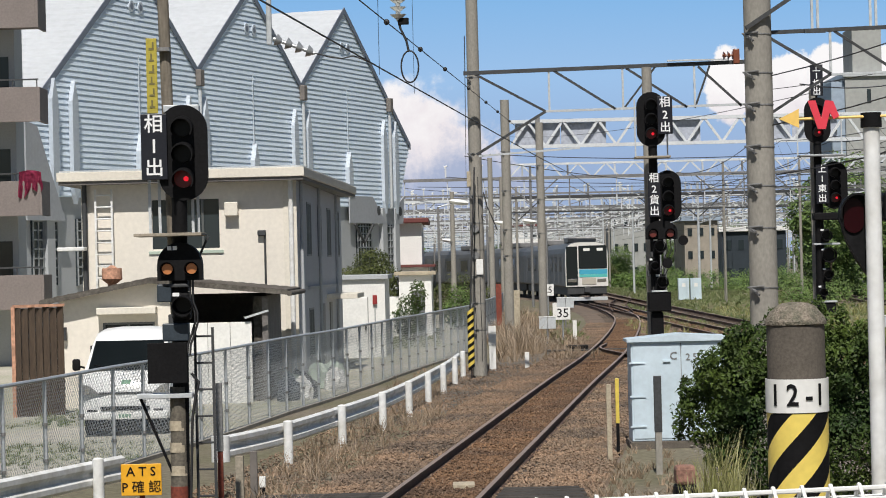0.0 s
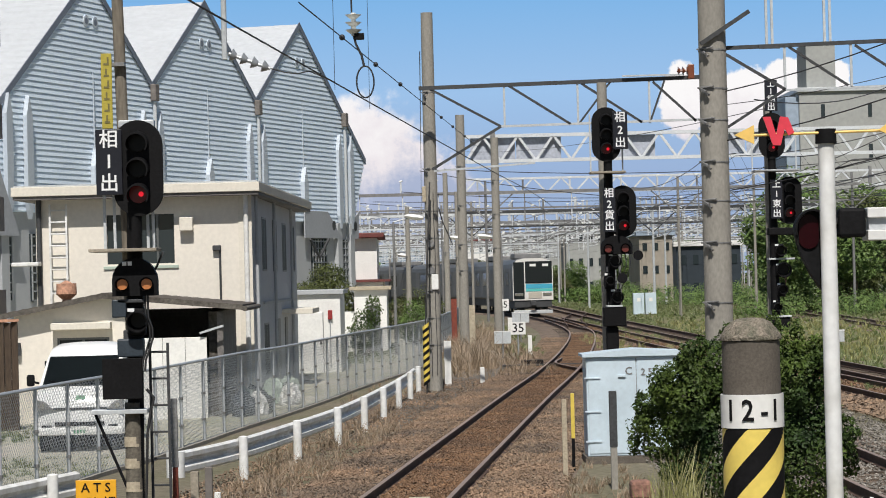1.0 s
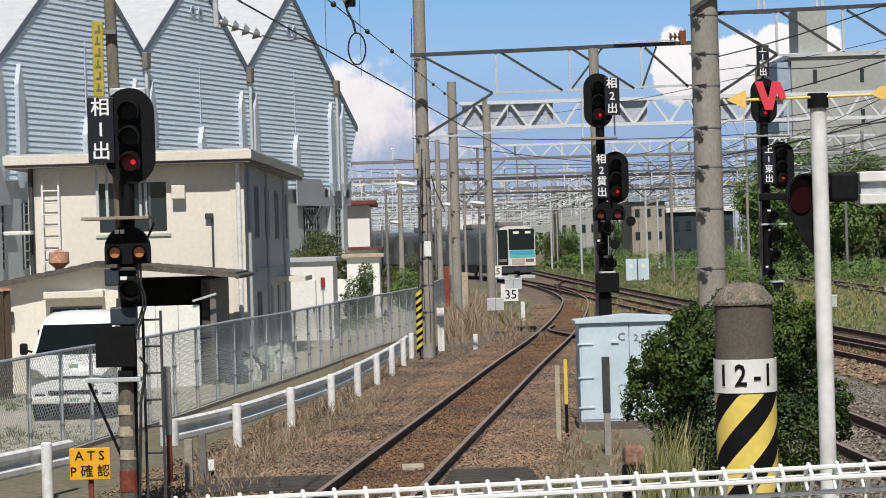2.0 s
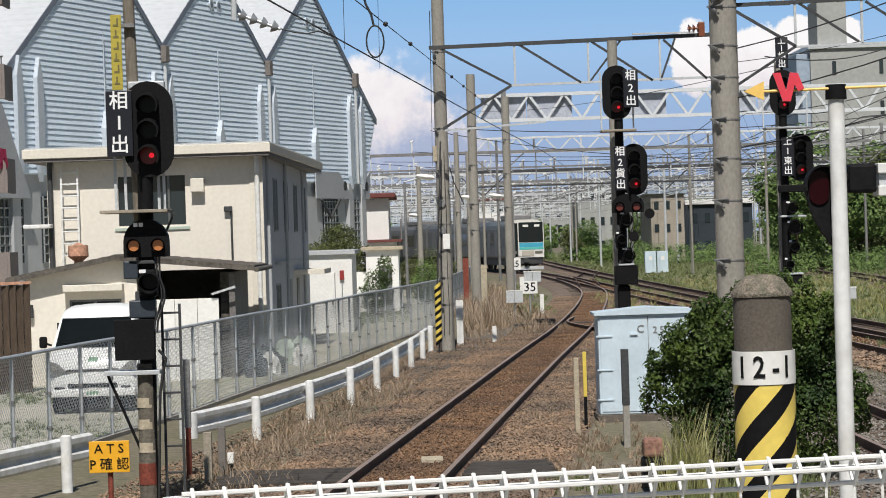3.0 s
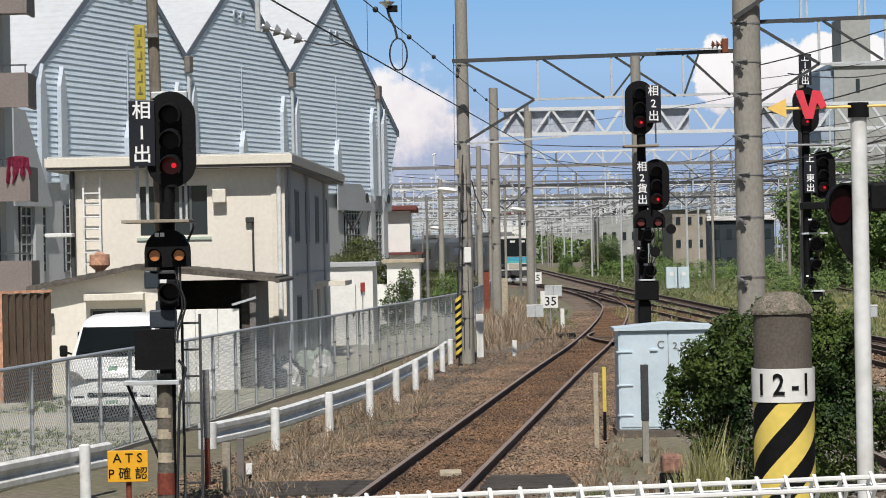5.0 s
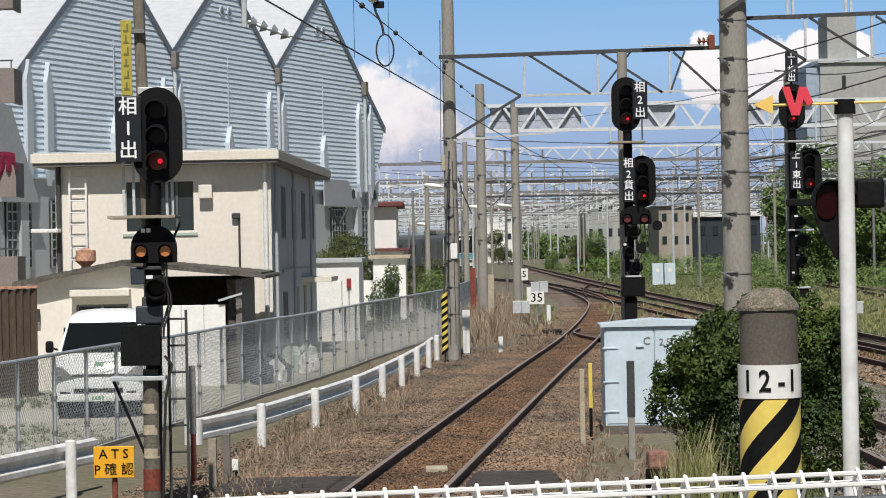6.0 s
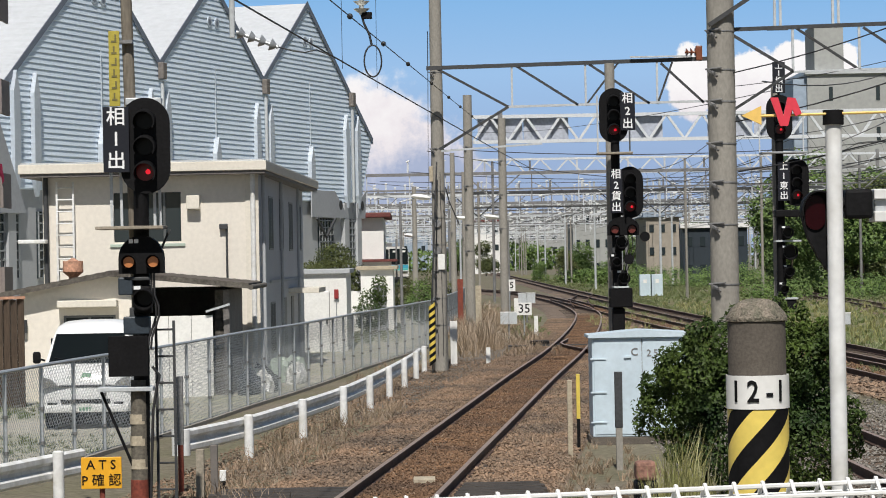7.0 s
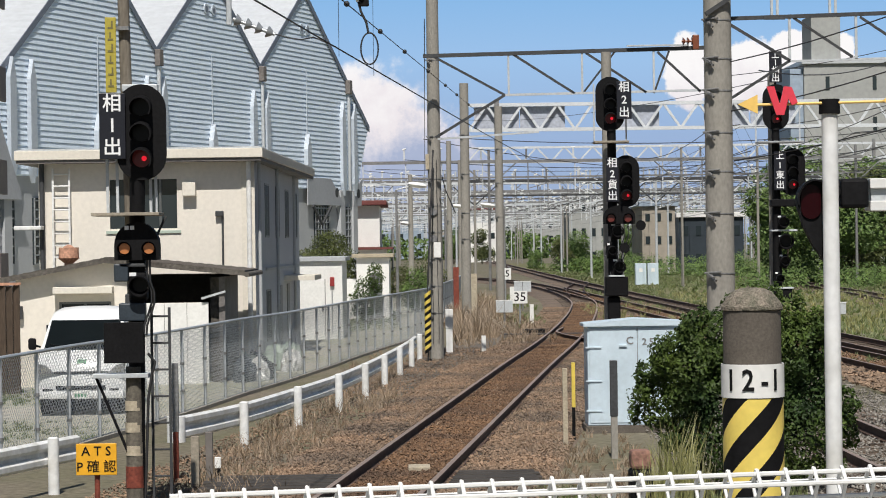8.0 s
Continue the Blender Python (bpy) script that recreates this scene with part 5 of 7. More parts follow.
def vane_post():
    p = thing("vane_post", (2.094, 13, 1.147), "white painted steel post with a black cap and yellow arrows", "post")
    p.scale = (0.867, 0.867, 0.867)
    part("shaft", rod(bmesh.new(), (0.0, 0, -1.65), (0, 0, 2.62), 0.05, 0.047, 24), M_WHITE_W, p, "", True)
    part("cap", rod(bmesh.new(), (0, 0, 2.575), (0, 0, 2.66), 0.062, 0.06, 20), M_BLACK, p, "black cap", True)
    part("arrow_rod", rod(bmesh.new(), (-0.5, -0.03, 2.63), (0.5, -0.03, 2.645), 0.008, n=8), M_ARROW, p, "yellow rod")
    part("arrow_head", prism(bmesh.new(), [(-0.535, 2.635), (-0.42, 2.69), (-0.42, 2.58)], -0.04, -0.028), M_ARROW, p, "yellow arrow head")
    part("arrow_tail", prism(bmesh.new(), [(0.30, 2.645), (0.36, 2.69), (0.6, 2.695), (0.6, 2.61), (0.36, 2.615)], -0.04, -0.028), M_ARROW, p, "yellow arrow tail")
    o = [(-0.37, 2.735), (-0.325, 2.735), (-0.295, 2.63), (-0.27, 2.735), (-0.225, 2.73), (-0.19, 2.64), (-0.225, 2.625), (-0.245, 2.665), (-0.27, 2.57), (-0.315, 2.57)]
    part("zigzag_plate", prism(bmesh.new(), o, -0.06, -0.045), M_VRED, p, "bright red zigzag plate")
    # hooded warning lamp on the post
    drop = [(0.10 * math.cos(a), 0.03 + 0.115 * math.sin(a)) for a in np.linspace(-0.1, math.pi + 0.25, 18)]
    drop += [(-0.06, -0.13), (-0.01, -0.23), (0.05, -0.32), (0.10, -0.37)]
    lamp = part("warning_lamp", prism(bmesh.new(), drop, -0.02, 0.07), M_BLACK, p, "large black hooded red lamp")
    lamp.matrix_basis = pose(-0.085, 0.075, 2.05)
    part("lens", prism(bmesh.new(), oval(0.115, 0.20, cz=0.02, cx=-0.022), -0.032, -0.021), M_DARKRED, lamp, "dark red lens")
    rim = bmesh.new()
    for a, b in zip(drop[:17], drop[1:18]):
        bar(rim, (a[0], -0.05, a[1]), (b[0], -0.05, b[1]), 0.06, 0.01)
    part("hood", rim, M_BLACK, lamp)
    part("housing", box(bmesh.new(), 0.06, 0.22, -0.02, 0.12, 2.03, 2.2, 0.02), M_BLACK, p, "black lamp housing")
    part("arm", rod(bmesh.new(), (0.02, 0.04, 2.12), (0.1, 0.04, 2.12), 0.03, n=10), M_BLACK, p)
    part("white_box", box(bmesh.new(), 0.23, 0.7, 0.0, 0.2, 2.14, 2.2, 0.006), M_WHITE_W, p, "white boxed end of a beam")
    part("white_box", box(bmesh.new(), 0.23, 0.7, 0.0, 0.2, 2.01, 2.07, 0.006), M_WHITE_W, p, "white boxed end of a beam")
    part("grey_core", box(bmesh.new(), 0.24, 0.7, 0.03, 0.18, 2.071, 2.139), M_PALE, p)


M_ARROW = mat("amber yellow paint", (0.85, 0.56, 0.15), 0.5, var=0.05, bump=0.02)
M_VRED = mat("bright red paint", (0.72, 0.05, 0.08), 0.45, var=0.05, bump=0.02)
M_DARKRED = dull(mat("deep red glass", (0.018, 0.0015, 0.003), 0.3, var=0.1, bump=0), 0.15)
vane_post()


def platform_fence():
    """White welded mesh fence across the platform end, seen along its top."""
    f = thing("mesh_fence", (0, 0, 1.1), "white welded wire fence at the platform end", "fence")
    a, b = Vector((-0.47, 4.8925)), Vector((2.6, 5.66))
    d = (b - a)
    L = d.length
    d /= L
    def at_(s, z, off=0.0):
        p = a + d * s + Vector((-d.y, d.x)) * off
        return (p.x, p.y, z)
    top = 1.18
    for z, off in ((top, 0), (top - 0.02, 0.022), (top - 0.02, -0.022), (top - 0.05, 0.0), (0.9, 0), (0.6, 0), (0.2, 0)):
        part("rail_wire", rod(bmesh.new(), at_(0, z, off), at_(L, z + 0.0, off), 0.005, n=6), M_WHITE, f)
    s = 0.02
    while s < L:
        bm = bmesh.new()
        rod(bm, at_(s, 0.05), at_(s, top - 0.05), 0.003, n=5)
        pts = [at_(s, top - 0.055, 0), at_(s, top - 0.02, 0.022), at_(s, top + 0.009, 0), at_(s, top - 0.02, -0.022), at_(s, top - 0.055, 0)]
        for p, q in zip(pts, pts[1:]):
            rod(bm, p, q, 0.0042, n=6)
        part("wire", bm, M_WHITE, f)
        s += 0.061
    for s in (0.1, L - 0.1):
        part("post", rod(bmesh.new(), at_(s, 0, 0.1), at_(s, 1.1, 0.1), 0.025, n=12), M_WHITE, f, "", True)
    bm = box(bmesh.new(), -9, 9, -6, 5.95, -0.35, 1.1, 0.02)
    solid("platform", bm, M_CONC, "grey concrete station platform end", "platform", "structure")


platform_fence()

# ---- fence and guard rail ----
def build_fence():
    f = thing("wire_fence", (0, 0, 0), "grey galvanised chain-link fence with steel posts along the yard", "fence")
    ys, y = [], 26.0
    while y < 128:
        ys.append(y)
        s = (FENCE(y + 0.2) - FENCE(y - 0.2)) / 0.4
        y += 2.0 / math.hypot(s, 1)
    H = 1.6
    foot = [Vector((FENCE(y), y, ground_z(FENCE(y), y))) for y in ys]
    for k, p in enumerate(foot):
        bm = rod(bmesh.new(), p, p + Vector((0, 0, H)), 0.03, n=8)
        post = part("post", bm, M_FENCE, f, "", True)
        for z in (0.45, 0.95):
            part("clip", rod(bmesh.new(), p + Vector((0, -0.01, z)), p + Vector((0, -0.01, z + 0.05)), 0.042, n=8), M_STEEL_M, post)
        if k:
            q = foot[k - 1]
            part("top_rail", rod(bmesh.new(), q + Vector((0, 0, H)), p + Vector((0, 0, H)), 0.028, n=8), M_FENCE, f, "", True)
            part("curb", bar(bmesh.new(), q + Vector((0, 0, 0.03)), p + Vector((0, 0, 0.03)), 0.14, 0.1), M_CONC, f)
    # woven wire, two sets of slanting strands
    vs, fs = [], []
    r = 0.0038
    for p, q in zip(foot, foot[1:]):
        d = q - p
        L = d.length
        cell = 0.10 if p.y < 60 else 0.13
        w = H - 0.06
        for s in (-1, 1):
            a = -w
            while a < L:
                t0, t1 = a, a + w
                z0, z1 = 0.03, H - 0.03
                if t0 < 0:
                    z0 += -t0
                    t0 = 0
                if t1 > L:
                    z1 -= t1 - L
                    t1 = L
                if t1 > t0:
                    if s < 0:
                        u0, u1 = L - t0, L - t1
                    else:
                        u0, u1 = t0, t1
                    A, B = p + d * (u0 / L) + Vector((0, 0, z0)), p + d * (u1 / L) + Vector((0, 0, z1))
                    n = Vector((-d.y, d.x, 0)).normalized() * r
                    e = Vector((0, 0, r * 1.2))
                    i = len(vs)
                    for P in (A, B):
                        vs.extend([tuple(P + n), tuple(P - n * 0.5 + e), tuple(P - n * 0.5 - e)])
                    fs.extend([(i, i + 1, i + 4, i + 3), (i + 1, i + 2, i + 5, i + 4), (i + 2, i, i + 3, i + 5)])
                a += cell
    raw("woven_wire", vs, fs, M_FENCE, "", "", "stuff", f)


M_FENCE = mat("zinc-grey fence steel", (0.48, 0.51, 0.54), 0.5, 0.35, var=0.12, fine=20, coarse=2, bump=0.03)
build_fence()


def guard_rail(y0, y1, first, capped):
    g = thing("guard_rail", (0, 0, 0), "white painted roadside guard rail on round posts", "guard rail", "guard rails")
    top = 0.43
    ys = list(np.arange(y0, y1, 0.7)) + [y1]
    prof = [(0.0, top - 0.01), (-0.05, top - 0.04), (-0.05, top - 0.10), (0.0, top - 0.15), (0.0, top - 0.19), (-0.05, top - 0.24), (-0.05, top - 0.30), (0.0, top - 0.34)]
    vs, fs = [], []
    n = len(prof)
    for y in ys:
        for t in (0.0, 0.012):
            for a, z in prof:
                vs.append((GUARD(y) - 0.09 - a * 1.0 - t - 0.03, y, z))
    for j in range(len(ys) - 1):
        for t in range(2):
            for k in range(n - 1):
                a = j * 2 * n + t * n + k
                fs.append((a, a + 1, a + 2 * n + 1, a + 2 * n))
    raw("beam", vs, fs, M_WHITE_W, "white corrugated beam", "", "", g)
    y = first
    while y < y1 + 0.1:
        x = GUARD(y)
        bm = rod(bmesh.new(), (x, y, ground_z(x, y) - 0.1), (x, y, top + 0.02), 0.07, n=16)
        bmesh.ops.create_uvsphere(bm, u_segments=16, v_segments=6, radius=0.07, matrix=Matrix.Translation((x, y, top + 0.015)) @ Matrix.Diagonal((1, 1, 0.35, 1)))
        part("post", bm, M_WHITE_W, g, "", True)
        s = (GUARD(y + 0.3) - GUARD(y - 0.3)) / 0.6
        y += 4.15 / math.hypot(s, 1)
    if capped:
        bm = rod(bmesh.new(), (GUARD(y0) - 0.1, y0, top - 0.36), (GUARD(y0) - 0.1, y0, top + 0.0), 0.13, n=20)
        part("end_cap", bm, M_WHITE_W, g, "rounded white end cap", True)


guard_rail(22, 33.0, 28.0, False)
guard_rail(36.2, 67.8, 38.9, True)


# ---- trackside things ----
def sign_post(name, x, y, z, w, h, text, size, label, plate_mat, ink, post_mat, post_r=0.03):
    s = thing(name, (x, y, ground_z(x, y)), label, "sign")
    t = z - ground_z(x, y)
    part("post", rod(bmesh.new(), (0, 0.05, 0), (0, 0.05, t), post_r, n=10), post_mat, s, "", True)
    p = part("plate", box(bmesh.new(), -w / 2, w / 2, -0.015, 0.015, -h / 2, h / 2, 0.006), plate_mat, s)
    p.matrix_basis = pose(0, 0, t)
    for k, line in enumerate(text):
        words(line, size, ink, p, (0, -0.018, h / 2 - h * (k + 0.5) / len(text)), name="lettering", bold=0.006)
    return s


sign_post("cab_sign", -3.43, 28, 0.505, 0.435, 0.34, ("A T S", "P 確 認"), 0.14, "amber sign with black characters on a red post", M_ORANGE, M_BLACK, M_RUSTRED)
sign_post("speed_sign", 3.92, 95, 0.84, 0.55, 0.46, ("35",), 0.46, "white speed limit sign with the figures 35", M_WHITE, M_BLACK, M_STEEL)
sign_post("speed_sign", 4.72, 132, 1.3, 0.6, 0.6, ("25",), 0.46, "small white speed sign half hidden by a pole", M_WHITE, M_BLACK, M_STEEL)


def relay_cabinet():
    c = thing("relay_cabinet", (3.48, 41.4, -0.18), "pale blue-grey steel relay cabinet with a shallow pitched lid", "cabinet")
    w, d, h = 0.74, 0.42, 1.62
    part("body", box(bmesh.new(), -w, w, -d, d, 0.06, h, 0.012), M_CABINET, c)
    part("plinth", box(bmesh.new(), -w - 0.03, w + 0.03, -d - 0.04, d + 0.04, -0.15, 0.055, 0.01), M_CONC_D, c, "dark concrete plinth")
    bm = prism(bmesh.new(), [(-w - 0.06, h + 0.004), (w + 0.1, h + 0.004), (w + 0.1, h + 0.07), (0.05, h + 0.12), (-w - 0.06, h + 0.05)], -d - 0.06, d + 0.06)
    part("lid", bm, M_CABINET, c, "shallow pitched lid")
    part("door_seam", box(bmesh.new(), 0.045, 0.055, -d - 0.004, -d + 0.01, 0.08, h - 0.02), M_STEEL_M, c)
    part("door", box(bmesh.new(), -w + 0.03, 0.035, -d - 0.012, -d + 0.01, 0.1, h - 0.03, 0.006), M_CABINET, c)
    part("door", box(bmesh.new(), 0.065, w - 0.03, -d - 0.012, -d + 0.01, 0.1, h - 0.03, 0.006), M_CABINET, c)
    for z in (0.28, 0.75, 1.28):
        part("hinge", box(bmesh.new(), -w - 0.03, -w + 0.22, -d - 0.03, -d - 0.012, z, z + 0.025, 0.003), M_CABINET, c)
    for x, z in ((-0.18, 1.3), (0.42, 1.24), (0.5, 1.34)):
        part("latch", box(bmesh.new(), x - 0.06, x + 0.06, -d - 0.04, -d - 0.012, z, z + 0.035, 0.004), M_CABINET, c)
    words("C", 0.17, M_STEEL_M, c, (-0.07, -d - 0.016, 1.39))
    words("2", 0.15, M_STEEL_M, c, (0.16, -d - 0.016, 1.37))
    words("5", 0.15, M_STEEL_M, c, (0.27, -d - 0.016, 1.37))


M_CABINET = mat("pale blue-grey paint", (0.57, 0.68, 0.76), 0.5, var=0.05, fine=15, coarse=1.5, bump=0.04, other=(0.50, 0.60, 0.67))
relay_cabinet()


def stake(name, x, y, z1, r, label, m, m2=None, split=0.5):
    g = ground_z(x, y)
    s = thing(name, (x, y, g - 0.05), label, "post")
    t = z1 - g + 0.05
    k = t * split if m2 else t
    part("shaft", box(bmesh.new(), -r, r, -r, r, 0, k, 0.006), m, s)
    if m2:
        part("upper_shaft", box(bmesh.new(), -r * 1.15, r * 1.15, -r * 1.15, r * 1.15, k + 0.002, t, 0.006), m2, s)


stake("boundary_post", 2.78, 36.2, 1.12, 0.045, "grey concrete stake with a dark upper half", M_CONC, M_STEEL_D, 0.45)
stake("boundary_post", 2.18, 37.6, 0.95, 0.035, "whitish concrete stake beside the cabinet", M_STRAWPAINT)
stake("marker_stake", 2.42, 39.5, 0.95, 0.024, "yellow stake with a black lower half", M_BLACK, M_YELLOW, 0.45)
stake("white_post", 1.0, 72, 1.0, 0.09, "white round-topped post behind the catenary pole", M_WHITE, M_WHITE, 0.6)
stake("white_post", 1.95, 72, 0.25, 0.06, "small white marker post", M_WHITE)
stake("white_post", 4.3, 94, 0.6, 0.07, "small white marker post beside the speed sign", M_WHITE)
stake("white_post", 2.3, 97, 1.7, 0.11, "pale painted sleeve at the foot of a pole", M_STRAWPAINT)
stake("rust_post", 1.75, 104, 1.9, 0.11, "rust-brown post wrapped at its foot", M_RUSTRED)
stake("grey_post", -3.05, 33.2, 1.3, 0.035, "dark grey stake beside the fence", M_RUSTRED, M_STEEL_M, 0.45)
stake("wooden_post", -2.74, 32.4, 0.42, 0.05, "weathered brown wooden stake", M_PLANK)
stake("wooden_post", -2.58, 32.6, 0.46, 0.045, "weathered brown wooden stake", M_TAUPE)
stake("bollard", -2.55, 33.6, 0.06, 0.035, "small black stake with a white cap", M_BLACK, M_WHITE, 0.6)
stake("white_post", 5.4, 141, 0.5, 0.12, "small white round marker post", M_WHITE)


def twin_panel(x, y, z, w, h, label):
    s = thing("twin_panel", (x, y, ground_z(x, y)), label, "track equipment")
    t = z - ground_z(x, y)
    for k in (-1, 1):
        p = part("panel", box(bmesh.new(), k * w * 0.52 - w / 2, k * w * 0.52 + w / 2, -0.03, 0.03, t - h / 2, t + h / 2, 0.01), M_PALE, s)
        part("panel_rim", box(bmesh.new(), k * w * 0.52 - w / 2 - 0.01, k * w * 0.52 + w / 2 + 0.01, -0.04, 0.035, t + h / 2 + 0.003, t + h / 2 + 0.04), M_WHITE_W, p)
    part("post", rod(bmesh.new(), (0, 0.05, 0), (0, 0.05, t), 0.035, n=8), M_STEEL_M, s, "", True)


twin_panel(3.35, 95, 0.5, 0.3, 0.42, "two grey panels on a low post beside the line")
twin_panel(5.0, 118, 0.85, 0.38, 0.45, "two grey panels on a low post beside the line")
twin_panel(12.4, 76, 0.75, 0.28, 0.32, "two grey panels on a low post among grass")


def switch_motor():
    s = thing("point_motor", (2.6, 30, -0.2), "dirty black ground equipment with a red-brown lid", "track equipment")
    part("body", box(bmesh.new(), -0.13, 0.13, -0.2, 0.2, 0, 0.34, 0.03), M_BLACK, s)
    part("drum", rod(bmesh.new(), (0, -0.24, 0.14), (0, -0.1, 0.14), 0.09, n=18), M_STEEL_D, s, "", True)
    part("lid", box(bmesh.new(), -0.12, 0.12, -0.18, 0.18, 0.345, 0.56, 0.04), M_REDBROWN, s, "faded red-brown lid")


M_REDBROWN = mat("faded red-brown", (0.30, 0.16, 0.12), 0.9, var=0.3, fine=20, coarse=5, bump=0.3)
switch_motor()


def stay_guard():
    s = thing("stay_guard", (0.38, 66.5, -0.25), "black and yellow striped guard on a stay wire", "guy guard")
    for k in range(16):
        bm = rod(bmesh.new(), (0.0, 0, 0.3 + 0.095 * k), (0.0, 0, 0.3 + 0.095 * (k + 1)), 0.085, n=14)
        for v in bm.verts:
            v.co.z += 0.75 * v.co.x
        part("yellow_band" if k % 2 else "black_band", bm, M_YELLOW if k % 2 else M_BLACK, s, "", True)
    wire("stay_wire", [(0, 0, 0), (0, 0, 1.9), (0.2, 1.0, 5.5)], 0.02, "", s)


stay_guard()


def board_walk():
    """Dark timber crossing boards and cable trough beside the track."""
    c = thing("crossing_boards", (0, 0, 0), "dark timber boards laid across beside the track", "boards", )
    for k in range(6):
        y = 30.9 + 0.28 * k
        part("board", box(bmesh.new(), -2.6 + 0.06 * (k % 3), MAIN(y) - 0.68, y, y + 0.26, -0.2, -0.10 + 0.006 * (k % 3), 0.01), M_SLEEPER, c)
        part("board", box(bmesh.new(), MAIN(y) + 0.72, 1.55 - 0.05 * (k % 2), y + 0.3, y + 0.56, -0.2, -0.10 + 0.005 * (k % 3), 0.01), M_SLEEPER, c)
    s = thing("white_block", (0.05, 33.4, -0.1), "small cream block between the rails", "marker")
    part("body", box(bmesh.new(), -0.14, 0.14, -0.25, 0.25, -0.1, 0.03, 0.01), M_STRAWPAINT, s)


M_SLEEPER = mat("tarred timber", (0.055, 0.047, 0.04), 0.9, var=0.3, fine=14, coarse=2, bump=0.5)
board_walk()


def turnout():
    t = thing("turnout", (0, 0, 0), "short curved rail and rods of a turnout", "turnout")
    f = lerp_table([(70.5, 6.1), (73.0, 5.6), (78.5, 4.75), (82.0, 4.55), (86.5, 5.0)])
    vs, fs, n = sweep_rail(f, 70.5, 86.5, 0.5, 0.0)
    me = bpy.data.meshes.new("guard_rail_bar")
    me.from_pydata(vs, [], fs)
    me.materials.append(M_RAIL)
    me.materials.append(M_RAILTOP)
    me.polygons.foreach_set("material_index", [1 if k % n == 6 else 0 for k in range(len(fs))])
    ob = new("curved_rail", me)
    ob.parent = t
    part("stretcher", rod(bmesh.new(), (2.9, 83, -0.1), (5.6, 83, -0.1), 0.03, n=6), M_STEEL_D, t)
    m = thing("point_machine", (3.9, 84, -0.25), "black low point machine beside the turnout", "track equipment")
    part("body", box(bmesh.new(), -0.35, 0.35, -0.3, 0.3, 0, 0.28, 0.03), M_BLACK, m)
    part("tray", box(bmesh.new(), -0.9, 0.9, -0.45, 0.45, -0.1, -0.003, 0.01), M_STEEL_D, m)


turnout()
# crossover rails between the tracks
for off in (-0.53, 0.53):
    f = lerp_table([(140, 9.0), (160, 10.0), (185, 12.0)])
    vs, fs, n = sweep_rail(f, 140, 185, 2.0, off)
    raw("crossover_rail", vs, fs, M_RAIL, "rusty rail of a crossover between tracks", "rail", "structure")


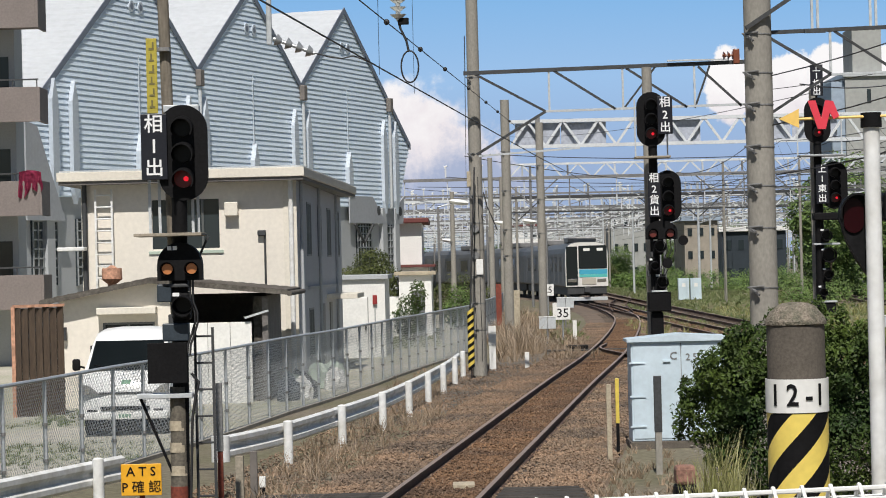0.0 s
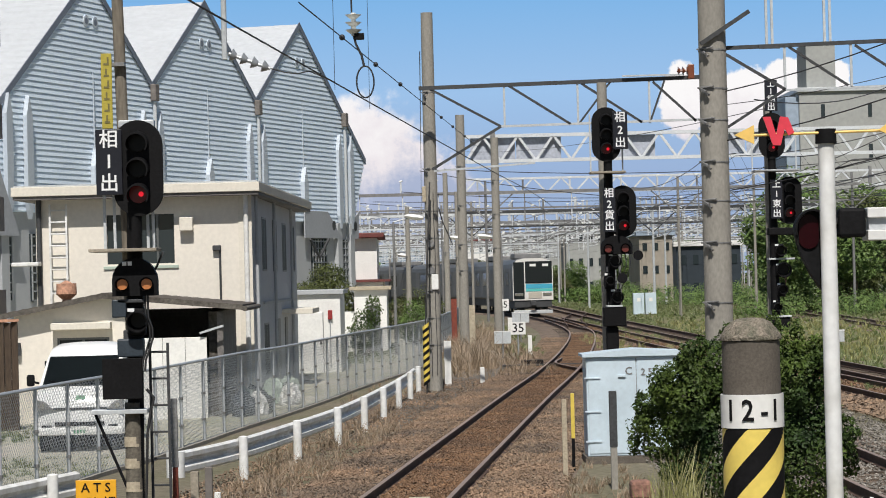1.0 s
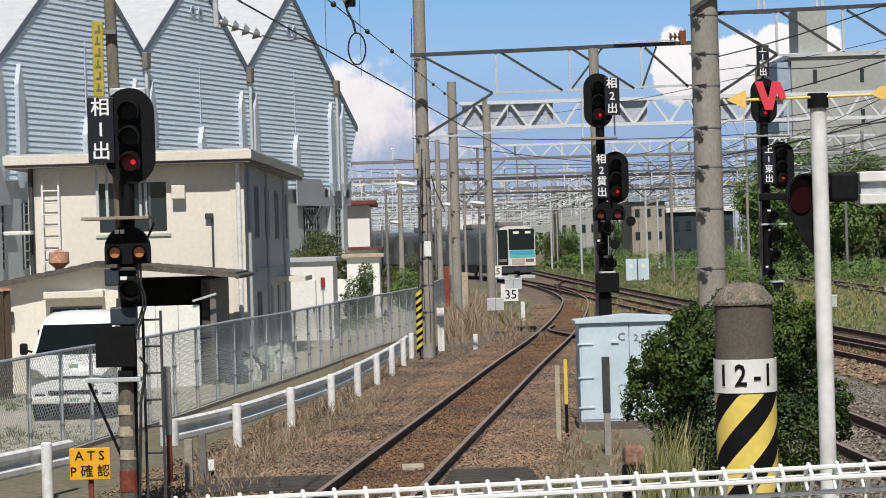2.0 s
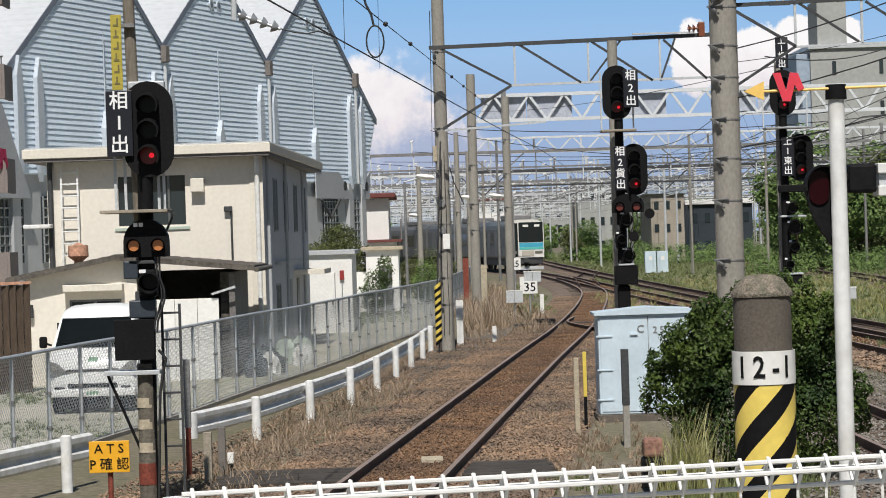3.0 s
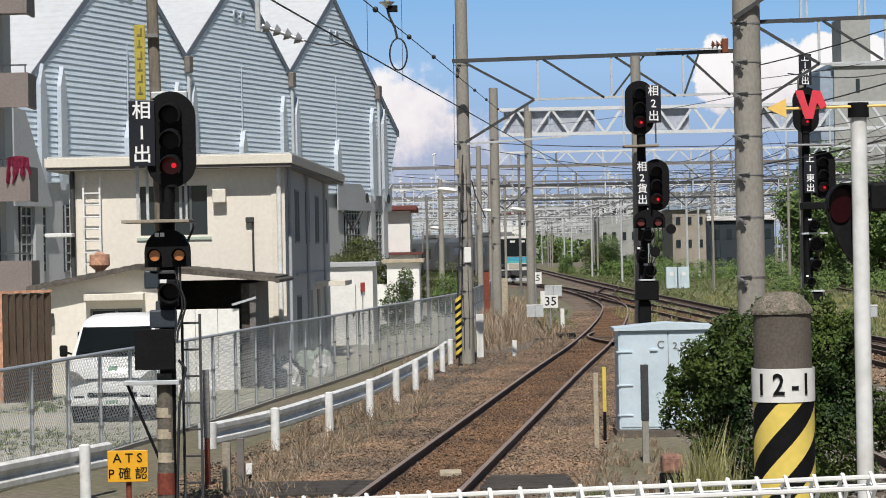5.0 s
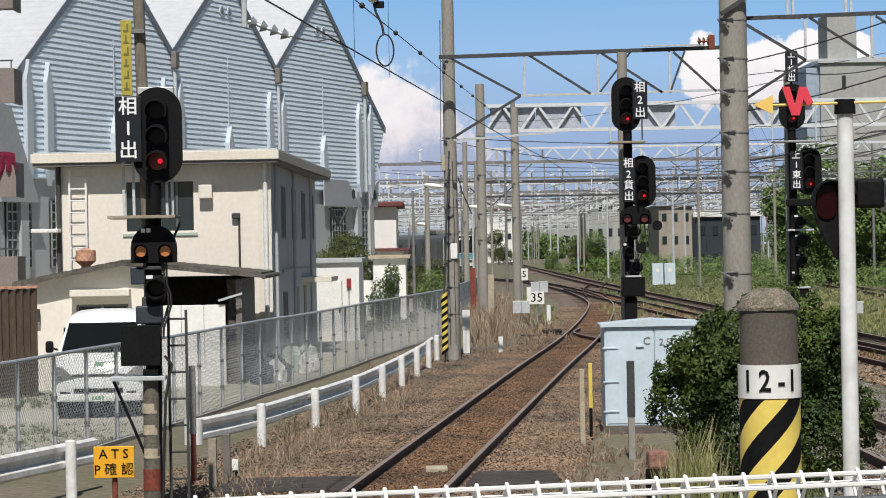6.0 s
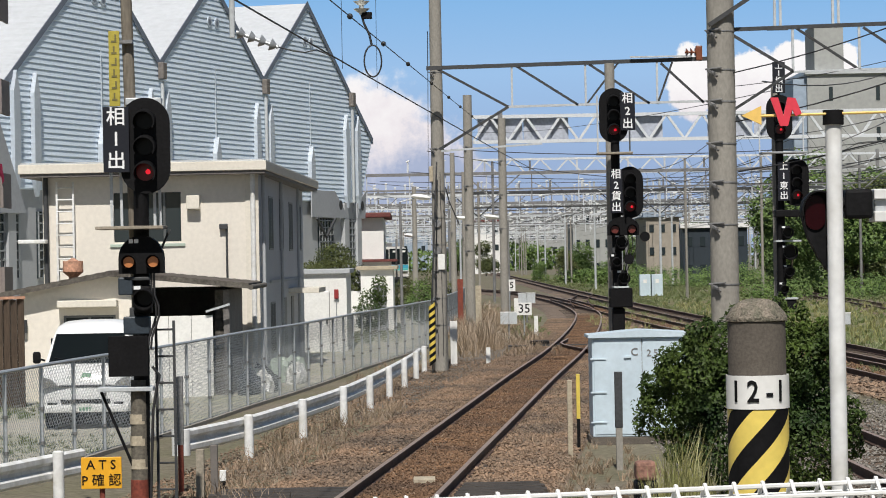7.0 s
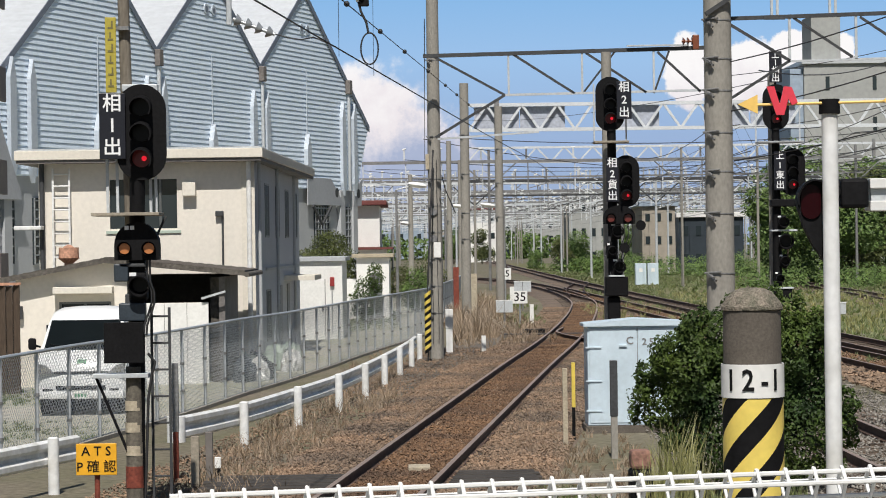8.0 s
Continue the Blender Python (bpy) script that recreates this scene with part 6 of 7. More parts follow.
# ---- the van ----
def build_van():
    v = thing("van", (-6.22, 48.6, ground_z(-6.2, 49) + 0.03), "white delivery van parked in the yard", "van")
    W, L, H = 0.83, 4.05, 1.9
    # side outline (y back from the nose, z), pulled across, then narrowed to the roof
    side = [(0.06, 0.34), (0.0, 0.40), (0.0, 0.66), (0.05, 0.87), (0.14, 1.06), (0.28, 1.20), (0.85, 1.80), (1.12, 1.97), (2.2, 2.03), (L - 0.2, 1.98), (L, 1.75), (L, 0.4), (L - 0.06, 0.30)]
    bm = bmesh.new()
    xs = [-W, -W + 0.08, -W * 0.45, 0, W * 0.45, W - 0.08, W]
    rows = []
    for x in xs:
        row = []
        for y, z in side:
            k = max(0.0, (z - 0.95) / 0.95)
            e = abs(x) / W
            row.append(bm.verts.new((x * (1 - 0.16 * k * k - 0.02 * k), y + 0.14 * e**4 * (1 if y < 2 else -1) + 0.03 * e * e, z - (0.05 * e**6 if z > 1.6 else 0))))
        rows.append(row)
    for a, b in zip(rows, rows[1:]):
        n = len(side)
        for k in range(n):
            bm.faces.new((a[k], a[(k + 1) % n], b[(k + 1) % n], b[k]))
    bm.faces.new(rows[0][::-1])
    bm.faces.new(rows[-1])
    bmesh.ops.recalc_face_normals(bm, faces=bm.faces[:])
    part("body", bm, M_VANWHITE, v, "", True)
    # windscreen, lying on the slope of the nose
    def on_slope(x, t, out=0.012):
        y, z = 0.28 + 0.57 * t, 1.20 + 0.60 * t
        k = max(0.0, (z - 0.95) / 0.95)
        e = abs(x) / W
        return (x * (1 - 0.16 * k * k - 0.02 * k), y + 0.14 * e**4 + 0.03 * e * e - out * 0.8, z + out * 0.6)
    def slope_panel(x0, x1, t0, t1, out, n=8):
        b = bmesh.new()
        lo = [b.verts.new(on_slope(x0 + (x1 - x0) * i / n, t0, out)) for i in range(n + 1)]
        hi = [b.verts.new(on_slope(x0 + (x1 - x0) * i / n, t1, out)) for i in range(n + 1)]
        for i in range(n):
            b.faces.new((lo[i], lo[i + 1], hi[i + 1], hi[i]))
        bmesh.ops.solidify(b, geom=b.faces[:], thickness=0.008)
        return b
    part("windscreen", slope_panel(-0.755, 0.755, 0.07, 0.97, 0.014), M_SCREEN, v, "dark windscreen", True)
    for s in (-1, 1):
        part("wiper", bar(bmesh.new(), on_slope(0.1 + 0.3 * s, 0.1, 0.03), on_slope(-0.35 + 0.3 * s, 0.22, 0.03), 0.015, 0.015), M_BLACK, v)
        bm = bmesh.new()
        box(bm, s * W - 0.02, s * W + 0.012, 1.15, 1.95, 1.2, 1.7, 0.01, Matrix.Translation((-s * 0.06, 0, 0)))
        part("side_window", bm, M_SCREEN, v)
        bm = box(bmesh.new(), -0.075, 0.075, -0.05, 0.05, -0.11, 0.11, 0.04, Matrix.Translation((s * (W + 0.13), 0.45, 1.36)))
        m = part("wing_mirror", bm, M_BLACK, v, "black wing mirror", True)
        part("mirror_arm", rod(bmesh.new(), (s * (W - 0.02), 0.5, 1.30), (s * (W + 0.1), 0.46, 1.34), 0.02, n=8), M_BLACK, m)
        o = [(s * 0.5, 0.82), (s * 0.81, 0.81), (s * 0.81, 1.0), (s * 0.66, 0.96)]
        h = part("headlight", prism(bmesh.new(), o, -0.02, 0.2), M_STEEL_M, v, "clear glass headlight")
        h.matrix_basis = pose(0, 0.055, 0)
        part("reflector", rod(bmesh.new(), (s * 0.70, -0.03, 0.885), (s * 0.70, -0.021, 0.885), 0.055, n=14), M_CHROME, h, "", True)
        for y in (0.72, L - 0.8):
            w = part("wheel", rod(bmesh.new(), (s * (W - 0.2), y, 0.29), (s * (W - 0.01), y, 0.29), 0.29, n=24), M_TYRE, v, "black tyre", True)
            part("hubcap", rod(bmesh.new(), (s * (W - 0.01), y, 0.29), (s * (W + 0.005), y, 0.29), 0.17, n=16), M_STEEL, w, "", True)
        part("fog_lamp_recess", box(bmesh.new(), s * 0.62 - 0.09, s * 0.62 + 0.09, 0.0, 0.05, 0.47, 0.53, 0.01, Matrix.Translation((0, -0.012, 0))), M_BLACK, v)
    part("grille", box(bmesh.new(), -0.5, 0.5, 0.02, 0.08, 0.81, 0.85, 0.004), M_STEEL_D, v, "thin dark grille slot")
    part("air_intake", box(bmesh.new(), -0.46, 0.46, -0.02, 0.03, 0.51, 0.585, 0.01), M_BLACK, v, "black lower air intake")
    part("bumper", box(bmesh.new(), -0.8, 0.8, -0.035, 0.14, 0.34, 0.49, 0.03), M_VANWHITE, v, "", True)
    part("underbody", box(bmesh.new(), -0.72, 0.72, 0.04, L - 0.1, 0.12, 0.345), M_BLACK, v)
    pl = part("number_plate", box(bmesh.new(), -0.165, 0.165, -0.055, -0.036, 0.345, 0.50, 0.003), M_WHITE, v, "white number plate with plain bars")
    for x in (-0.09, -0.03, 0.03, 0.09):
        part("plate_bar", box(bmesh.new(), x - 0.02, x + 0.02, -0.059, -0.0555, 0.375, 0.44), M_GREENINK, pl)
    part("emblem", prism(bmesh.new(), [(-0.09, -0.05), (0.0, -0.03), (0.08, -0.05), (0.1, 0.04), (-0.07, 0.045)], -0.006, 0.01, pose(0.0, 0.125, 1.03, -24)), M_GREENINK, v, "plain green emblem")


M_VANWHITE = mat("white vehicle paint", (0.80, 0.81, 0.81), 0.25, var=0.02, fine=5, coarse=1, bump=0.0)
M_SCREEN = dull(glass("vehicle glass", (0.015, 0.02, 0.022), 0.06), 0.25)
M_CHROME = mat("reflector", (0.7, 0.7, 0.72), 0.15, 1.0, var=0.05, bump=0)
M_TYRE = mat("tyre rubber", (0.02, 0.02, 0.021), 0.85, var=0.2, bump=0.2)
M_GREENINK = mat("green ink", (0.10, 0.28, 0.16), 0.5, var=0.05, bump=0)
build_van()


# ---- huts and houses beyond the fence ----
M_DARKRED2 = mat("dull red paint", (0.28, 0.03, 0.03), 0.5, var=0.1, bump=0.03)


def yard_huts():
    h, w, d, t = small_hut("storage_hut", -4.17, -2.37, 88.0, 94, 2.29, "white steel storage hut with a flat grey roof", M_WHITE, M_GREYWALL, 0.12)
    part("door", box(bmesh.new(), -0.65, 0.3, -d - 0.03, -d + 0.01, 0.0, 2.05, 0.01), M_WHITE, h, "white steel door")
    part("door_edge", box(bmesh.new(), 0.302, 0.325, -d - 0.025, -d + 0.01, 0.0, 2.05), M_STEEL_M, h)
    part("handle", box(bmesh.new(), 0.2, 0.26, -d - 0.07, -d - 0.031, 0.95, 1.1, 0.01), M_STEEL_D, h)
    part("alarm_box", box(bmesh.new(), 0.48, 0.63, -d - 0.1, -d - 0.001, 1.8, 2.12, 0.02), M_DARKRED2, h, "small red box on the wall")
    part("conduit", rod(bmesh.new(), (0.55, -d - 0.03, 0.2), (0.55, -d - 0.03, 1.75), 0.02, n=6), M_STEEL, h)
    h, w, d, t = small_hut("garden_hut", -2.4, -1.0, 112, 120, 2.3, "white rendered hut with a pale flat roof", M_WHITE, M_STRAWPAINT, 0.2)
    part("door", box(bmesh.new(), -0.15, 0.4, -d - 0.03, -d + 0.01, 0.0, 2.0, 0.01), M_GREYDOOR, h, "grey door")
    part("side_wall", box(bmesh.new(), -w - 1.6, -w - 0.01, -d + 0.5, -d + 0.7, 0, 1.75, 0.01), M_WHITE, h, "low white garden wall")
    h, w, d, t = small_hut("house", -4.6, -1.6, 158, 170, 2.6, "small white house with dark red roofs", M_WHITE, M_REDROOF, 0.45)
    part("upper_wall", box(bmesh.new(), -w + 0.2, w - 0.35, -d + 1.2, d, t + 0.16, t + 2.7, 0.01), M_WHITE, h)
    part("upper_roof", box(bmesh.new(), -w - 0.1, w + 0.1, -d + 0.6, d + 0.2, t + 2.71, t + 3.0, 0.05), M_REDROOF, h, "dark red roof")


M_REDROOF = mat("dark red roof tiles", (0.16, 0.045, 0.04), 0.7, var=0.2, fine=10, coarse=2, bump=0.2)
yard_huts()


def apartment():
    a = thing("apartment_block", (-13.67, 86, -0.4), "grey-brown apartment block with stacked balconies and railings", "building")
    part("wall", box(bmesh.new(), -10, -1.0, 1.6, 3.2, 0, 17), M_GREYWALL, a)
    for k in range(5):
        z = 2.07 + 3.11 * k
        b = part("balcony", box(bmesh.new(), -8, 0.0, 0.0, 1.6, z, z + 0.18, 0.01), M_TAUPE_L, a)
        part("parapet", box(bmesh.new(), -8, 0.0, -0.12, 0.0, z - 0.1, z + 1.05, 0.01), M_TAUPE_L, b, "grey-brown parapet")
        part("parapet_side", box(bmesh.new(), 0.0, 0.1, -0.12, 1.6, z - 0.1, z + 1.05, 0.01), M_TAUPE_L, b)
        part("handrail", bar(bmesh.new(), (-8, -0.05, z + 1.3), (0.05, -0.05, z + 1.3), 0.05, 0.05), M_STEEL_D, b)
        for x in (-1.6, -0.8, 0.0):
            part("rail_post", bar(bmesh.new(), (x, -0.05, z + 1.05), (x, -0.05, z + 1.3), 0.04, 0.04), M_STEEL_D, b)
        w = part("window", box(bmesh.new(), -3.2, -1.2, 1.56, 1.62, z + 0.25, z + 2.2), M_GLASS, a, "dark balcony window")
        part("window_frame", box(bmesh.new(), -2.25, -2.15, 1.5, 1.559, z + 0.25, z + 2.2), M_ALU, w)
        part("louvre", box(bmesh.new(), -0.86, -0.1, 1.2, 1.5, z + 0.2, z + 0.9, 0.01), M_WHITE_W, b, "white outdoor unit")
    l = thing("laundry", (-13.95, 85.94, 6.12), "dark pink quilt hung in folds over a balcony rail", "laundry")
    bm = bmesh.new()
    n, rows = 28, 14
    grid = []
    for j in range(rows + 1):
        for i in range(n + 1):
            u, t = i / n, j / rows
            x = -0.36 + 0.72 * u + 0.10 * t * (u - 0.3) + 0.05 * noise.noise(Vector((u * 3, t * 2, 1)))
            y = -0.1 - 0.07 * math.sin(u * 19 + 2 * t) * (0.3 + t) - 0.06 * noise.noise(Vector((u * 5, t * 4, 5)))
            z = 0.06 * math.sin(math.pi * u) - 0.82 * t * (1 - 0.35 * u * u + 0.12 * math.sin(u * 9))
            grid.append(bm.verts.new((x, y, z)))
    for j in range(rows):
        for i in range(n):
            a_ = j * (n + 1) + i
            bm.faces.new((grid[a_], grid[a_ + 1], grid[a_ + n + 2], grid[a_ + n + 1]))
    bmesh.ops.solidify(bm, geom=bm.faces[:], thickness=0.025)
    part("cloth", bm, M_PINK, l, "", True)


M_TAUPE_L = mat("grey-brown balcony paint", (0.21, 0.18, 0.17), 0.85, var=0.1, fine=15, coarse=1, bump=0.1)
M_PINK = mat("dark pink cloth", (0.33, 0.03, 0.085), 0.9, var=0.25, fine=12, coarse=4, bump=0.3)
apartment()


def rusty_screen():
    s = thing("sheet_screen", (-9.06, 56.5, -0.4), "rusty brown corrugated sheet screen beside the garage", "screen")
    for k in range(7):
        x = -0.55 + 0.14 * k
        part("sheet", box(bmesh.new(), x, x + 0.15, 0.1 * k, 0.1 * k + 0.05, 0, 2.42 - 0.02 * (k % 2), 0.01), M_RUSTSHEET, s)
    part("frame", bar(bmesh.new(), (-0.55, -0.03, 2.45), (0.45, 0.63, 2.45), 0.07, 0.06), M_RUSTVENT, s)
    part("frame", bar(bmesh.new(), (-0.56, -0.03, 0), (-0.56, -0.03, 2.45), 0.08, 0.07), M_RUSTVENT, s)
    v = thing("roof_ventilator", (-8.2, 62.2, 2.28), "rusty orange-brown roof ventilator", "ventilator")
    part("neck", rod(bmesh.new(), (0, 0, -0.1), (0, 0, 0.25), 0.2, 0.14, 14), M_RUSTVENT, v, "", True)
    part("skirt", rod(bmesh.new(), (0, 0, 0.22), (0, 0, 0.36), 0.16, 0.36, 14), M_RUSTVENT, v, "", True)
    part("drum", rod(bmesh.new(), (0, 0, 0.36), (0, 0, 0.66), 0.34, 0.33, 18), M_RUSTVENT, v, "", True)
    part("finial", rod(bmesh.new(), (0, 0, 0.66), (0, 0, 0.74), 0.2, 0.05, 12), M_RUSTVENT, v, "", True)
    v.scale = (0.72, 0.72, 0.85)


M_RUSTSHEET = mat("rust-streaked sheet", (0.075, 0.052, 0.036), 0.9, var=0.3, fine=12, coarse=2.5, bump=0.3, grain=(4, 4, 0.5))
M_RUSTVENT = mat("rusty vent iron", (0.55, 0.30, 0.20), 0.85, var=0.3, fine=12, coarse=4, bump=0.3)
rusty_screen()


def pole_sign():
    s = thing("pole_sign", (-3.335, 29.05, 4.51), "narrow yellow vertical sign strapped to a pole", "sign")
    p = part("plate", box(bmesh.new(), -0.06, 0.06, -0.012, 0.012, 0, 0.84, 0.004), M_SIGNYEL, s)
    for k in range(6):
        z = 0.06 + 0.13 * k
        part("glyph_bar", box(bmesh.new(), -0.03, 0.03, -0.016, -0.0125, z, z + 0.022), M_OLIVE, p)
        part("glyph_bar", box(bmesh.new(), -0.012 + 0.02 * (k % 2), 0.008 + 0.02 * (k % 2), -0.016, -0.0125, z + 0.024, z + 0.09), M_OLIVE, p)
    part("strap", box(bmesh.new(), -0.05, 0.2, 0.013, 0.12, 0.7, 0.74), M_STEEL_M, s)
    w = thing("water_butt", (-2.62, 27.2, -0.3), "white round tank with a lid near the signal", "tank")
    part("drum", rod(bmesh.new(), (0, 0, 0), (0, 0, 0.38), 0.17, n=24), M_WHITE_W, w, "", True)
    part("rim", rod(bmesh.new(), (0, 0, 0.38), (0, 0, 0.42), 0.185, 0.175, 24), M_WHITE_W, w, "", True)


M_OLIVE = mat("olive print", (0.16, 0.14, 0.05), 0.7, var=0.1, bump=0)
M_SIGNYEL = mat("faded yellow sign", (0.42, 0.35, 0.05), 0.6, var=0.1, fine=15, coarse=4, bump=0.03)
pole_sign()


def yard_clutter():
    rc = random.Random(3)
    for k in range(13):
        x, y = -3.9 + rc.uniform(-0.5, 1.2), 61 + rc.uniform(-1.5, 9)
        x = min(x, FENCE(y) - 0.8)
        m, lab = rc.choice(((M_WHITE_W, "white filled sack on the yard"), (M_STEEL_D, "dark filled sack on the yard"), (M_BLUEBLACK, "dark blue filled sack on the yard"), (M_GREENISH, "pale green filled sack on the yard")))
        t = thing("sack", (x, y, ground_z(x, y) + 0.03), lab, "sack", "sacks in the yard")
        bm = bmesh.new()
        bmesh.ops.create_icosphere(bm, subdivisions=3, radius=1.0)
        for v in bm.verts:
            n = (1 + 0.5 * noise.noise(v.co * 2.4 + Vector((k * 7, 0, 0)))) * (0.5 + 0.05 * (k % 5))
            v.co = Vector((v.co.x * 0.4 * n, v.co.y * 0.35 * n, max(v.co.z, -0.7) * 0.6 * n + 0.22))
        part("bag", bm, m, t, "", True)


yard_clutter()


# ---- far buildings ----
def far_building(x0, x1, y, d, h, m, cols, rows, label, roof=None, base=-0.3, wide=0.42):
    b = thing("building", ((x0 + x1) / 2, y, base), label, "building", "far buildings")
    w = (x1 - x0) / 2
    part("wall", box(bmesh.new(), -w, w, 0, d, 0, h, 0.03), m, b)
    part("roof", box(bmesh.new(), -w - 0.3, w + 0.3, -0.3, d + 0.3, h + 0.01, h + 0.5, 0.03), roof or M_PALE, b)
    for r in range(rows):
        for c in range(cols):
            x = -w + 2 * w * (c + 0.5) / cols
            z = h * (r + 0.35) / rows
            ww = w / cols * wide
            p = part("window", box(bmesh.new(), x - ww, x + ww, -0.06, 0.02, z, z + h / rows * 0.34), M_GLASS, b)
    return b


M_CONCFAR = mat("pale far concrete", (0.35, 0.36, 0.35), 0.85, var=0.08, fine=2, coarse=0.2, bump=0.05)
M_FARBLUE = mat("blue-grey cladding", (0.30, 0.37, 0.46), 0.6, var=0.1, fine=2, coarse=0.2, bump=0.05)
M_FARTAN = mat("tan render", (0.34, 0.305, 0.255), 0.85, var=0.1, fine=2, coarse=0.3, bump=0.05)
tower = far_building(45.6, 56.5, 300, 20, 23.5, M_CONCFAR, 2, 5, "pale grey concrete block with a stair tower on its roof", wide=0.085)
part("stair_tower", box(bmesh.new(), -4.4, -1.0, 1, 8, 24.05, 29.3, 0.05), M_CONCFAR, tower)
part("side_wing", box(bmesh.new(), -7.0, -5.46, 0.5, 12, 0, 23.0, 0.05), M_FARBLUE, tower, "blue-grey side wing")
far_building(22.2, 25.4, 250, 12, 6.6, M_FARTAN, 3, 3, "brown-grey two-storey house beside the yard", M_FARBLUE)
far_building(27.0, 33.5, 262, 12, 5.6, M_BLUEBLACK, 5, 2, "dark blue-grey workshop beside the yard", M_WHITE)
far_building(20, 25, 330, 12, 9.0, M_CONCFAR, 4, 3, "grey apartment house beyond the yard")
far_building(9, 15.5, 470, 10, 9.5, M_WHITE, 4, 3, "white house beyond the tracks", M_REDROOF)
far_building(16, 26, 620, 14, 12, M_CONCFAR, 5, 4, "pale grey block far down the line")
far_building(-8, 3, 640, 14, 11, M_FARBLUE, 5, 3, "blue-grey block far down the line")
far_building(30, 48, 700, 14, 13, M_CONCFAR, 6, 4, "pale grey block far down the line")
far_building(-40, -20, 560, 14, 7, M_FARBLUE, 6, 3, "blue-grey block far down the line")
for k, (x, y) in enumerate(((16.0, 182), (16.85, 182))):
    c = thing("equipment_cabinet", (x, y, -0.25), "pale blue-grey equipment cabinet in the grass", "cabinet", "cabinets in the grass")
    part("body", box(bmesh.new(), -0.38, 0.38, -0.35, 0.35, 0.1, 1.6, 0.02), M_CABINET, c)
    part("plinth", box(bmesh.new(), -0.42, 0.42, -0.39, 0.39, -0.1, 0.098, 0.01), M_CONC_D, c)
    part("label", box(bmesh.new(), -0.12, 0.12, -0.362, -0.351, 1.0, 1.25), M_WHITE, c)


# ---- plants ----
def leaf_cloud(blobs, count, size, seed, flat=0.5, lift=0.5):
    """Leaf quads spread through the outer shells of lumpy blobs (x, y, z, rx, ry, rz)."""
    rs = np.random.RandomState(seed)
    vol = np.array([b[3] * b[4] + b[4] * b[5] + b[3] * b[5] for b in blobs])
    pick = rs.choice(len(blobs), count, p=vol / vol.sum())
    d = rs.normal(size=(count, 3))
    d /= np.linalg.norm(d, axis=1)[:, None]
    B = np.array(blobs)[pick]
    lump = 1 + 0.18 * np.sin(d[:, 0] * 5 + pick * 2.1) * np.sin(d[:, 1] * 6 + pick) + 0.12 * np.sin(d[:, 2] * 9 + pick * 1.3)
    r = (0.62 + 0.42 * rs.rand(count) ** 0.6) * lump
    p = B[:, :3] + d * B[:, 3:] * r[:, None]
    n = d + 0.9 * rs.normal(size=(count, 3)) + np.array([0, -0.5 * lift, lift])
    n /= np.linalg.norm(n, axis=1)[:, None]
    t = np.cross(n, rs.normal(size=(count, 3)))
    t /= np.linalg.norm(t, axis=1)[:, None]
    b = np.cross(n, t)
    s = size * (0.6 + 0.8 * rs.rand(count))[:, None]
    q = np.stack([p - t * s, p - b * s * flat + n * s * 0.12, p + t * s, p + b * s * flat + n * s * 0.12], 1).reshape(-1, 3)
    return q, [(4 * i, 4 * i + 1, 4 * i + 2, 4 * i + 3) for i in range(count)]


def shrub(name, place, blobs, count, size, seed, material, label, category="shrub", stems=5, lift=0.5):
    s = thing(name, place, label, category)
    v, f = leaf_cloud(blobs, count, size, seed, lift=lift)
    raw("foliage", v.tolist(), f, material, "", "", "stuff", s)
    rs = random.Random(seed)
    bm = bmesh.new()
    for k in range(stems):
        b = blobs[k % len(blobs)]
        base = Vector((b[0] * 0.5 + rs.uniform(-0.1, 0.1) * b[3], b[1] * 0.5, 0))
        tip = Vector((b[0] + rs.uniform(-0.3, 0.3) * b[3], b[1], b[2] + 0.2 * b[5]))
        mid = base.lerp(tip, 0.5) + Vector((rs.uniform(-0.1, 0.1), 0, 0)) * b[3]
        rod(bm, base, mid, 0.05 * b[5], 0.035 * b[5], 7)
        rod(bm, mid, tip, 0.035 * b[5], 0.012 * b[5], 7)
        for j in range(3):
            e = tip + Vector((rs.uniform(-0.6, 0.6) * b[3], rs.uniform(-0.6, 0.6) * b[4], rs.uniform(-0.2, 0.5) * b[5]))
            rod(bm, mid.lerp(tip, 0.4 + 0.2 * j), e, 0.02 * b[5], 0.006 * b[5], 5)
    part("trunk", bm, M_TRUNK, s)
    return s


hedge = [(-0.52, 0.1, 1.15, 0.40, 0.5, 0.40), (-0.28, 0.0, 1.55, 0.40, 0.6, 0.46), (0.1, 0.2, 1.75, 0.48, 0.7, 0.5), (0.2, 0.1, 0.9, 0.7, 0.8, 0.75), (0.75, 0.2, 1.7, 0.46, 0.7, 0.58), (0.85, 0.1, 0.8, 0.65, 0.8, 0.75), (1.05, 0.4, 1.4, 0.36, 0.6, 0.7)]
rh = random.Random(31)
for k in range(70):
    # sprays of young shoots that break the outline
    b = hedge[k % 7]
    a, e = rh.uniform(-0.4, 3.5), rh.uniform(0.88, 1.16)
    hedge.append((b[0] + b[3] * e * math.cos(a), b[1] - rh.uniform(0.0, 0.8) * b[4], b[2] + b[5] * e * math.sin(a), rh.uniform(0.05, 0.14), 0.12, rh.uniform(0.07, 0.22)))
shrub("hedge_bush", (3.5, 30.2, -0.25), hedge, 62000, 0.026, 7, M_LEAF, "dense dark green bush with ragged shoots beside the concrete pole", "bush", stems=7)
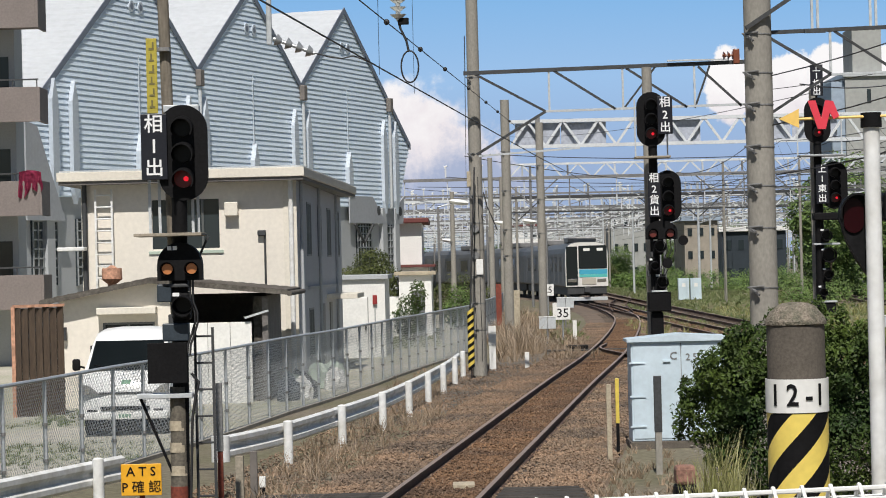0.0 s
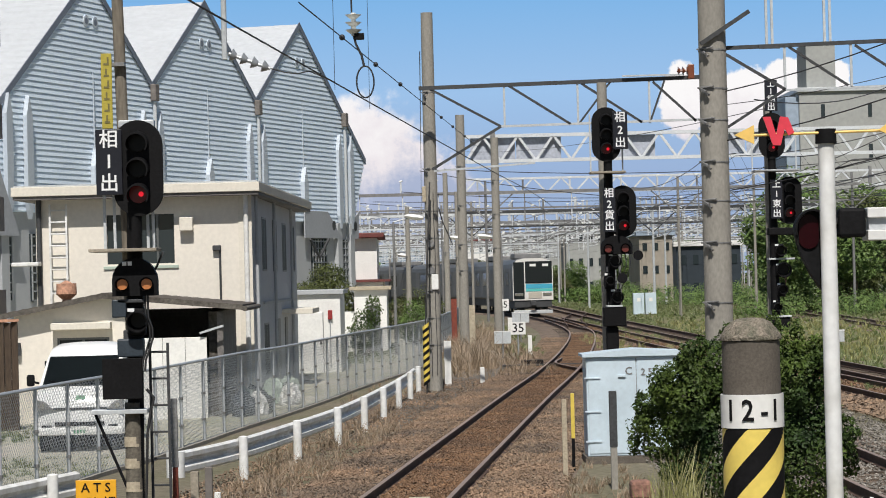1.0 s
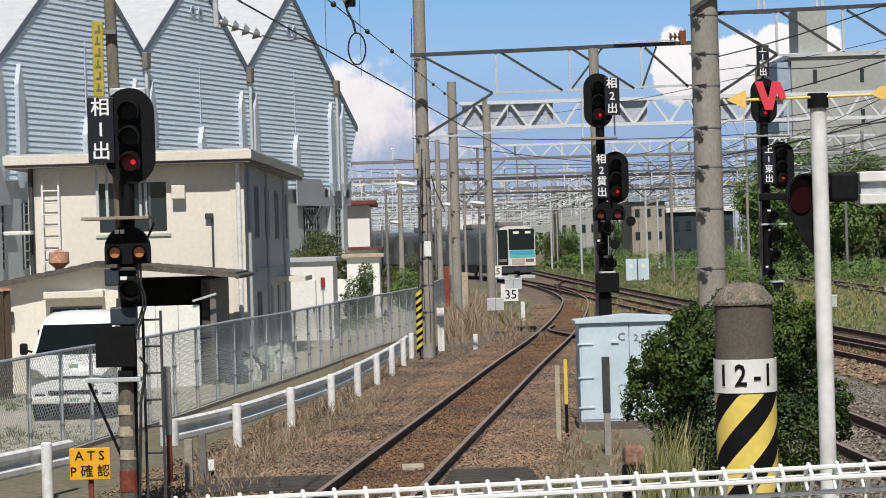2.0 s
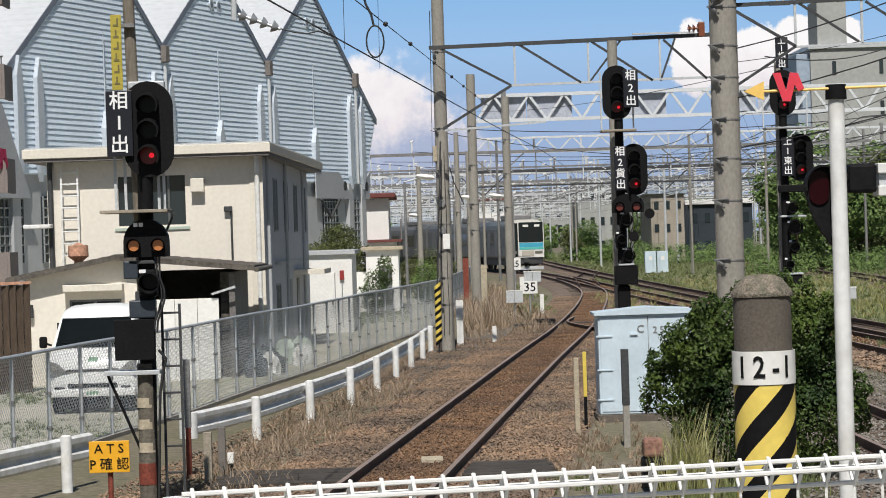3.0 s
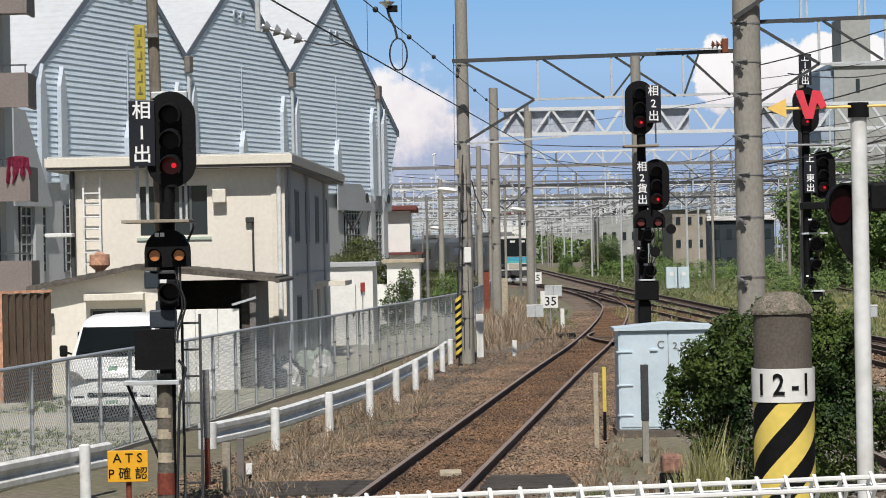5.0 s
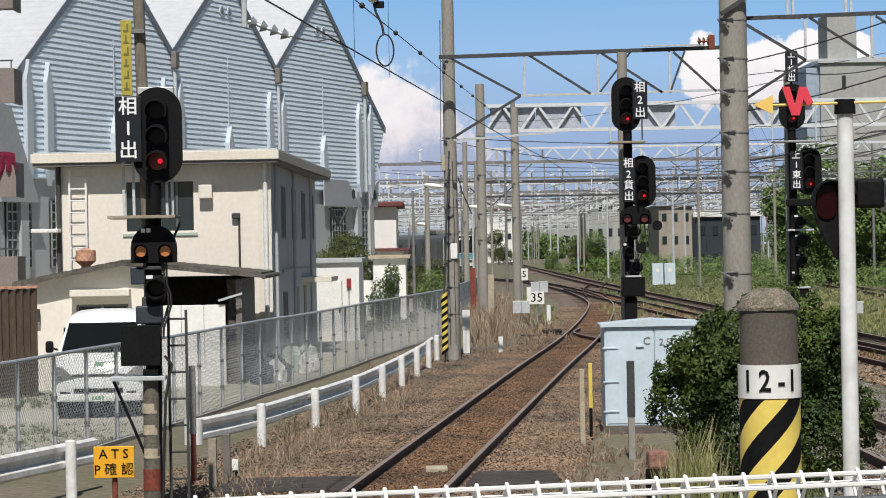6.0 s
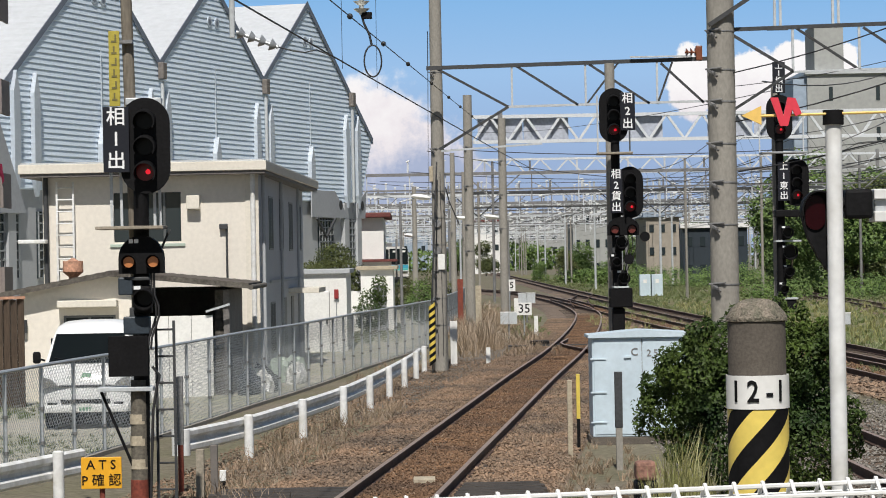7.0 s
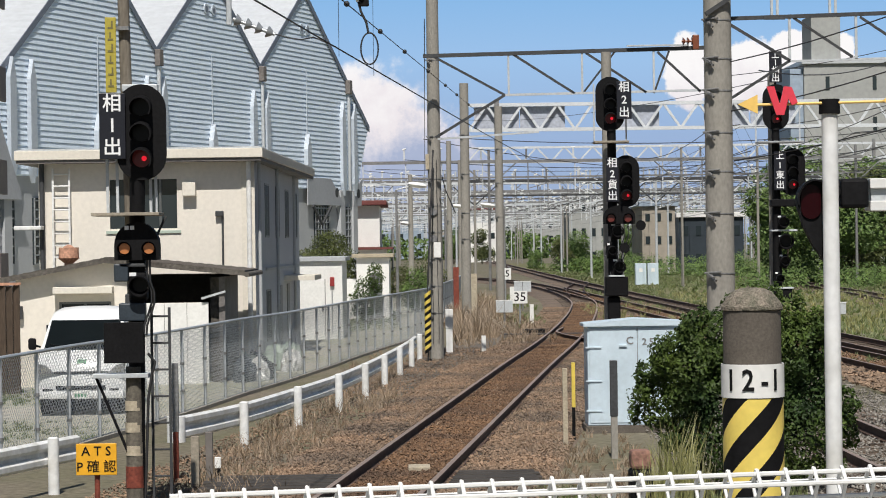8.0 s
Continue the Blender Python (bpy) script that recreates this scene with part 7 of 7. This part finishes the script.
shrub("tree", (-3.7, 116, -0.4), [(0, 0, 2.6, 1.1, 1.2, 1.1), (-0.9, 0, 2.2, 0.9, 1, 0.9), (0.9, 0.3, 1.9, 0.8, 1, 0.8), (0.1, 0, 3.3, 0.7, 0.7, 0.6), (1.5, 0.2, 1.6, 0.7, 0.8, 0.6), (-1.6, 0, 1.8, 0.8, 0.9, 0.8)], 13000, 0.055, 11, M_LEAF_O, "green garden tree beside the storage hut", "tree")
shrub("shrub", (-1.9, 105, -0.4), [(0, 0, 1.0, 0.6, 0.8, 0.8), (0.4, 0, 1.9, 0.35, 0.5, 0.6)], 3000, 0.05, 12, M_LEAF, "dark green shrub behind the storage hut")
shrub("shrub", (0.2, 122, -0.4), [(0, 0, 1.0, 0.7, 0.8, 1.0)], 3000, 0.055, 13, M_LEAF_F, "green shrub at the end of the yard")
shrub("shrub", (0.4, 158, -0.4), [(0, 0, 1.2, 1.3, 1.0, 1.3), (1.2, 0.5, 0.8, 1.0, 1.0, 1.0), (-1.2, 1, 1.0, 1.0, 1.0, 1.1)], 6000, 0.06, 17, M_LEAF_O, "dark green thicket at the end of the yard")
rt = random.Random(21)
trees = [(24.5, 176, 4.4), (27.0, 182, 4.2), (29.6, 178, 4.6), (32.0, 185, 5.0), (34.5, 190, 5.6), (30.4, 205, 5.2), (37.5, 196, 6.2), (40, 190, 5.6), (37, 240, 6.5), (40, 250, 7.5),
         (14.5, 300, 1.7), (17.2, 296, 2.3), (19.5, 305, 3.5), (22.5, 300, 2.2), (26, 320, 3.2), (11.5, 420, 3.5), (34, 330, 4.5), (7, 430, 3.5)]
for k, (x, y, h) in enumerate(trees):
    bl = []
    for j in range(7):
        a = rt.uniform(0, 6.28)
        rr = rt.uniform(0.1, 0.42) * h
        bl.append((rr * math.cos(a), rr * math.sin(a), h * rt.uniform(0.3, 1.4), h * rt.uniform(0.28, 0.42), h * rt.uniform(0.28, 0.42), h * rt.uniform(0.25, 0.4)))
    shrub("tree", (x, y, -0.3), bl, 9000, 0.028 * h, 100 + k, M_LEAF_F if k % 4 != 3 else M_LEAF_O, rt.choice(("leafy green tree with an uneven crown beside the yard", "broad leafy tree behind the yard tracks")), "tree", stems=4, lift=1.5)
for k in range(9):
    x, y = rt.uniform(15, 28), rt.uniform(250, 292)
    shrub("shrub", (x, y, -0.3), [(0, 0, 0.7, 1.4, 1.2, 0.8), (0.8, 0, 0.9, 0.9, 1, 0.7)], 500, 0.16, 200 + k, M_LEAF_F, "low green shrub in the rough grass", "shrub", stems=2)


def far_town():
    """Low roofs and tree tops far down the line."""
    rf = random.Random(8)
    mats = (M_CONCFAR, M_FARBLUE, M_WHITE, M_FARTAN, M_GREYWALL)
    roofs = (M_STEEL_M, M_REDROOF, M_FARBLUE, M_TRIM_SHADE)
    for k in range(46):
        y = rf.uniform(620, 1050)
        x = y * rf.uniform(-0.075, 0.115)
        w, h = rf.uniform(5, 13), rf.uniform(5, 13)
        b = thing("house", (x, y, -0.3), rf.choice(("pale far house under a low roof", "grey far house beyond the railway yard")), "house", "far town")
        part("wall", box(bmesh.new(), -w / 2, w / 2, 0, 9, 0, h, 0.05), rf.choice(mats), b)
        part("roof", prism(bmesh.new(), [(-w / 2 - 0.5, h + 0.01), (w / 2 + 0.5, h + 0.01), (w * 0.1, h + rf.uniform(0.5, 2.2))], -0.5, 9.5), rf.choice(roofs), b)
        for c in range(3):
            xx = -w / 2 + w * (c + 0.5) / 3
            part("window", box(bmesh.new(), xx - w * 0.1, xx + w * 0.1, -0.08, 0.02, h * 0.55, h * 0.8), M_GLASS, b)
    bl = [(x + rf.uniform(-4, 4), 560 + rf.uniform(0, 60), rf.uniform(1.0, 3.0), rf.uniform(3, 6), 4, rf.uniform(2.0, 4.0)) for x in range(-60, 110, 5)]
    v, f = leaf_cloud(bl, 12000, 0.55, 77)
    raw("far_woods", v.tolist(), f, M_LEAF_F, "far line of green trees beyond the yard", "woods", "stuff")


far_town()


def blades(name, spots, count, h, w, seed, material, label, lean=0.35):
    """Tufts of grass blades over rectangles (x0, x1, y0, y1)."""
    rs = np.random.RandomState(seed)
    ar = np.array([(s[1] - s[0]) * (s[3] - s[2]) for s in spots])
    pk = rs.choice(len(spots), count, p=ar / ar.sum())
    S = np.array(spots)[pk]
    # gather into tufts
    cx = S[:, 0] + (S[:, 1] - S[:, 0]) * rs.rand(count)
    cy = S[:, 2] + (S[:, 3] - S[:, 2]) * rs.rand(count)
    k = 9
    cx, cy = np.repeat(cx[::k], k)[:count], np.repeat(cy[::k], k)[:count]
    hh = h * np.repeat(0.45 + 0.75 * rs.rand(len(cx[::k])), k)[:count] * (0.6 + 0.5 * rs.rand(count))
    x, y = cx + rs.normal(size=count) * h * 0.12, cy + rs.normal(size=count) * h * 0.12
    z = np.array([ground_z(a, b) for a, b in zip(x, y)])
    a = rs.rand(count) * 2 * math.pi
    dx, dy = np.cos(a), np.sin(a)
    l = lean * hh * (0.3 + rs.rand(count))
    ww = w * (0.6 + 0.8 * rs.rand(count))
    px, py = np.ones(count) * 0.95, np.ones(count) * 0.2
    v = np.stack([
        np.stack([x - px * ww, y - py * ww, z - 0.02], 1), np.stack([x + px * ww, y + py * ww, z - 0.02], 1),
        np.stack([x + dx * l * 0.4 + px * ww * 0.7, y + dy * l * 0.4, z + hh * 0.6], 1), np.stack([x + dx * l * 0.4 - px * ww * 0.7, y + dy * l * 0.4, z + hh * 0.6], 1),
        np.stack([x + dx * l, y + dy * l, z + hh], 1)], 1).reshape(-1, 3)
    f = []
    for i in range(count):
        j = 5 * i
        f += [(j, j + 1, j + 2, j + 3), (j + 3, j + 2, j + 4)]
    raw(name, v.tolist(), f, material, label, "grass", "stuff")


def meadow(x0, x1, y0, y1):
    """Turf that covers the earth between the yard tracks."""
    xs, ys = np.linspace(x0, x1, 12), np.linspace(y0, y1, 60)
    vs = [(x + 0.4 * noise.noise(Vector((x, y * 0.3, 4))), y, ground_z(x, y) + (0.035 if x0 < x < x1 else -0.05) + 0.02 * noise.noise(Vector((x, y, 0)))) for y in ys for x in xs]
    fs = [(j * 12 + i, j * 12 + i + 1, j * 12 + i + 13, j * 12 + i + 12) for j in range(59) for i in range(11)]
    raw("turf", vs, fs, M_TURF, "patchy green and yellow turf beside the tracks", "grass", "structure")


M_TURF = mat("patchy turf", (0.085, 0.115, 0.03), 0.95, var=0.3, fine=5, coarse=0.16, bump=0.6, other=(0.17, 0.145, 0.075))
meadow(14.3, 22.5, 70, 420)
meadow(25.6, 60, 100, 420)
bank = [(rt.uniform(14.5, 44), rt.uniform(215, 245), rt.uniform(0.1, 0.7), rt.uniform(0.8, 2.0), 1.2, rt.uniform(0.6, 1.5)) for k in range(60)]
bank += [(rt.uniform(20.5, 44), rt.uniform(158, 172), rt.uniform(0.0, 0.5), rt.uniform(0.6, 1.6), 0.8, rt.uniform(0.4, 1.0)) for k in range(40)]
bv, bf = leaf_cloud(bank, 42000, 0.085, 91, lift=1.6)
raw("bank_shrubs", bv.tolist(), bf, M_LEAF_F, "low bright green scrub along the far bank", "shrubs", "stuff")
blades("dry_reeds", [(1.4, 2.7, 82, 125), (1.6, 2.5, 80, 100), (3.0, 4.0, 108, 130)], 2300, 0.95, 0.009, 1, M_STRAW, "tall dry straw-coloured grass between the poles", 0.6)
blades("dry_reeds", [(1.2, 4.4, 76, 122)], 2500, 0.45, 0.010, 21, M_STRAW, "short dry grass round the poles", 0.9)
blades("dry_weeds", [(-2.6, -1.2, 36, 50), (-1.6, -0.3, 46, 64), (-2.9, -1.6, 30, 38)], 2600, 0.32, 0.005, 2, M_STRAW, "dry brown weeds under the guard rail", 0.8)
blades("tall_grass", [(2.72, 3.2, 28.6, 29.4)], 420, 0.9, 0.006, 3, M_TALL, "tall yellowing grass in front of the bush")
blades("green_grass", [(2.5, 4.4, 27.8, 29.6)], 500, 0.3, 0.006, 4, M_GRASS, "green grass at the foot of the bush")
blades("green_grass", [(1.3, 2.1, 29.6, 31.2)], 260, 0.16, 0.006, 24, M_GRASS, "small green tuft beside the boards", 0.8)
blades("grass_field", [(13.8, 34, 70, 300), (14.2, 26, 170, 330), (3.6, 5.6, 118, 150)], 60000, 0.26, 0.022, 5, M_GRASS, "rough green grass beside the yard tracks", 0.6)
blades("dry_field", [(13.5, 24, 60, 150), (7.2, 10, 60, 120)], 9000, 0.36, 0.016, 6, M_TALL, "dry yellow grass beside the yard tracks", 0.6)
blades("verge_grass", [(-2.6, -0.6, 96, 125), (-8, -5.2, 37, 47), (-9, -5.6, 52, 58)], 15000, 0.14, 0.009, 8, M_GRASS, "short green grass in the yard", 0.8)
blades("dry_weeds", [(1.5, 3.3, 29.5, 42), (1.4, 2.6, 32, 48), (2.0, 3.2, 42, 60)], 4200, 0.16, 0.005, 14, M_STRAW, "dry brown weeds beside the relay cabinet", 0.9)
blades("dry_weeds", [(-1.2, 0.6, 60, 80), (-0.2, 2.0, 66, 80)], 1500, 0.12, 0.007, 15, M_STRAW, "dry brown weeds on bare earth", 0.9)
blades("track_weeds", [(7.5, 8.6, 84, 104), (3.6, 5.0, 92, 112), (6.4, 8.6, 66, 84), (10.55, 11.2, 60, 165), (13.2, 14.2, 60, 200)], 11000, 0.25, 0.012, 9, M_GRASS, "low green weeds between the tracks", 0.7)


# ---- loose stones ----
def stones(name, line, y0, y1, half, count, size, seed, z, label, material=None):
    rs = np.random.RandomState(seed)
    y = y0 + (y1 - y0) * rs.rand(count) ** 1.5
    off = (rs.rand(count) * 2 - 1) * half
    x = np.array([line(b) for b in y]) + off
    zz = z - np.clip((np.abs(off) - 1.7) / 0.6, 0, 1) * 0.07 + rs.rand(count) * 0.03
    base = np.array([(1, 0, 0), (0, 1, 0), (-1, 0, 0), (0, -1, 0), (0, 0, 0.8), (0, 0, -0.8)], float)
    tri = [(0, 1, 4), (1, 2, 4), (2, 3, 4), (3, 0, 4), (1, 0, 5), (2, 1, 5), (3, 2, 5), (0, 3, 5)]
    s = size * (0.6 + 0.8 * rs.rand(count, 1, 1))
    jit = base[None] * (0.7 + 0.6 * rs.rand(count, 6, 3)) + 0.25 * rs.normal(size=(count, 6, 3))
    a = rs.rand(count) * 6.28
    c, sn = np.cos(a)[:, None], np.sin(a)[:, None]
    jx, jy = jit[:, :, 0] * c - jit[:, :, 1] * sn, jit[:, :, 0] * sn + jit[:, :, 1] * c
    v = np.stack([jx, jy, jit[:, :, 2]], 2) * s + np.stack([x, y, zz], 1)[:, None, :]
    f = [(6 * i + p, 6 * i + q, 6 * i + r) for i in range(count) for p, q, r in tri]
    raw(name, v.reshape(-1, 3).tolist(), f, material or M_BALLAST, label, "ballast", "stuff")


stones("ballast_stones", MAIN, 28, 120, 1.9, 75000, 0.019, 1, -0.158, "brown crushed stones around the sleepers")
stones("ballast_stones", MAIN, 28, 125, 0.5, 32000, 0.018, 11, -0.135, "rust-red crushed stones between the rails", M_BALLAST_R)
stones("ballast_stones", SIDE, 50, 160, 0.5, 7000, 0.03, 12, -0.14, "rust-red crushed stones between the rails", M_BALLAST_R)
stones("ballast_stones", lambda y: MAIN(y) - 2.5, 28, 75, 1.1, 16000, 0.017, 2, -0.2, "scattered brown stones beside the track")
stones("ballast_stones", NEAR, 24, 60, 2.6, 22000, 0.022, 3, -0.165, "grey crushed stones behind the hedge", M_GRAVEL)
stones("ballast_stones", SIDE, 50, 130, 1.8, 8000, 0.045, 4, -0.17, "crushed stones under the siding")


# ---- the train ----
def train_car(tail):
    """A stainless commuter car; its rear end looks along -y. Origin on the rails under its middle."""
    t = thing("train_car", (0, 0, 0), "stainless steel commuter train car with a teal and blue front" if tail else "stainless steel commuter train car with dark windows", "train car", "cars of the train")
    W, L = 1.4, 19.5
    o = [(-W, 1.0), (-W, 2.95), (-W + 0.05, 3.25), (-W + 0.3, 3.5), (-W + 0.75, 3.62), (W - 0.75, 3.62), (W - 0.3, 3.5), (W - 0.05, 3.25), (W, 2.95), (W, 1.0), (W - 0.08, 0.92), (-W + 0.08, 0.92)]
    part("body", prism(bmesh.new(), o, -L / 2 + 0.05, L / 2), M_STAINLESS, t)
    part("underframe", box(bmesh.new(), -1.1, 1.1, -L / 2 + 0.6, L / 2 - 0.6, 0.4, 0.915), M_STEEL_D, t, "dark underfloor equipment")
    part("roof_unit", box(bmesh.new(), -0.95, 0.95, -6.2, -2.2, 3.6, 3.95, 0.06), M_STEEL_M, t, "grey roof unit")
    for s in (-1, 1):
        for k in range(4):
            y = -L / 2 + 2.6 + 4.75 * k
            part("door", box(bmesh.new(), s * W - 0.01, s * W + 0.012, y - 0.65, y + 0.65, 1.1, 2.98), M_DOORSTEEL, t)
            part("door_window", box(bmesh.new(), s * W - 0.006, s * W + 0.02, y - 0.5, y + 0.5, 1.95, 2.7), M_SCREEN, t)
        for k in range(3):
            y = -L / 2 + 5.0 + 4.75 * k
            part("side_window", box(bmesh.new(), s * W - 0.01, s * W + 0.012, y - 1.1, y + 1.1, 1.85, 2.75), M_SCREEN, t)
        for y in (-6.6, 6.6):
            bg = part("bogie", box(bmesh.new(), s * 0.95 - 0.12, s * 0.95 + 0.12, y - 1.5, y + 1.5, 0.35, 0.6, 0.03), M_STEEL_D, t)
            for dy in (-1.05, 1.05):
                part("wheel", rod(bmesh.new(), (s * 0.5, y + dy, 0.43), (s * 0.63, y + dy, 0.43), 0.43, n=20), M_STEEL_D, bg, "", True)
    if tail:
        y = -L / 2
        f = [(-W, 0.95), (-W, 2.95), (-W + 0.05, 3.25), (-W + 0.3, 3.48), (-W + 0.75, 3.6), (W - 0.75, 3.6), (W - 0.3, 3.48), (W - 0.05, 3.25), (W, 2.95), (W, 0.95)]
        part("front_mask", prism(bmesh.new(), f, y - 0.12, y + 0.045), M_TRAINWHITE, t, "off-white front mask")
        part("door_pane", box(bmesh.new(), -W + 0.05, -0.6, y - 0.14, y - 0.1, 1.02, 3.36, 0.03), M_SCREEN, t, "dark front door with glass")
        part("windscreen", box(bmesh.new(), -0.53, W - 0.06, y - 0.15, y - 0.1, 2.02, 3.4, 0.05), M_SCREEN, t, "dark windscreen")
        part("band", box(bmesh.new(), -0.5, W - 0.04, y - 0.14, y - 0.1, 1.68, 1.97, 0.01), M_TEAL, t, "blue band under the windscreen")
        part("band", box(bmesh.new(), -0.5, W - 0.04, y - 0.14, y - 0.1, 1.5, 1.67, 0.01), M_TEAL2, t, "green band under the windscreen")
        part("panel", box(bmesh.new(), -0.32, 0.62, y - 0.15, y - 0.1, 1.05, 1.46, 0.02), M_TAUPE_P, t, "beige lower front panel")
        for s in (-1, 1):
            part("lamp_case", box(bmesh.new(), 0.98 * s - 0.3, 0.98 * s + 0.3, y - 0.16, y - 0.1, 1.22, 1.42, 0.02), M_CHROME, t, "lamp case")
        part("headboard", box(bmesh.new(), -0.2, 0.22, y - 0.165, y - 0.15, 3.08, 3.24), M_WHITE, t, "white destination blind")
        part("headboard", box(bmesh.new(), 0.68, 1.08, y - 0.165, y - 0.15, 3.08, 3.24), M_WHITE, t, "white number blind")
        part("skirt", box(bmesh.new(), -W + 0.05, W - 0.05, y - 0.1, y + 0.3, 0.1, 0.32, 0.02), M_PALE, t, "grey snow skirt")
        part("coupler", box(bmesh.new(), -0.2, 0.2, y - 0.45, y, 0.6, 0.9, 0.03), M_STEEL_D, t)
        part("buffer_beam", box(bmesh.new(), -W + 0.1, W - 0.1, y - 0.05, y + 0.2, 0.5, 0.93, 0.02), M_STEEL_D, t)
    return t


M_STAINLESS = mat("dull stainless steel", (0.12, 0.122, 0.125), 0.5, 0.1, var=0.12, fine=4, coarse=0.5, bump=0.03, grain=(1, 0.2, 6))
M_DOORSTEEL = mat("stainless door", (0.16, 0.162, 0.165), 0.5, 0.1, var=0.06, bump=0.02)
M_TEAL = mat("blue stripe paint", (0.06, 0.36, 0.52), 0.4, var=0.05, bump=0)
M_TEAL2 = mat("green stripe paint", (0.10, 0.48, 0.46), 0.4, var=0.05, bump=0)
M_TRAINWHITE = mat("off-white mask paint", (0.70, 0.69, 0.66), 0.4, var=0.05, bump=0)
M_TAUPE_P = mat("beige panel", (0.45, 0.42, 0.36), 0.5, var=0.08, bump=0.02)
cars = [train_car(k == 0) for k in range(4)]
for c in cars:
    c.scale = (1.0, 1.0, 1.1)


# ---- sky backdrop ----
def backdrop():
    """Blue sky with cumulus, far behind everything."""
    Y = 3000.0
    bm = bmesh.new()
    xs = np.linspace(-1500, 1500, 13)
    cols = [(bm.verts.new((x, Y, -60)), bm.verts.new((x, Y, 900))) for x in xs]
    for a, b in zip(cols, cols[1:]):
        bm.faces.new((a[0], b[0], b[1], a[1]))
    m = bpy.data.materials.new("sky with cumulus")
    m.use_nodes = True
    nt = m.node_tree
    nt.nodes.clear()
    N = lambda kind, **kw: nt.nodes.new("ShaderNode" + kind)
    out, em = N("OutputMaterial"), N("Emission")
    co, sep = N("TexCoord"), N("SeparateXYZ")
    nt.links.new(co.outputs["Object"], sep.inputs[0])

    def val(op, a, b=None, c=None):
        n = N("Math")
        n.operation = op
        for k, s in enumerate((a, b, c)):
            if s is None:
                continue
            if isinstance(s, (int, float)):
                n.inputs[k].default_value = s
            else:
                nt.links.new(s, n.inputs[k])
        return n.outputs[0]

    def ramp(src, stops):
        n = N("ValToRGB")
        el = n.color_ramp.elements
        while len(el) < len(stops):
            el.new(0.5)
        for e, (p, c) in zip(el, stops):
            e.position, e.color = p, (*c, 1)
        nt.links.new(src, n.inputs[0])
        return n.outputs[0]

    def mix(f, a, b):
        n = N("Mix")
        n.data_type = "RGBA"
        nt.links.new(f, n.inputs[0])
        nt.links.new(a, n.inputs[6])
        nt.links.new(b, n.inputs[7])
        return n.outputs[2]
    X, Z = sep.outputs[0], sep.outputs[2]
    h = val("DIVIDE", Z, 330)
    blue = ramp(h, [(0.0, (0.36, 0.44, 0.60)), (0.35, (0.33, 0.45, 0.68)), (0.65, (0.34, 0.54, 0.82)), (1.0, (0.21, 0.46, 0.80))])
    noi = N("TexNoise")
    noi.inputs["Scale"].default_value, noi.inputs["Detail"].default_value, noi.inputs["Roughness"].default_value = 0.012, 8, 0.66
    nt.links.new(co.outputs["Object"], noi.inputs["Vector"])
    big = N("TexNoise")
    big.inputs["Scale"].default_value, big.inputs["Detail"].default_value = 0.035, 5
    nt.links.new(co.outputs["Object"], big.inputs["Vector"])

    def heap(cx, cz, rx, rz, rough=1.35, lump=0.9):
        """1 inside a lumpy heap of cloud, 0 outside."""
        a = val("POWER", val("ABSOLUTE", val("DIVIDE", val("SUBTRACT", X, cx), rx)), 2.0)
        b = val("POWER", val("ABSOLUTE", val("DIVIDE", val("SUBTRACT", Z, cz), rz)), 2.0)
        d = val("SQRT", val("ADD", a, b))
        d = val("ADD", d, val("MULTIPLY", val("SUBTRACT", noi.outputs[0], 0.5), -rough))
        d = val("ADD", d, val("MULTIPLY", val("SUBTRACT", big.outputs[0], 0.5), -lump))
        n = N("MapRange")
        n.interpolation_type = "SMOOTHSTEP"
        n.inputs[1].default_value, n.inputs[2].default_value = 1.05, 0.90
        nt.links.new(d, n.inputs[0])
        return n.outputs[0]
    white = ramp(val("ADD", val("DIVIDE", Z, 260), val("MULTIPLY", val("SUBTRACT", noi.outputs[0], 0.5), 0.9)),
                 [(0.0, (0.35, 0.42, 0.58)), (0.42, (0.41, 0.47, 0.64)), (0.62, (0.85, 0.80, 0.83)), (0.85, (0.97, 0.95, 0.95))])
    col = blue
    for args in ((-110, 20, 200, 205, 0.45, 0.35), (-20, 10, 140, 150, 0.5, 0.4), (410, 195, 80, 40), (322, 200, 30, 42), (465, 195, 60, 55)):
        col = mix(heap(*args), col, white)
    nt.links.new(col, em.inputs[0])
    em.inputs[1].default_value = 1.0
    nt.links.new(em.outputs[0], out.inputs[0])
    solid("backdrop", bm, m, "blue summer sky with white cumulus clouds", "sky", "structure")


backdrop()


# ---- what moves ----
def motions():
    """The train draws away along the curve; each car follows the line."""
    tail = lerp_table([(0.0, 171.5), (1.0, 180.5), (1.5, 185.0), (3.5, 203.5), (4.5, 213.5), (6.0, 235.0), (7.0, 251.0), (8.0, 268.0)])
    half = 9.75

    def ahead(y, d):
        """The place d metres further along the line than y."""
        while d > 0:
            s = (MAIN(y + 0.25) - MAIN(y)) / 0.25
            step = min(d, 0.5)
            y += step / math.hypot(s, 1)
            d -= step
        return y
    for k, car in enumerate(cars):
        rows = []
        for t in np.arange(0, 8.01, 0.5):
            a = ahead(tail(t), 2.0 + 20.0 * k)
            b = ahead(a, 15.5)
            p, q = Vector((MAIN(a), a, 0)), Vector((MAIN(b), b, 0))
            c = (p + q) / 2
            rows.append((float(t), pose(c.x, c.y, 0, 0, 0, -math.degrees(math.atan2(q.x - p.x, q.y - p.y)))))
        walk(car, rows)


motions()
